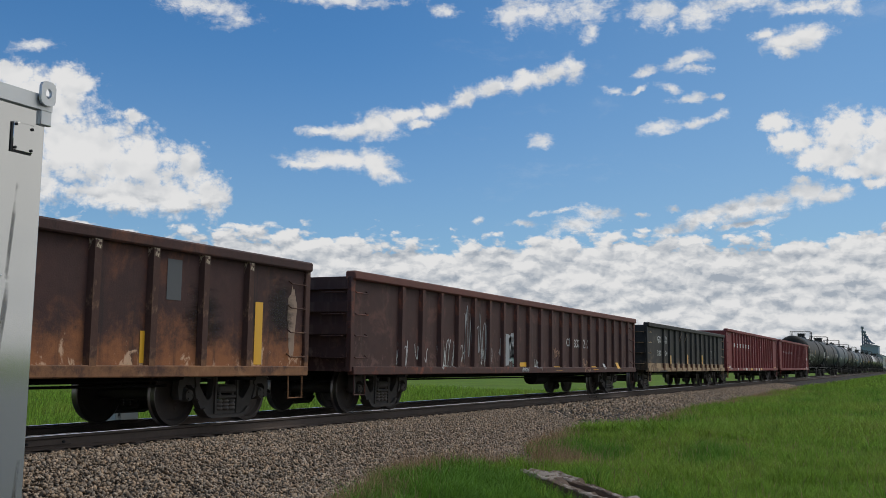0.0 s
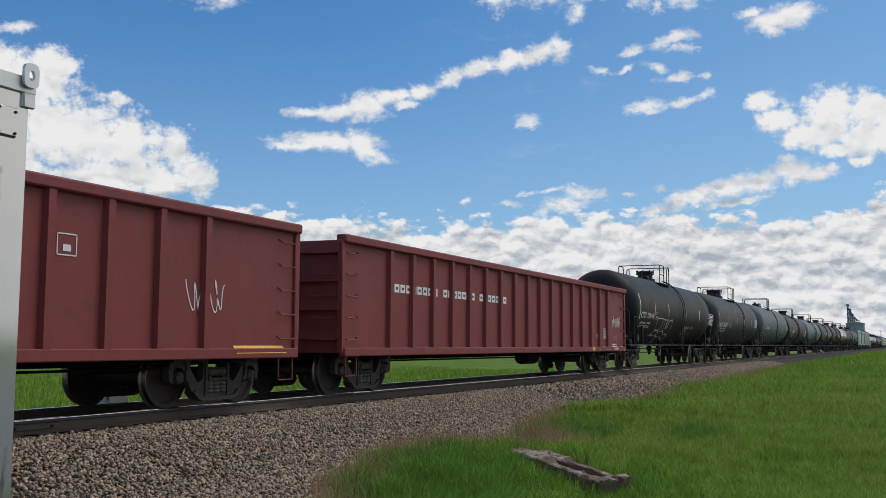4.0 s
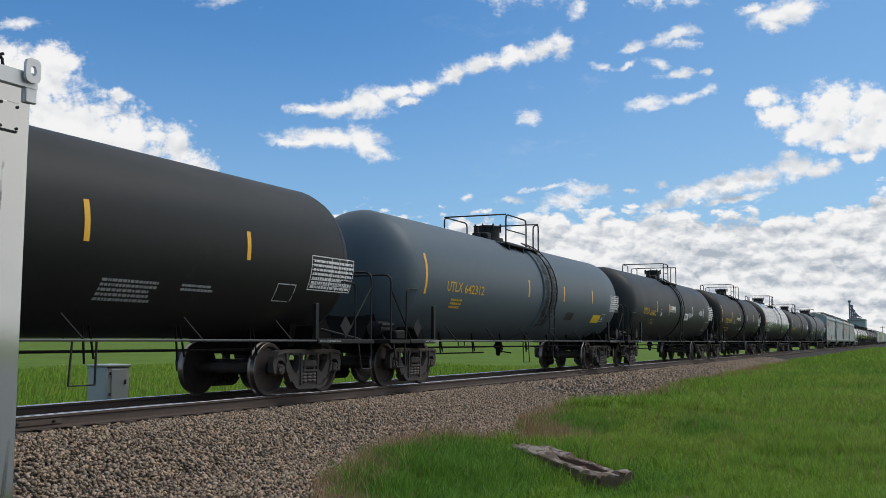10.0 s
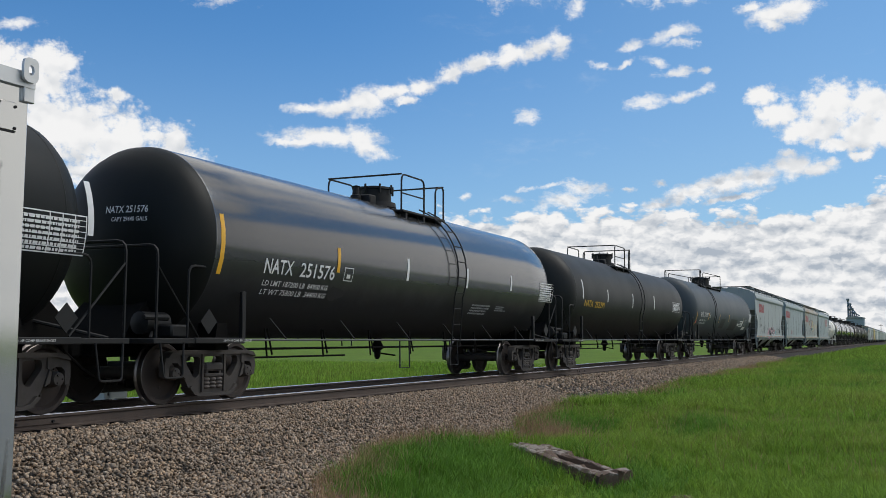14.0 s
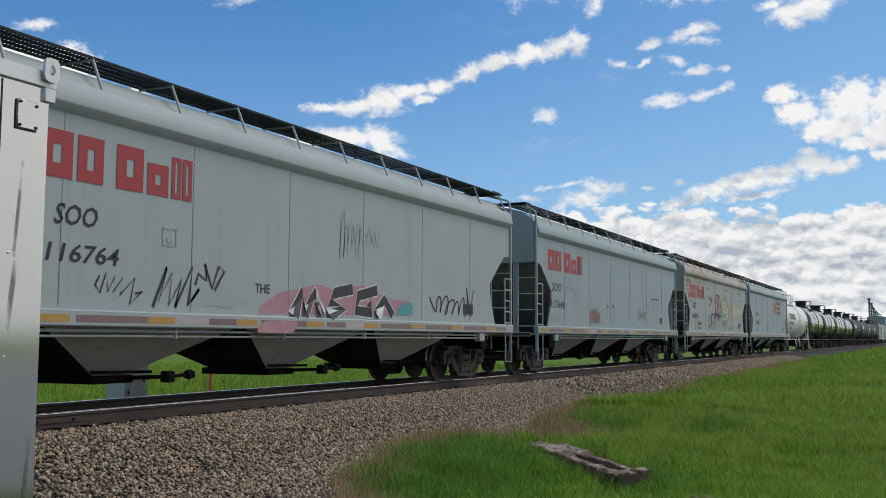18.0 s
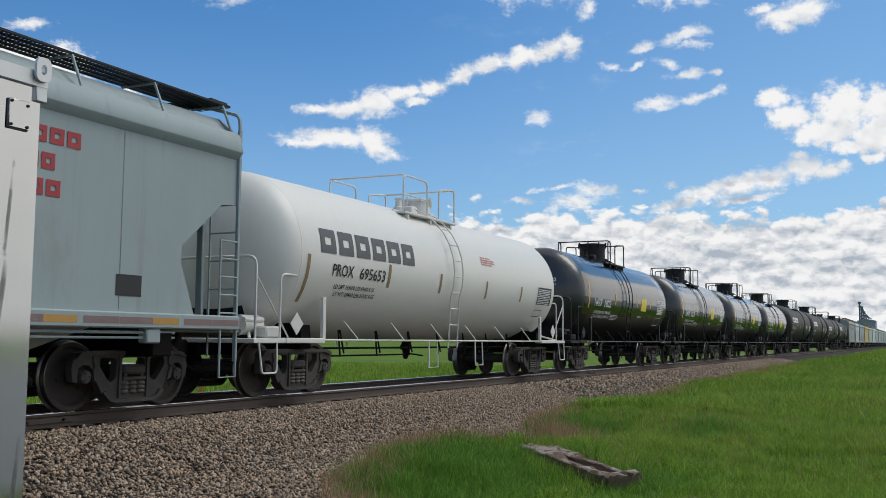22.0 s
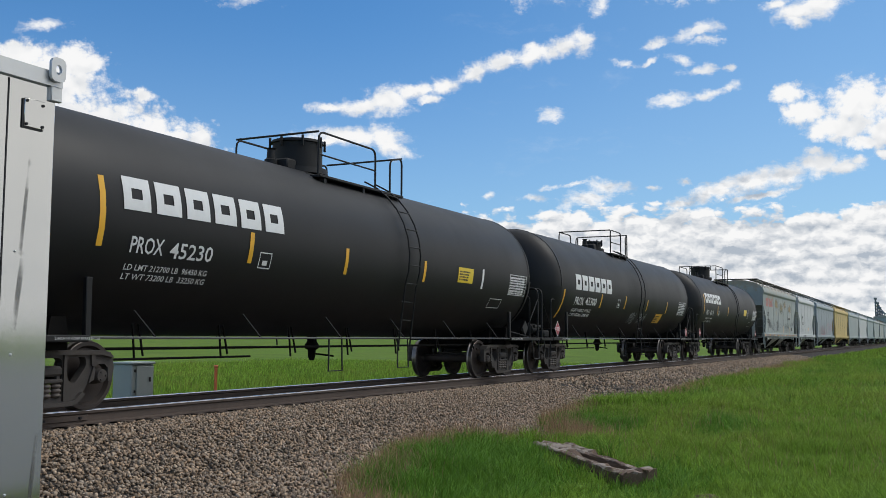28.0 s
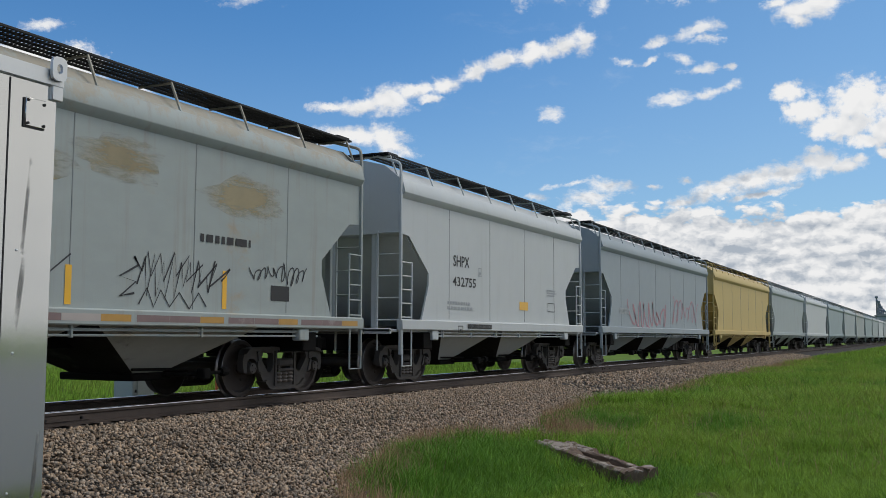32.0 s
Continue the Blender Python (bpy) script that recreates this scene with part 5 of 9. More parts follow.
# ---- tank cars ----
def tank_car(f, r, label, shell, iron="black_iron", radius=1.50, centre=2.62, seam=0.55, head=0.78, deck=(-1.3, 1.4), ladder=1.2,
             dome=(0.0, 0.36, 0.40), marks=None, stripes=(), stripe_mat="amber", girdle=None, walk_rail=True, bands=False, placard=None, end_text=None, head_paint=None, shield=False):
    u, sp = (f + r) / 2, (r - f) / 2
    car = root("tank_car", label, "tank car", GROUP)
    TRAIN.append((car, u))
    R, zc, L = radius + 0.05, centre - 0.05, sp + seam
    ir = M[iron]
    prof = []
    for k in range(9):
        a = math.pi / 2 * k / 8
        prof.append((-L - head * math.cos(a), max(0.01, R * math.sin(a))))
    n = 12
    for k in range(1, n):
        prof.append((-L + 2 * L * k / n, R))
    for k in range(9):
        a = math.pi / 2 * (1 - k / 8)
        prof.append((L + head * math.cos(a), max(0.01, R * math.sin(a))))
    tank = part("tank", Mesh().lathe(prof, "x", 56, (0, 0, zc)), shell, car, "riveted barrel" if bands else "", smooth=35)
    if head_paint:
        tank.data.materials.append(head_paint)
        for p in tank.data.polygons:
            if abs(p.center.x) > L:
                p.material_index = 1
    for x in (-L, L) if not bands else (-L, -L * 0.5, L * 0.5, L):
        part("weld_seam", Mesh().lathe([(x - 0.014, R - 0.002), (x - 0.008, R + 0.0025), (x + 0.008, R + 0.0025), (x + 0.014, R - 0.002)], "x", 56, (0, 0, zc)), shell, tank)
    if girdle is not None:
        part("girdle", Mesh().lathe([(girdle - 0.3, R + 0.001), (girdle - 0.27, R + 0.05), (girdle + 0.27, R + 0.05), (girdle + 0.3, R + 0.001)], "x", 56, (0, 0, zc)), shell, tank)
    for s, tx in ((-1, -sp), (1, sp)):
        truck(car, tx, u)
        part("bolster", Mesh().prism([(tx - 0.16, 0.80), (tx + 0.16, 0.80), (tx + 0.16, 1.0), (tx + 0.12, 1.22), (tx - 0.12, 1.22), (tx - 0.16, 1.0)], -1.22, 1.22), M["under"], car)
        part("saddle", Mesh().prism([(tx - 0.36, 0.84), (tx + 0.36, 0.84), (tx + 0.30, 1.5), (tx - 0.30, 1.5)], -0.85, 0.85), M["under"], car)
        part("sill", Mesh().box(min(tx - s * 0.8, tx + s * 1.75), max(tx - s * 0.8, tx + s * 1.75), -0.28, 0.28, 0.70, 1.0, 0.02), M["under"], car)
        part("draft_pad", Mesh().prism([(tx + s * 0.3, 0.98), (tx + s * 1.5, 0.98), (tx + s * 1.3, 1.32), (tx + s * 0.95, 1.62), (tx + s * 0.3, 1.75)], -0.62, 0.62), M["under"], car)
        x0, x1 = tx - s * 0.30, tx + s * 1.78
        part("end_platform", Mesh().box(min(x1, tx + s * 0.85), max(x1, tx + s * 0.85), -1.42, 1.42, 0.90, 0.98, 0.012).box(min(x0, tx + s * 0.9), max(x0, tx + s * 0.9), -1.44, -1.24, 0.90, 0.99, 0.012).box(min(x0, tx + s * 0.9), max(x0, tx + s * 0.9), 1.24, 1.44, 0.90, 0.99, 0.012), ir, car)
        for y in (-1.38, 1.38):
            post = Mesh().box(x0 - 0.05, x0 + 0.05, y - 0.035, y + 0.035, 0.96, 1.72 if s < 0 else 1.62, 0.01)
            part("post", post, ir, car)
        if iron != "white_iron":
            vs, fs = glyphs("2 INCH HF COMP BRAKE SHOES", 0.72, 0.035)
            part("lettering", Mesh().add([(tx - 0.25 + p, -1.4435, 0.93 + q) for p, q in vs], fs), M["worn_white_ink"], car, smooth=0)
        if shield:
            # half-height plate before the head
            sh, m = Mesh(), 18
            vs = []
            for k in range(9):
                a = math.pi / 2 * k / 8
                hx, hr = s * (L - 0.02 + (head + 0.11) * math.cos(a)), max(0.02, (R + 0.03) * math.sin(a))
                for i in range(m + 1):
                    b = math.pi * (1.03 + 0.94 * i / m)
                    vs.append((hx, hr * math.cos(b), zc + hr * math.sin(b) * (0.92 if i in (0, m) else 1.0)))
            sh.add(vs, [(r0 * (m + 1) + i, r0 * (m + 1) + i + 1, (r0 + 1) * (m + 1) + i + 1, (r0 + 1) * (m + 1) + i) for r0 in range(8) for i in range(m)])
            part("head_shield", sh, shell, car, "half-height steel head shield", smooth=50)
            part("shield_flange", Mesh().lathe([(s * (L + 0.02), R + 0.005), (s * (L + 0.02), R + 0.008), (s * (L - 0.03), R + 0.008), (s * (L - 0.03), R + 0.005)], "x", 56, (0, 0, zc)), shell, car)
        xe = tx + s * 1.70
        rail = Mesh()
        rail.tube(rounded([(xe, -1.38, 0.96), (xe, -1.38, 2.30), (xe, 1.38, 2.30), (xe, 1.38, 0.96)], 0.16), 0.022)
        rail.tube([(xe, -1.38, 2.0), (tx + s * 0.75, -1.36, 1.0)], 0.016)
        part("end_railing", rail, ir, car)
        xg = tx + s * 1.05
        part("end_grab", Mesh().tube(rounded([(xg, -1.40, 0.98), (xg, -1.40, 2.05), (xg - s * 0.55, -1.40, 2.05), (xg - s * 0.62, -1.25, 2.05)], 0.14), 0.02), ir, car)
        st = Mesh().tube(rounded([(xe - s * 0.55, -1.42, 0.92), (xe - s * 0.5, -1.46, 0.42), (xe - s * 0.1, -1.46, 0.42), (xe - s * 0.05, -1.42, 0.92)], 0.06), 0.016)
        part("stirrup_step", st, ir, car)
        for y in (-1, 1):
            part("brace", Mesh().tube([(tx + s * 0.55, y * 0.35, 1.3), (tx + s * 1.6, y * 1.2, 0.98)], 0.025), ir, car)
        pl = Mesh().add([(tx + s * 0.62, -1.45, 1.42), (tx + s * 0.62 - 0.19, -1.45, 1.23), (tx + s * 0.62, -1.45, 1.04), (tx + s * 0.62 + 0.19, -1.45, 1.23),
                         (tx + s * 0.62, -1.437, 1.42), (tx + s * 0.62 - 0.19, -1.437, 1.23), (tx + s * 0.62, -1.437, 1.04), (tx + s * 0.62 + 0.19, -1.437, 1.23)],
                        [(0, 1, 2, 3), (7, 6, 5, 4), (0, 4, 5, 1), (1, 5, 6, 2), (2, 6, 7, 3), (3, 7, 4, 0)])
        holder = part("placard_holder", pl, placard or ir, car, "red diamond hazard placard" if placard else "")
        if placard:
            part("placard_border", Mesh().add([(tx + s * 0.62, -1.444, 1.45), (tx + s * 0.62 - 0.22, -1.444, 1.23), (tx + s * 0.62, -1.444, 1.01), (tx + s * 0.62 + 0.22, -1.444, 1.23)], [(0, 1, 2, 3)]), M["white_ink"], holder, smooth=0)
            vs, fs = glyphs("1202", 0.25, 0.10)
            part("lettering", Mesh().add([(tx + s * 0.62 - 0.125 + p, -1.452, 1.18 + q) for p, q in vs], fs), M["white_ink"], holder, smooth=0)
    part("brake_cylinder", Mesh().lathe([(-sp - 1.5, 0.05), (-sp - 1.45, 0.17), (-sp - 0.95, 0.17), (-sp - 0.9, 0.05)], "x", 14, (0, -0.85, 1.2)), ir, car)
    part("valve_gear", Mesh().box(-sp - 1.25, -sp - 0.85, -1.28, -1.0, 0.99, 1.18, 0.03).lathe([(-sp - 1.7, 0.04), (-sp - 1.2, 0.05)], "x", 8, (0, -1.15, 1.28)), ir, car)
    couplers(car, sp + 1.92)
    for y in (-1.40, 1.40):
        # grey on a black bar: light caught along it, put in as colour
        part("side_rail", Mesh().tube([(-sp + 0.2, y, 0.955), (sp - 0.2, y, 0.955)], 0.018), M["rail_grey"] if iron != "white_iron" else ir, car, "long handrail bar")
        for k in range(6):
            x = -sp + 1.3 + (2 * sp - 2.6) * k / 5
            part("rail_brace", Mesh().tube([(x, y * 0.86, zc - 0.78 * R), (x + 0.22, y, 0.96)], 0.016), ir, car)
    # pipework below the belly
    pipe = Mesh()
    pipe.tube([(-sp + 1.1, -0.7, 0.80), (sp - 1.1, -0.7, 0.80)], 0.022).tube([(-sp + 1.1, -0.95, 0.66), (-sp + 4.2, -0.95, 0.66)], 0.018)
    for k in range(7):
        x = -sp + 1.6 + (2 * sp - 3.2) * k / 6
        pipe.tube([(x, -0.9, 1.15), (x, -0.95, 0.64)], 0.018).tube([(x + 0.22, -0.8, 1.15), (x + 0.22, -0.9, 0.70)], 0.018)
    part("pipework", pipe, M["under"], car)
    part("outlet_valve", Mesh().lathe([(0.52, 0.04), (0.58, 0.07), (0.72, 0.08), (0.76, 0.14), (0.82, 0.14), (0.9, 0.09), (1.2, 0.12)], "z", 14, (0.2, 0, 0)).tube([(0.2, 0, 0.66), (0.6, -0.25, 0.6)], 0.018), M["under"], car)
    for x in (-1.2, 1.3):
        part("belly_step", Mesh().tube([(x, -1.3, 0.95), (x - 0.1, -1.36, 0.38), (x + 0.35, -1.36, 0.38), (x + 0.42, -1.3, 0.95)], 0.016), ir, car)
    # ladder over the flank
    for side in (-1, 1):
        ld = Mesh()
        rails = []
        for dx in (-0.23, 0.23):
            pts = [(ladder + dx, side * 1.45, 0.80)]
            for k in range(9):
                a = radians(-20 + 88 * k / 8)
                pts.append((ladder + dx, side * (R + 0.12) * math.cos(a), zc + (R + 0.12) * math.sin(a)))
            rails.append(pts)
            ld.tube(pts, 0.017)
        for k in range(9):
            z = 0.95 + 0.36 * k
            if z < zc - 0.5:
                yy = side * (1.45 + (R + 0.12) * 0.0)
                yy = side * max(1.45, 0)
            s = min(0.98, max(-0.34, (z - zc) / (R + 0.12)))
            yy = side * (R + 0.12) * math.cos(math.asin(s)) if z > zc - 0.55 else side * (1.45 + 0.08 * max(0, (z - 0.8) / 1.3))
            ld.tube([(ladder - 0.23, yy, z), (ladder + 0.23, yy, z)], 0.013)
        part("ladder", ld, ir, car)
    # top deck with its railing and fittings
    d0, d1 = deck
    dz = zc + R - 0.24
    for y in (-0.78, 0.78):
        part("deck", Mesh().box(d0, d1, y - 0.22, y + 0.16, dz, dz + 0.05, 0.01), ir, car)
    for x in (d0, d1 - 0.3):
        part("deck", Mesh().box(x, x + 0.3, -0.7, 0.7, dz + 0.06, dz + 0.1, 0.01), ir, car)
    for x in (d0 + 0.2, (d0 + d1) / 2, d1 - 0.2):
        part("deck_bearer", Mesh().box(x - 0.04, x + 0.04, -0.98, 0.98, dz - 0.16, dz, 0.008), ir, car)
    top = zc + R + 0.60
    gap = ladder if d0 + 0.6 < ladder < d1 - 0.4 else d1 - 0.7
    for y in (-0.95, 0.92):
        part("railing", Mesh().tube(rounded([(d0, y, dz), (d0, y, top), (gap - 0.35, y, top), (gap - 0.35, y, dz)], 0.16), 0.021), ir, car)
        part("middle_rail", Mesh().tube([(d0 + 0.02, y, dz + 0.42), (gap - 0.35, y, dz + 0.42)], 0.016), ir, car)
        part("railing", Mesh().tube(rounded([(gap + 0.25, y, dz), (gap + 0.25, y, top - 0.1), (d1, y, top), (d1, y, dz)], 0.14), 0.021), ir, car)
    part("end_rail", Mesh().tube([(d0, -0.95, top), (d0, 0.92, top)], 0.02), ir, car)
    part("end_rail", Mesh().tube([(d1, -0.95, top), (d1, 0.92, top)], 0.02), ir, car)
    dx, dr, dh = dome
    dm = Mesh().lathe([(zc + R - 0.06, dr + 0.12), (zc + R + 0.05, dr + 0.1), (zc + R + 0.06, dr), (zc + R + dh - 0.06, dr), (zc + R + dh - 0.05, dr + 0.03), (zc + R + dh, dr + 0.02), (zc + R + dh + 0.03, dr * 0.6)], "z", 24, (dx, 0, 0))
    dome_ob = part("manway", dm, ir, car)
    for k in range(8):
        a = 2 * math.pi * k / 8
        part("eye_bolt", Mesh().box(dx + (dr + 0.05) * math.cos(a) - 0.02, dx + (dr + 0.05) * math.cos(a) + 0.02, (dr + 0.05) * math.sin(a) - 0.02, (dr + 0.05) * math.sin(a) + 0.02, zc + R + dh - 0.16, zc + R + dh + 0.05, 0.006), ir, dome_ob)
    part("safety_valve", Mesh().lathe([(zc + R - 0.04, 0.12), (zc + R + 0.12, 0.12), (zc + R + 0.14, 0.08), (zc + R + 0.3, 0.07), (zc + R + 0.33, 0.1)], "z", 12, (dx - 0.85, 0, 0)), ir, car)
    part("valve_box", Mesh().box(dx - 0.75, dx - 0.45, -0.3, 0.1, zc + R - 0.05, zc + R + 0.16, 0.03), ir, car)
    if end_text:
        # the car's mark on the leading head
        for body, zz, wd, hh in ((end_text, 0.36, 0.72, 0.11), ("CAPY 29440 GALS", 0.23, 0.6, 0.07)):
            vs, fs = glyphs(body, wd, hh)
            pts = []
            for p, q in vs:
                y0, z0 = -0.74 + wd - p, zz + q
                rr = min(0.97, math.hypot(y0, z0) / R)
                pts.append((-L - head * math.sqrt(1 - rr * rr) - 0.012, y0, zc + z0))
            part("lettering", Mesh().add(pts, fs), M["white_ink"], car, smooth=0)
    sk = Skin(car, 0, R, zc)
    for x, z, h in stripes:
        sk.quad("reflector", x, z, 0.10, h, M[stripe_mat], label="vertical reflective strip")
    if marks:
        marks(sk, sp, L)
    return car


# ---- open gondolas ----
def gondola(f, r, label, wall, sill, ends=(1.65, 1.65), top=2.97, ribs=13, rib_mat=None, marks=None, chord=None, rib_w=0.085, rib_x=None, band=None):
    u, sp = (f + r) / 2, (r - f) / 2
    car = root("gondola_car", label, "gondola car", GROUP)
    TRAIN.append((car, u))
    x0, x1 = -sp - ends[0], sp + ends[1]
    hw, b = 1.50, 0.80
    for s in (-1, 1):
        part("side_sheet", Mesh().box(x0, x1, min(s * hw, s * (hw - 0.05)), max(s * hw, s * (hw - 0.05)), b, top, 0.008), wall, car)
    part("floor", Mesh().box(x0 + 0.07, x1 - 0.07, -hw + 0.06, hw - 0.06, b + 0.12, b + 0.2, 0.01), wall, car)
    for s in (-1, 1):
        ch = part("top_chord", Mesh().box(x0 - 0.05, x1 + 0.05, s * hw - 0.11, s * hw + 0.11, top - 0.06, top + 0.10, 0.025), chord or wall, car)
        part("side_sill", Mesh().box(x0, x1, s * (hw + 0.02) - 0.07, s * (hw + 0.02) + 0.07, b - 0.06, b + 0.10, 0.015), sill, car)
    foot = {}
    if band:
        for s in (-1, 1):
            part("bottom_band", Mesh().box(x0 + 0.01, x1 - 0.01, min(s * hw, s * (hw + 0.022)), max(s * hw, s * (hw + 0.022)), b + 0.09, band, 0.006), sill, car, "rusted tan bottom band")
            foot[s] = Mesh().box(-rib_w * 1.15, rib_w * 1.15, min(0, s * 0.115), max(0, s * 0.115), b - 0.02, band + 0.01, 0.03).build("rib_foot", RUSTY_RIB, 35)
    w2 = rib_w
    for s in (-1, 1):
        ribm = Mesh()
        vs = [(-w2, 0, b), (w2, 0, b), (-w2 * 0.7, s * 0.085, b), (w2 * 0.7, s * 0.085, b), (-w2, 0, top), (w2, 0, top), (-w2 * 0.7, s * 0.085, top - 0.05), (w2 * 0.7, s * 0.085, top - 0.05)]
        ribm.add(vs, [(0, 2, 6, 4), (2, 3, 7, 6), (3, 1, 5, 7), (0, 1, 3, 2), (4, 6, 7, 5)])
        data = ribm.build("rib", rib_mat or wall, 25)
        for k in range(ribs):
            x = rib_x[0] + 0.07 + rib_x[1] * k if rib_x else x0 + 2.0 + (x1 - x0 - 4.0) * k / (ribs - 1)
            part("rib", data, None, car, m=pose(x, s * hw, 0))
            if band:
                part("rib_foot", foot[s], None, car, m=pose(x, s * hw, 0))
    for s, x in ((-1, x0), (1, x1)):
        part("end_wall", Mesh().box(min(x, x - s * 0.06), max(x, x - s * 0.06), -hw, hw, b, top, 0.01), wall, car)
        for k in range(4):
            z = b + 0.35 + (top - b - 0.5) * k / 3
            part("end_rib", Mesh().run([(-hw + 0.02, z - 0.09), (hw - 0.02, z - 0.09), (hw - 0.02, z + 0.09), (-hw + 0.02, z + 0.09)], min(x + s * 0.10, x), max(x + s * 0.10, x)), wall, car)
        for k in range(5):
            z = b + 0.25 + 0.40 * k
            if z < top - 0.2:
                part("grab_iron", Mesh().tube([(x - s * 0.08, -hw - 0.0, z + 0.05), (x - s * 0.08, -hw - 0.07, z), (x - s * 0.52, -hw - 0.07, z), (x - s * 0.52, -hw, z + 0.05)], 0.012), sill, car)
                part("grab_iron", Mesh().tube([(x, -hw + 0.1, z), (x + s * 0.15, -hw + 0.1, z), (x + s * 0.15, -hw + 0.55, z), (x, -hw + 0.55, z)], 0.012), sill, car)
        part("corner_post", Mesh().box(x - 0.07, x + 0.07, -hw - 0.05, -hw + 0.06, b, top, 0.015), rib_mat or wall, car)
        part("stirrup_step", Mesh().tube([(x - s * 0.1, -hw - 0.03, b), (x - s * 0.1, -hw - 0.04, 0.38), (x - s * 0.5, -hw - 0.04, 0.38), (x - s * 0.5, -hw - 0.03, b)], 0.015), sill, car)
        truck(car, s * sp, u)
        part("bolster", Mesh().box(s * sp - 0.2, s * sp + 0.2, -hw, hw, 0.68, 0.92, 0.02), M["under"], car)
    part("centre_sill", Mesh().box(x0 - 0.1, x1 + 0.1, -0.3, 0.3, 0.62, 0.92, 0.02), M["under"], car)
    part("air_reservoir", Mesh().lathe([(-0.6, 0.05), (-0.5, 0.2), (0.5, 0.2), (0.6, 0.05)], "x", 14, (1.5, -0.85, 0.6)), M["under"], car)
    part("brake_rod", Mesh().tube([(-sp + 1.2, -0.9, 0.62), (sp - 1.2, -0.9, 0.6)], 0.02).tube([(-sp + 1.2, -1.1, 0.7), (sp - 1.2, -1.1, 0.68)], 0.014), M["under"], car)
    couplers(car, sp + (ends[0] + ends[1]) / 2 + 0.3)
    sk = Skin(car, hw + 0.001, sill=b + 0.10)
    if marks:
        marks(sk, x0, x1)
    return car


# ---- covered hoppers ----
# near black: the down-facing slopes' shade is in this colour, with soot
SHADE_SOOT = paint("shade_and_soot_paint", (0.030, 0.027, 0.024), 0.85, grain=0.4, grain_scale=2, dirt=(0.13, 0.125, 0.11), dirt_amount=0.3, dirt_scale=0.8, spec=0.15)


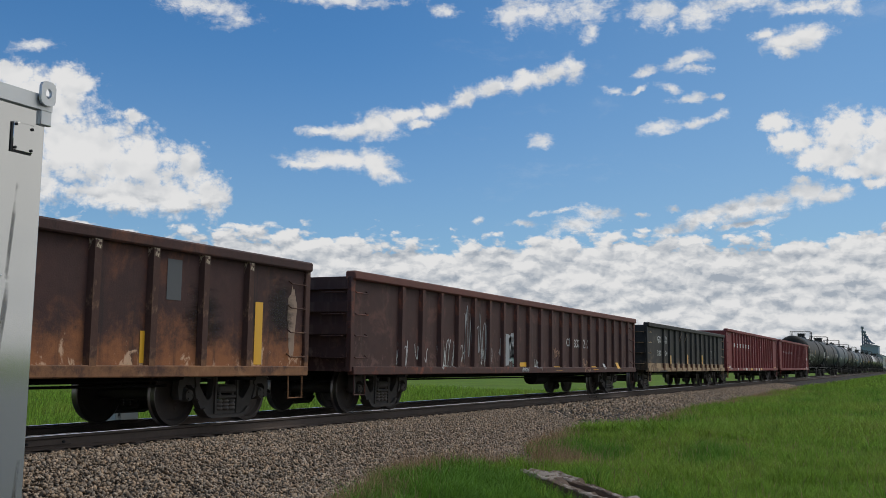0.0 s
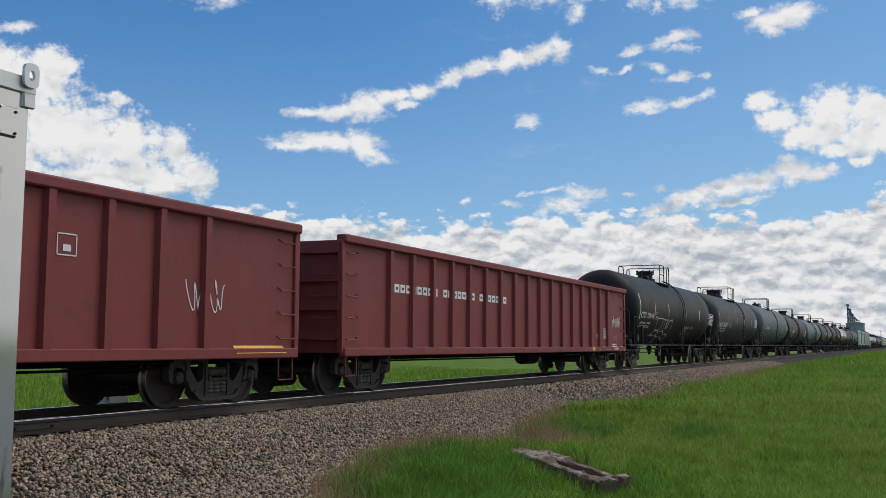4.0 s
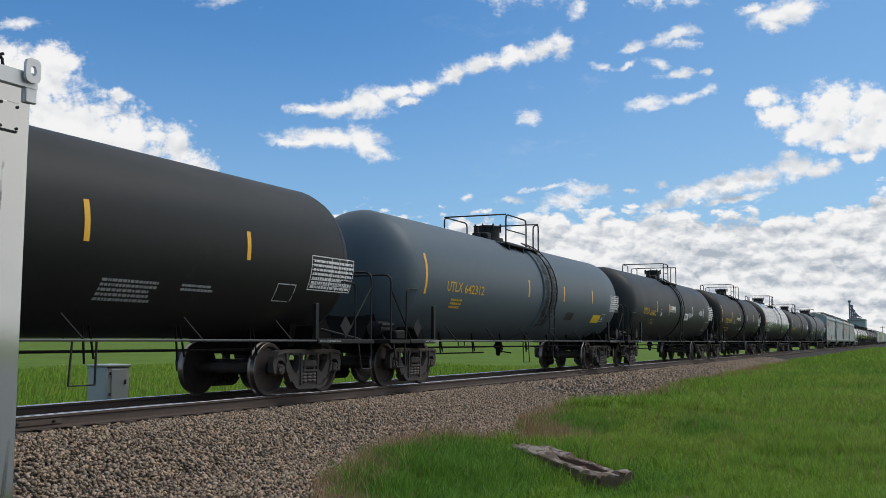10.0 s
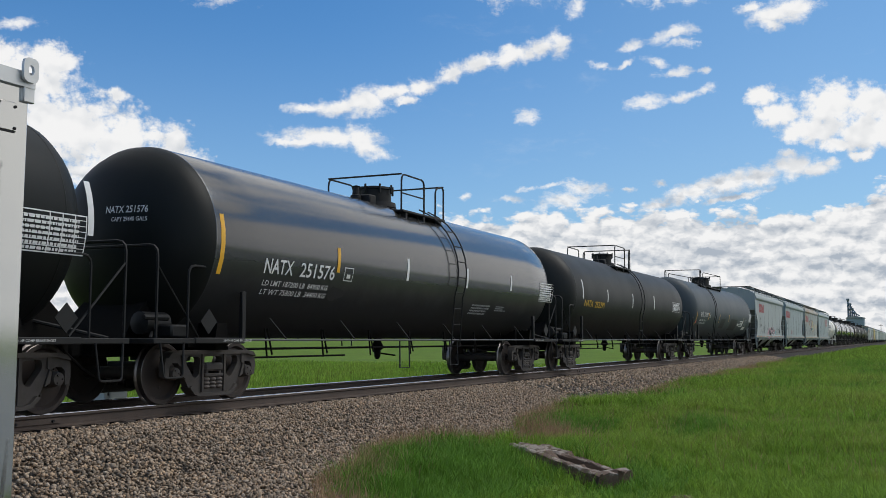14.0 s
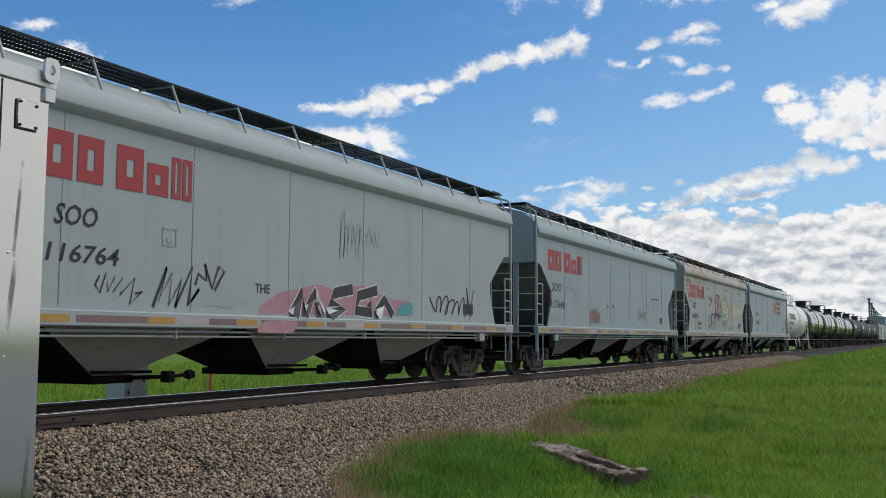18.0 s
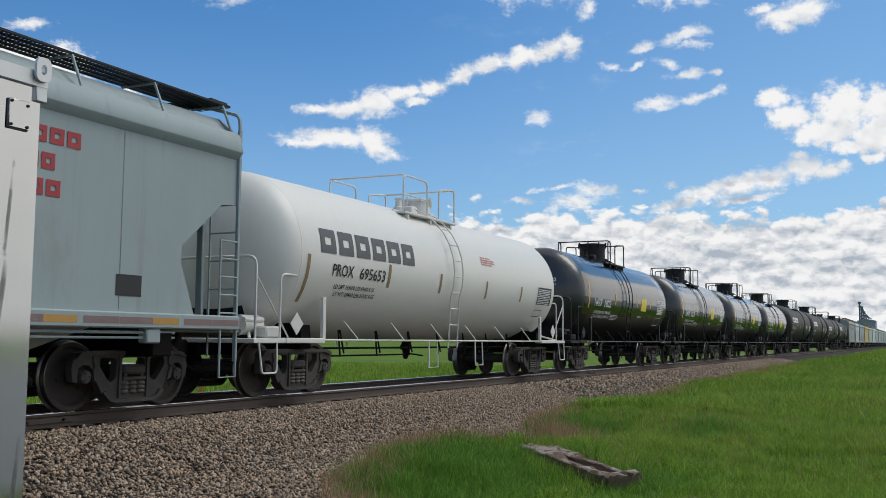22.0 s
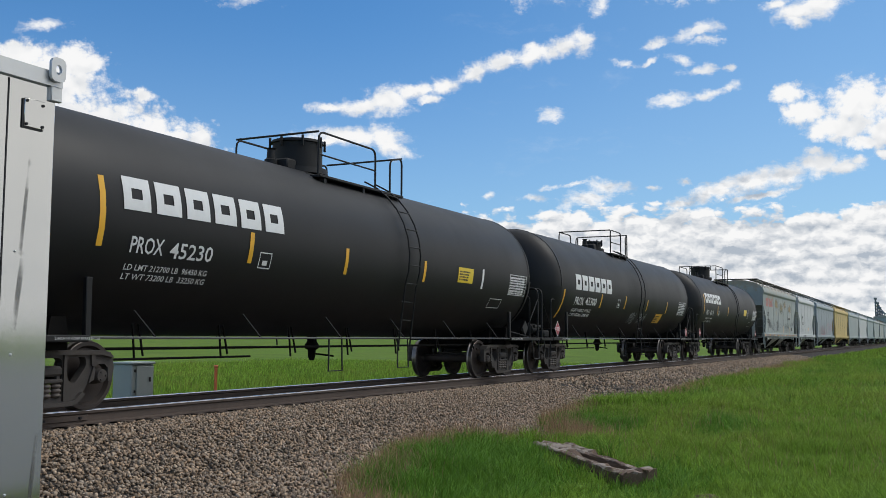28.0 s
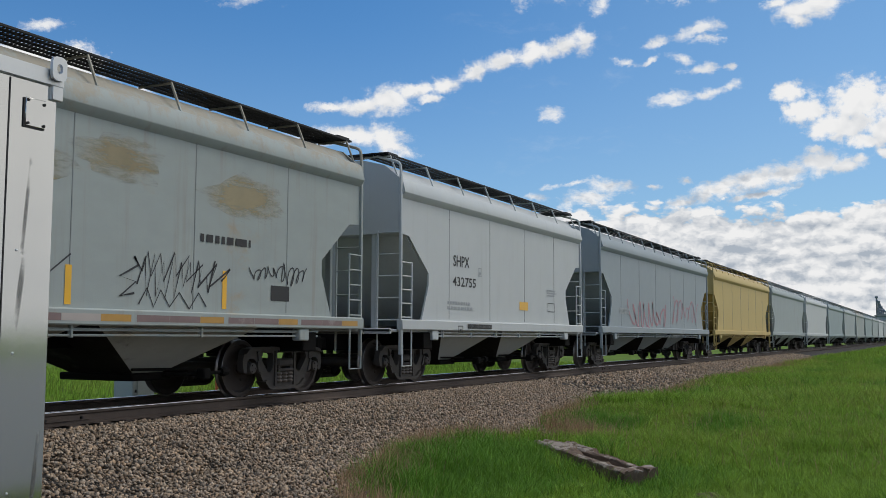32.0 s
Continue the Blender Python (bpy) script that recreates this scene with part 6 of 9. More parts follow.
def hopper(f, r, label, shell, ends=(1.25, 1.55), bays=3, eave=4.12, marks=None, sill_mat=None, bay_mat=None, board="black_iron", iron=None, crease=True, cut=(3.0, 2.22, 1.22), dark=None, full=True, belt=False, eave_mat=None):
    u, sp = (f + r) / 2, (r - f) / 2
    car = root("hopper_car", label, "hopper car", GROUP)
    TRAIN.append((car, u))
    x0, x1 = -sp - ends[0], sp + ends[1]
    hw = 1.56
    zt, zm, din = cut
    ir = iron or shell
    outline = [(x0 + din * 0.75, 1.30), (x1 - din * 0.75, 1.30), (x1 - din, zm - 0.2), (x1 - din, zm + 0.05), (x1 - 0.35, zt - 0.03), (x1, zt), (x1, eave - 0.28), (x0, eave - 0.28), (x0, zt), (x0 + 0.35, zt - 0.03), (x0 + din, zm + 0.05), (x0 + din, zm - 0.2)]
    for s in (-1, 1):
        part("side_sheet", Mesh().prism(outline, min(s * hw, s * (hw - 0.04)), max(s * hw, s * (hw - 0.04))), shell, car)
        ev = [(s * (hw + 0.001), eave - 0.42), (s * (hw + 0.10), eave - 0.32), (s * (hw + 0.105), eave - 0.30), (s * (hw + 0.035), eave - 0.04), (s * (hw - 0.01), eave - 0.005), (s * (hw - 0.14), eave + 0.03), (s * (hw - 0.10), eave - 0.28), (s * (hw + 0.001), eave - 0.279)]
        part("eave", Mesh().run(ev if s > 0 else ev[::-1], x0, x1), eave_mat or shell, car)
        if full:
            n = max(3, int((x1 - x0) / 2.15))
            for k in range(1, n):
                x = x0 + (x1 - x0) * k / n
                part("side_seam", Mesh().box(x - 0.008, x + 0.008, min(s * hw, s * (hw + 0.006)), max(s * hw, s * (hw + 0.006)), 1.35, eave - 0.42, 0.002), M["panel_seam"], car)
        part("side_sill", Mesh().box(x0 - 0.05, x1 + 0.05, s * (hw + 0.02) - 0.07, s * (hw + 0.02) + 0.07, 1.10, 1.31, 0.02), sill_mat or shell, car)
    part("roof", Mesh().run([(-hw + 0.1, eave - 0.05), (hw - 0.1, eave - 0.05), (hw - 0.14, eave), (1.2, eave + 0.24), (0.66, eave + 0.38), (-0.66, eave + 0.38), (-1.2, eave + 0.24), (-hw + 0.14, eave)], x0 + 0.02, x1 - 0.02), shell, car)
    for s, x, t in ((-1, x0, -sp), (1, x1, sp)):
        part("end_wall", Mesh().run([(-hw + 0.03, zt), (hw - 0.03, zt), (hw - 0.03, eave - 0.01), (1.2, eave + 0.25), (0.66, eave + 0.39), (-0.66, eave + 0.39), (-1.2, eave + 0.25), (-hw + 0.03, eave - 0.01)], min(x + s * 0.012, x - s * 0.05), max(x + s * 0.012, x - s * 0.05)), shell, car)
        run_in = (din - 0.2) / (zt - zm)
        line = ((0.02, zt), (0.3, zt - 0.02), (0.3 + run_in * (zt - 1.2), 1.2))
        sheet = [(x - s * (d + thick), y, z) for thick in (0, 0.05) for d, z in line for y in (-hw + 0.05, hw - 0.05)]
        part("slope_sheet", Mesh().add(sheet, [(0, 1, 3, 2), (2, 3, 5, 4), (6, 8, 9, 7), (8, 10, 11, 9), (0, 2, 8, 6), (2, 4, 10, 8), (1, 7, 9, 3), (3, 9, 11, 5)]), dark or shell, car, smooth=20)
        for y in (-0.95, 0.0, 0.95):
            part("end_post", Mesh().box(min(x - s * 0.1, x - s * 0.02), max(x - s * 0.1, x - s * 0.02), y - 0.06, y + 0.06, 1.1, zt + 0.02, 0.012), shell, car)
        xp0, xp1 = x - s * 1.5, x + s * 0.28
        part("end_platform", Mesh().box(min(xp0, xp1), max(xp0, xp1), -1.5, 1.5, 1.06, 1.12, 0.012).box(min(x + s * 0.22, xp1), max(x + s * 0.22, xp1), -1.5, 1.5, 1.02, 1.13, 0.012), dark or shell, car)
        part("sill_end", Mesh().box(min(t - s * 1.4, x + s * 0.35), max(t - s * 1.4, x + s * 0.35), -0.3, 0.3, 0.70, 1.06, 0.02), M["under"], car)
        # tall end ladder, side ladder
        xl = x + s * 0.02
        ld = Mesh()
        ld.box(xl - 0.028, xl + 0.028, -hw - 0.05, -hw + 0.01, 0.62, eave + 0.05, 0.01)
        ld.tube(rounded([(xl, -hw - 0.02, eave), (xl, -hw + 0.0, eave + 0.28), (xl, -0.95, eave + 0.46)], 0.1), 0.028)
        for k in range(5):
            z = 1.3 + 0.43 * k
            ld.tube([(xl, -hw - 0.03, z), (xl, -hw + 0.5, z)], 0.015)
        ld.tube([(xl, -hw + 0.5, 0.7), (xl, -hw + 0.5, 3.06)], 0.02)
        part("end_ladder", ld, ir, car)
        sl = Mesh()
        xs2 = xl - s * 0.42
        sl.tube([(xs2, -hw - 0.04, 1.2), (xs2, -hw - 0.04, 2.45)], 0.02)
        for k in range(5):
            z = 1.35 + 0.27 * k
            sl.tube([(xs2, -hw - 0.04, z), (xl, -hw - 0.04, z)], 0.014)
        part("side_ladder", sl, ir, car)
        part("stirrup_step", Mesh().tube([(xl - s * 0.02, -hw - 0.05, 1.1), (xl - s * 0.02, -hw - 0.05, 0.40), (xl - s * 0.40, -hw - 0.05, 0.40), (xl - s * 0.40, -hw - 0.05, 1.1)], 0.018), ir, car)
        part("jacking_pad", Mesh().box(min(t - s * 0.1, t - s * 0.38), max(t - s * 0.1, t - s * 0.38), -hw - 0.06, -hw + 0.1, 0.90, 1.10, 0.02), sill_mat or shell, car)
        truck(car, t, u)
        part("bolster", Mesh().box(t - 0.2, t + 0.2, -hw, hw, 0.72, 1.06, 0.02), M["under"], car)
    if belt:
        # reflective belt along the side sill
        n = int((x1 - x0) / 0.62)
        yb = -(hw + 0.093)
        for k in range(n):
            xk, wk = x0 + 0.1 + 0.62 * k, 0.615 if k % 3 else 0.52
            tone = M["belt_amber"] if k % 3 == 0 else M["stripe_red"] if k % 7 else M["stripe_pink"]
            part("reflector", Mesh().add([(xk, yb, 1.155), (xk + wk, yb, 1.155), (xk + wk, yb, 1.245), (xk, yb, 1.245)], [(0, 1, 2, 3)]), tone, car, smooth=0)
    # running boards on brackets
    for s in (-1, 1):
        bd = Mesh()
        yb0, yb1 = s * 0.72, s * 1.30
        y0, y1 = min(yb0, yb1), max(yb0, yb1)
        for k in range(5):
            y = y0 + (y1 - y0) * k / 4
            bd.box(x0 - 0.1, x1 + 0.1, y - 0.018, y + 0.018, eave + 0.44, eave + 0.475, 0.005)
        nb = int((x1 - x0) / (0.06 if full else 0.2))
        for k in range(nb + 1):
            x = x0 - 0.1 + (x1 - x0 + 0.2) * k / nb
            bd.add([(x - 0.02, y0, eave + 0.445), (x + 0.02, y0, eave + 0.445), (x + 0.02, y1, eave + 0.445), (x - 0.02, y1, eave + 0.445), (x - 0.02, y0, eave + 0.47), (x + 0.02, y0, eave + 0.47), (x + 0.02, y1, eave + 0.47), (x - 0.02, y1, eave + 0.47)],
                   [(3, 2, 1, 0), (4, 5, 6, 7), (0, 1, 5, 4), (2, 3, 7, 6)])
        part("running_board", bd, M[board], car, "dark steel grating walkway", smooth=0)
        hatch = Mesh()
        hatch.box(x0 + 0.6, x1 - 0.6, -0.35, 0.35, eave + 0.34, eave + 0.50, 0.05) if s > 0 else hatch.box(x0 + 0.5, x1 - 0.5, -0.45, 0.45, eave + 0.30, eave + 0.40, 0.03)
        part("hatch_coaming", hatch, shell, car)
        n = max(5, int((x1 - x0) / 1.45))
        for k in range(n + 1):
            x = x0 + 0.05 + (x1 - x0 - 0.1) * k / n
            part("bracket", Mesh().tube([(x, s * (hw - 0.08), eave - 0.02), (x - 0.03, s * 1.30, eave + 0.45)], 0.02, 4).tube([(x - 0.03, s * 1.30, eave + 0.43), (x - 0.03, s * 0.7, eave + 0.43)], 0.02, 4), ir, car)
    for x in (x0 - 0.05, x1 - 0.35):
        part("cross_board", Mesh().box(x, x + 0.4, -1.3, 1.3, eave + 0.47, eave + 0.51, 0.01), M[board], car)
    # discharge bays
    bm_ = bay_mat or shell
    span = (2 * sp - 1.9) / bays
    for k in range(bays):
        c = -sp + 0.95 + span * (k + 0.5)
        a, b = span * 0.49, 0.30
        vs = [(c - a, -1.40, 1.16), (c + a, -1.40, 1.16), (c + a, 1.40, 1.16), (c - a, 1.40, 1.16), (c - b, -0.62, 0.44), (c + b, -0.62, 0.44), (c + b, 0.62, 0.44), (c - b, 0.62, 0.44)]
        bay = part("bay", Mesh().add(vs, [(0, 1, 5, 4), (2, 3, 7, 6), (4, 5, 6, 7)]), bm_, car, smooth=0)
        part("bay_slope", Mesh().add([vs[3], vs[0], vs[4], vs[7]], [(0, 1, 2, 3)]), SHADE_SOOT, bay, "slope sheet painted dark for shade and soot", smooth=0)
        part("bay_slope", Mesh().add([vs[1], vs[2], vs[6], vs[5]], [(0, 1, 2, 3)]), SHADE_SOOT, bay, "slope sheet painted dark for shade and soot", smooth=0)
        g = Mesh().box(c - b - 0.1, c + b + 0.1, -0.72, 0.72, 0.33, 0.44, 0.02).tube([(c + b - 0.1, -0.70, 0.40), (c + b + 0.2, -1.22, 0.42)], 0.03)
        g.box(c + b + 0.12, c + b + 0.28, -1.32, -1.16, 0.34, 0.50, 0.02).tube([(c + b + 0.2, -1.24, 0.42), (c + b + 0.62, -1.26, 0.44)], 0.028)
        g.lathe([(c + b + 0.56, 0.06), (c + b + 0.62, 0.075), (c + b + 0.70, 0.06)], "x", 8, (0, -1.26, 0.44)).tube([(c - b - 0.2, -0.8, 0.5), (c + b + 0.3, -0.85, 0.48)], 0.022)
        part("outlet_gate", g, M["under"], car)
    part("centre_sill", Mesh().box(x0, x1, -0.28, 0.28, 0.80, 1.12, 0.02), M["under"], car)
    for z, rr in ((1.055, 0.022), (0.985, 0.017)):
        part("air_pipe", Mesh().tube([(x0 + 1.3, -hw + 0.02, z), (x1 - 1.3, -hw + 0.02, z - 0.01)], rr), shell, car)
    for k in range(6 if full else 0):
        x = x0 + 1.9 + (x1 - x0 - 3.8) * k / 5
        part("pipe_clamp", Mesh().box(x - 0.02, x + 0.02, -hw - 0.012, -hw + 0.05, 0.95, 1.11, 0.006), shell, car)
    couplers(car, sp + (ends[0] + ends[1]) / 2 + 0.45)
    sk = Skin(car, hw + 0.001, sill=1.31)
    if marks:
        marks(sk, x0, x1)
    return car


# ---- what is painted on the cars ----
RAIL_WORD = ((1.25, 1), (1.1, 1), (0.35, 1), (1.25, 1), (1.05, 0.74), (0.5, 1), (0.5, 1))


def marks_0(k, a, b):
    k.quad("reflector", 4.10, 0.93, 0.16, 0.43, M["amber"])
    k.quad("reflector", 6.63, 0.92, 0.20, 0.98, M["amber"])
    k.quad("data_plate", 4.58, 1.81, 0.30, 0.57, M["rail_grey"])
    # scorched panels
    k.quad("scorch", 4.92, 1.05, 0.95, 1.05, M["soot_stain"], label="scorched patch")
    k.quad("scorch", 6.95, 1.20, 0.75, 1.15, M["soot_stain"], label="scorched patch")
    k.blob(7.50, 0.95, 0.30, 1.40, M["pale_rust"], 15, off=0.005, label="pale flaked paint by the end ladder")


def marks_1(k, a, b):
    k.text("CP", 2.24, 1.51, 0.41, 0.24, M["worn_white_ink"])
    k.text("337", 2.96, 1.49, 0.60, 0.24, M["worn_white_ink"])
    k.text("212", 3.85, 1.49, 0.61, 0.26, M["worn_white_ink"])
    k.quad("reflector", -1.52, 0.91, 0.48, 0.11, M["amber"])
    k.quad("reflector", 1.12, 0.81, 0.50, 0.11, M["amber"])
    k.quad("reflector", 4.65, 0.83, 0.53, 0.10, M["amber"])
    k.quad("reflector", 7.40, 0.86, 0.32, 0.20, M["amber"])
    k.quad("tag", 5.89, 0.85, 0.24, 0.17, M["worn_white_ink"])
    k.scrawl(-1.57, 0.76, 0.51, 0.13, M["worn_white_ink"], 3, 0.025, 7)
    k.scrawl(-0.45, 0.79, 0.42, 0.38, M["worn_white_ink"], 4, 0.025, 6)
    k.scrawl(1.12, 1.12, 0.63, 0.31, M["peach_chalk"], 6, 0.020, 6)
    k.blob(-2.34, 0.95, 0.64, 0.89, M["grey_ink"], 4, off=0.004)
    k.blob(-2.34, 0.87, 0.56, 0.29, M["spray_teal_pale"], 7, off=0.005)
    k.scrawl(-2.20, 1.08, 0.41, 0.63, M["worn_white_ink"], 8, 0.030, 5)
    k.scrawl(3.77, 0.73, 0.64, 0.43, M["peach_chalk"], 2, 0.020, 6)
    k.scrawl(-8.32, 0.82, 0.53, 0.61, M["worn_white_ink"], 3, 0.025, 4)
    k.scrawl(-7.47, 0.82, 0.57, 0.64, M["worn_white_ink"], 4, 0.025, 4)
    k.scrawl(-6.40, 0.82, 0.63, 0.67, M["worn_white_ink"], 5, 0.025, 4)
    k.scrawl(-5.69, 0.82, 0.67, 0.69, M["worn_white_ink"], 6, 0.025, 4)
    k.scrawl(-4.12, 0.81, 0.76, 0.73, M["worn_white_ink"], 7, 0.025, 4)
    k.blob(-3.07, 0.88, 1.37, 0.97, M["grey_ink"], 3, off=0.004)
    k.scrawl(-5.08, 0.88, 1.58, 1.41, M["grey_ink"], 6, 0.030, 8)


def marks_2(k, a, b):
    k.text("GO", -6.25, 1.87, 0.59, 0.29, M["worn_white_ink"])
    k.text("NX", -5.16, 1.87, 0.57, 0.29, M["worn_white_ink"])
    k.text("320", -6.28, 1.37, 0.65, 0.21, M["worn_white_ink"])
    k.text("454", -5.30, 1.37, 0.74, 0.21, M["worn_white_ink"])
    k.quad("reflector", -4.41, 0.92, 0.19, 0.48, M["amber"], off=0.095)
    k.quad("reflector", -1.13, 0.99, 0.20, 0.48, M["amber"], off=0.095)
    k.quad("reflector", 2.07, 0.99, 0.21, 0.49, M["amber"], off=0.095)
    k.frame_mark(4.43, 1.37, 0.59, 0.36, M["worn_white_ink"])
    k.bars(-6.19, 0.73, 1.75, 0.22, 2, M["black_ink"], 4)
    k.frame_mark(-6.73, 0.79, 0.24, 0.16, M["black_ink"])
    # torn rib flanges
    for x in (-2.28, -1.21):
        part("torn_strip", Mesh().box(-0.02, 0.02, -0.02, 0.0, -0.42, 0.0, 0.006), CHARCOAL, k.car, "bent strip of torn flange", m=pose(x, -1.60, 2.38, 14, 22, 8))


def marks_3(k, a, b):
    k.blocks(-8.19, 2.05, 6.02, 0.22, 24, M["white_ink"], skip=(8, 16,))
    k.text("355", 2.71, 2.06, 0.61, 0.25, M["white_ink"])
    k.text("103", 3.65, 2.05, 0.62, 0.26, M["white_ink"])
    k.text("CP", 1.92, 2.07, 0.48, 0.23, M["white_ink"])
    k.quad("reflector", -10.20, 0.79, 0.93, 0.13, M["amber"])
    k.quad("reflector", -6.23, 0.77, 0.49, 0.14, M["amber"])
    k.quad("reflector", -2.34, 0.76, 0.54, 0.13, M["amber"])
    k.quad("reflector", 1.68, 0.76, 0.56, 0.13, M["amber"])
    k.quad("reflector", 8.40, 0.82, 1.34, 0.12, M["amber"])
    k.quad("tag", -8.05, 0.79, 0.14, 0.11, M["white_ink"])
    k.quad("tag", -7.75, 0.79, 0.14, 0.11, M["white_ink"])
    k.quad("tag", -6.97, 0.78, 0.16, 0.11, M["white_ink"])
    k.quad("tag", -5.14, 0.77, 0.19, 0.12, M["white_ink"])
    k.quad("tag", -4.28, 0.76, 0.21, 0.13, M["white_ink"])
    k.quad("tag", -3.97, 0.76, 0.22, 0.13, M["white_ink"])
    k.quad("tag", -3.20, 0.76, 0.24, 0.14, M["white_ink"])
    k.quad("tag", -0.26, 0.73, 0.31, 0.16, M["white_ink"])
    k.quad("tag", 0.90, 0.73, 0.34, 0.16, M["white_ink"])
    k.bars(-9.52, 0.83, 0.98, 0.21, 3, M["white_ink"], 3)
    k.scrawl(7.31, 1.30, 0.84, 0.72, M["white_ink"], 3, 0.020, 5)
    k.frame_mark(4.83, 2.05, 0.33, 0.28, M["white_ink"])


def marks_4(k, a, b):
    k.blocks(-8.09, 2.02, 6.28, 0.17, 24, M["white_ink"], skip=(8, 16,))
    k.scrawl(8.39, 1.46, 1.01, 0.54, M["white_ink"], 7, 0.030, 9)
    k.frame_mark(7.26, 1.18, 0.67, 0.35, M["white_ink"])
    k.bars(7.31, 1.22, 0.57, 0.27, 4, M["white_ink"], 3)
    k.quad("reflector", 5.68, 0.78, 0.29, 0.11, M["amber"])
    k.bars(6.46, 1.20, 0.30, 0.14, 2, M["white_ink"], 2)
    k.bars(8.35, 0.80, 0.85, 0.23, 3, M["white_ink"], 3)
    k.scrawl(8.44, 1.02, 0.56, 0.36, M["pink_letter"], 4, 0.020, 6)
    k.quad("tag", 6.52, 0.80, 0.14, 0.11, M["white_ink"])
    k.quad("tag", 7.30, 0.79, 0.16, 0.12, M["white_ink"])
    k.quad("tag", 7.61, 0.79, 0.16, 0.12, M["white_ink"])
    k.quad("tag", 9.61, 0.77, 0.21, 0.14, M["white_ink"])


def marks_5(k, a, b):
    k.text("729118", -6.10, 2.04, 1.10, 0.22, M["white_ink"])
    k.text("CTCX", -7.19, 2.04, 0.88, 0.24, M["white_ink"])
    k.text("LD LMT 208400 LB  94500 KG", -7.10, 1.81, 1.77, 0.09, M["white_ink"])
    k.text("LT WT 77600 LB  35200 KG", -7.05, 1.67, 1.75, 0.09, M["white_ink"])
    k.strips([(-7.40, 1.99, 0.99)], M["pale_amber"])
    k.strips([(-4.91, 2.19, 0.52), (-2.27, 2.20, 0.53)], M["amber"])
    k.strips([(1.44, 2.20, 0.51)], M["pale_amber"])
    k.strips([(4.83, 2.21, 0.48)], M["white_ink"])
    k.frame_mark(-4.62, 2.03, 0.31, 0.28, M["white_ink"])
    k.stroke([(-4.17, 2.09), (-3.16, 2.10), (-3.08, 1.61), (-4.02, 1.60), (-4.17, 2.09)], 0.035, M["white_ink"])
    k.stroke([(-3.13, 2.04), (-2.70, 2.07), (-2.56, 1.62), (-2.24, 1.56)], 0.030, M["white_ink"])
    k.stroke([(-2.69, 2.05), (-2.33, 2.05), (-2.20, 1.57)], 0.030, M["white_ink"])
    k.stroke([(-1.76, 1.32), (-1.83, 1.52), (-1.78, 1.84), (-1.91, 1.99), (-2.16, 2.07), (-2.25, 1.94), (-2.04, 1.64)], 0.030, M["white_ink"])
    k.stroke([(-1.89, 2.00), (-1.29, 2.08), (-0.96, 1.46), (-1.61, 1.44)], 0.030, M["white_ink"])
    k.stroke([(-2.95, 1.48), (-2.95, 1.42), (-3.10, 1.38), (-3.35, 1.35), (-3.65, 1.36), (-3.90, 1.40), (-4.04, 1.45), (-4.04, 1.50), (-3.89, 1.55), (-3.65, 1.58), (-3.36, 1.57), (-3.10, 1.54), (-2.95, 1.48)], 0.028, M["white_ink"])
    k.stroke([(-1.89, 1.45), (-1.86, 1.38), (-1.97, 1.33), (-2.20, 1.31), (-2.50, 1.32), (-2.77, 1.36), (-2.94, 1.42), (-2.96, 1.49), (-2.84, 1.54), (-2.60, 1.57), (-2.32, 1.56), (-2.06, 1.52), (-1.89, 1.45)], 0.028, M["white_ink"])
    k.stroke([(-0.82, 1.35), (-0.76, 1.29), (-0.84, 1.24), (-1.04, 1.22), (-1.32, 1.23), (-1.60, 1.27), (-1.78, 1.33), (-1.82, 1.38), (-1.72, 1.43), (-1.51, 1.45), (-1.25, 1.44), (-1.00, 1.40), (-0.82, 1.35)], 0.028, M["white_ink"])
    k.stroke([(-1.88, 1.85), (-1.85, 1.80), (-1.87, 1.76), (-1.92, 1.75), (-1.99, 1.76), (-2.07, 1.79), (-2.12, 1.84), (-2.14, 1.89), (-2.12, 1.92), (-2.07, 1.94), (-2.00, 1.93), (-1.93, 1.90), (-1.88, 1.85)], 0.028, M["white_ink"])
    k.stroke([(-2.84, 1.34), (-2.14, 1.13), (-1.47, 1.02)], 0.025, M["white_ink"])
    k.scrawl(-4.19, 1.30, 0.29, 0.16, M["white_ink"], 3, 0.020, 4)
    k.bars(1.59, 1.44, 1.38, 0.43, 6, M["grey_ink"], 2)
    k.bars(3.31, 1.75, 0.74, 0.12, 2, M["grey_ink"], 3)
    k.frame_mark(7.50, 2.01, 1.31, 0.58, M["white_ink"])
    k.bars(7.58, 2.05, 1.07, 0.49, 7, M["white_ink"], 5)


def marks_6(k, a, b):
    k.text("NATX", -7.26, 2.01, 0.79, 0.26, M["white_ink"])
    k.text("252290", -6.18, 2.01, 1.28, 0.26, M["white_ink"])
    k.text("LD LMT 205500 LB  93100 KG", -7.01, 1.87, 1.92, 0.08, M["white_ink"])
    k.text("LT WT 80500 LB  36600 KG", -7.00, 1.74, 1.92, 0.08, M["white_ink"])
    k.strips([(-7.55, 1.94, 0.91), (-4.45, 2.14, 0.46)], M["amber"])
    k.strips([(-1.29, 2.17, 0.43), (1.73, 2.13, 0.45), (4.78, 2.20, 0.43)], M["pale_amber"])
    k.frame_mark(-3.81, 2.01, 0.33, 0.26, M["white_ink"])
    k.frame_mark(6.42, 2.17, 1.15, 0.51, M["white_ink"])
    k.bars(6.48, 2.20, 0.99, 0.44, 7, M["white_ink"], 6)
    k.bars(-1.22, 2.99, 0.48, 0.12, 2, M["grey_ink"], 2)
    k.bars(1.76, 1.63, 0.83, 0.11, 3, M["grey_ink"], 4)
    k.bars(3.69, 1.42, 0.73, 0.15, 3, M["grey_ink"], 5)


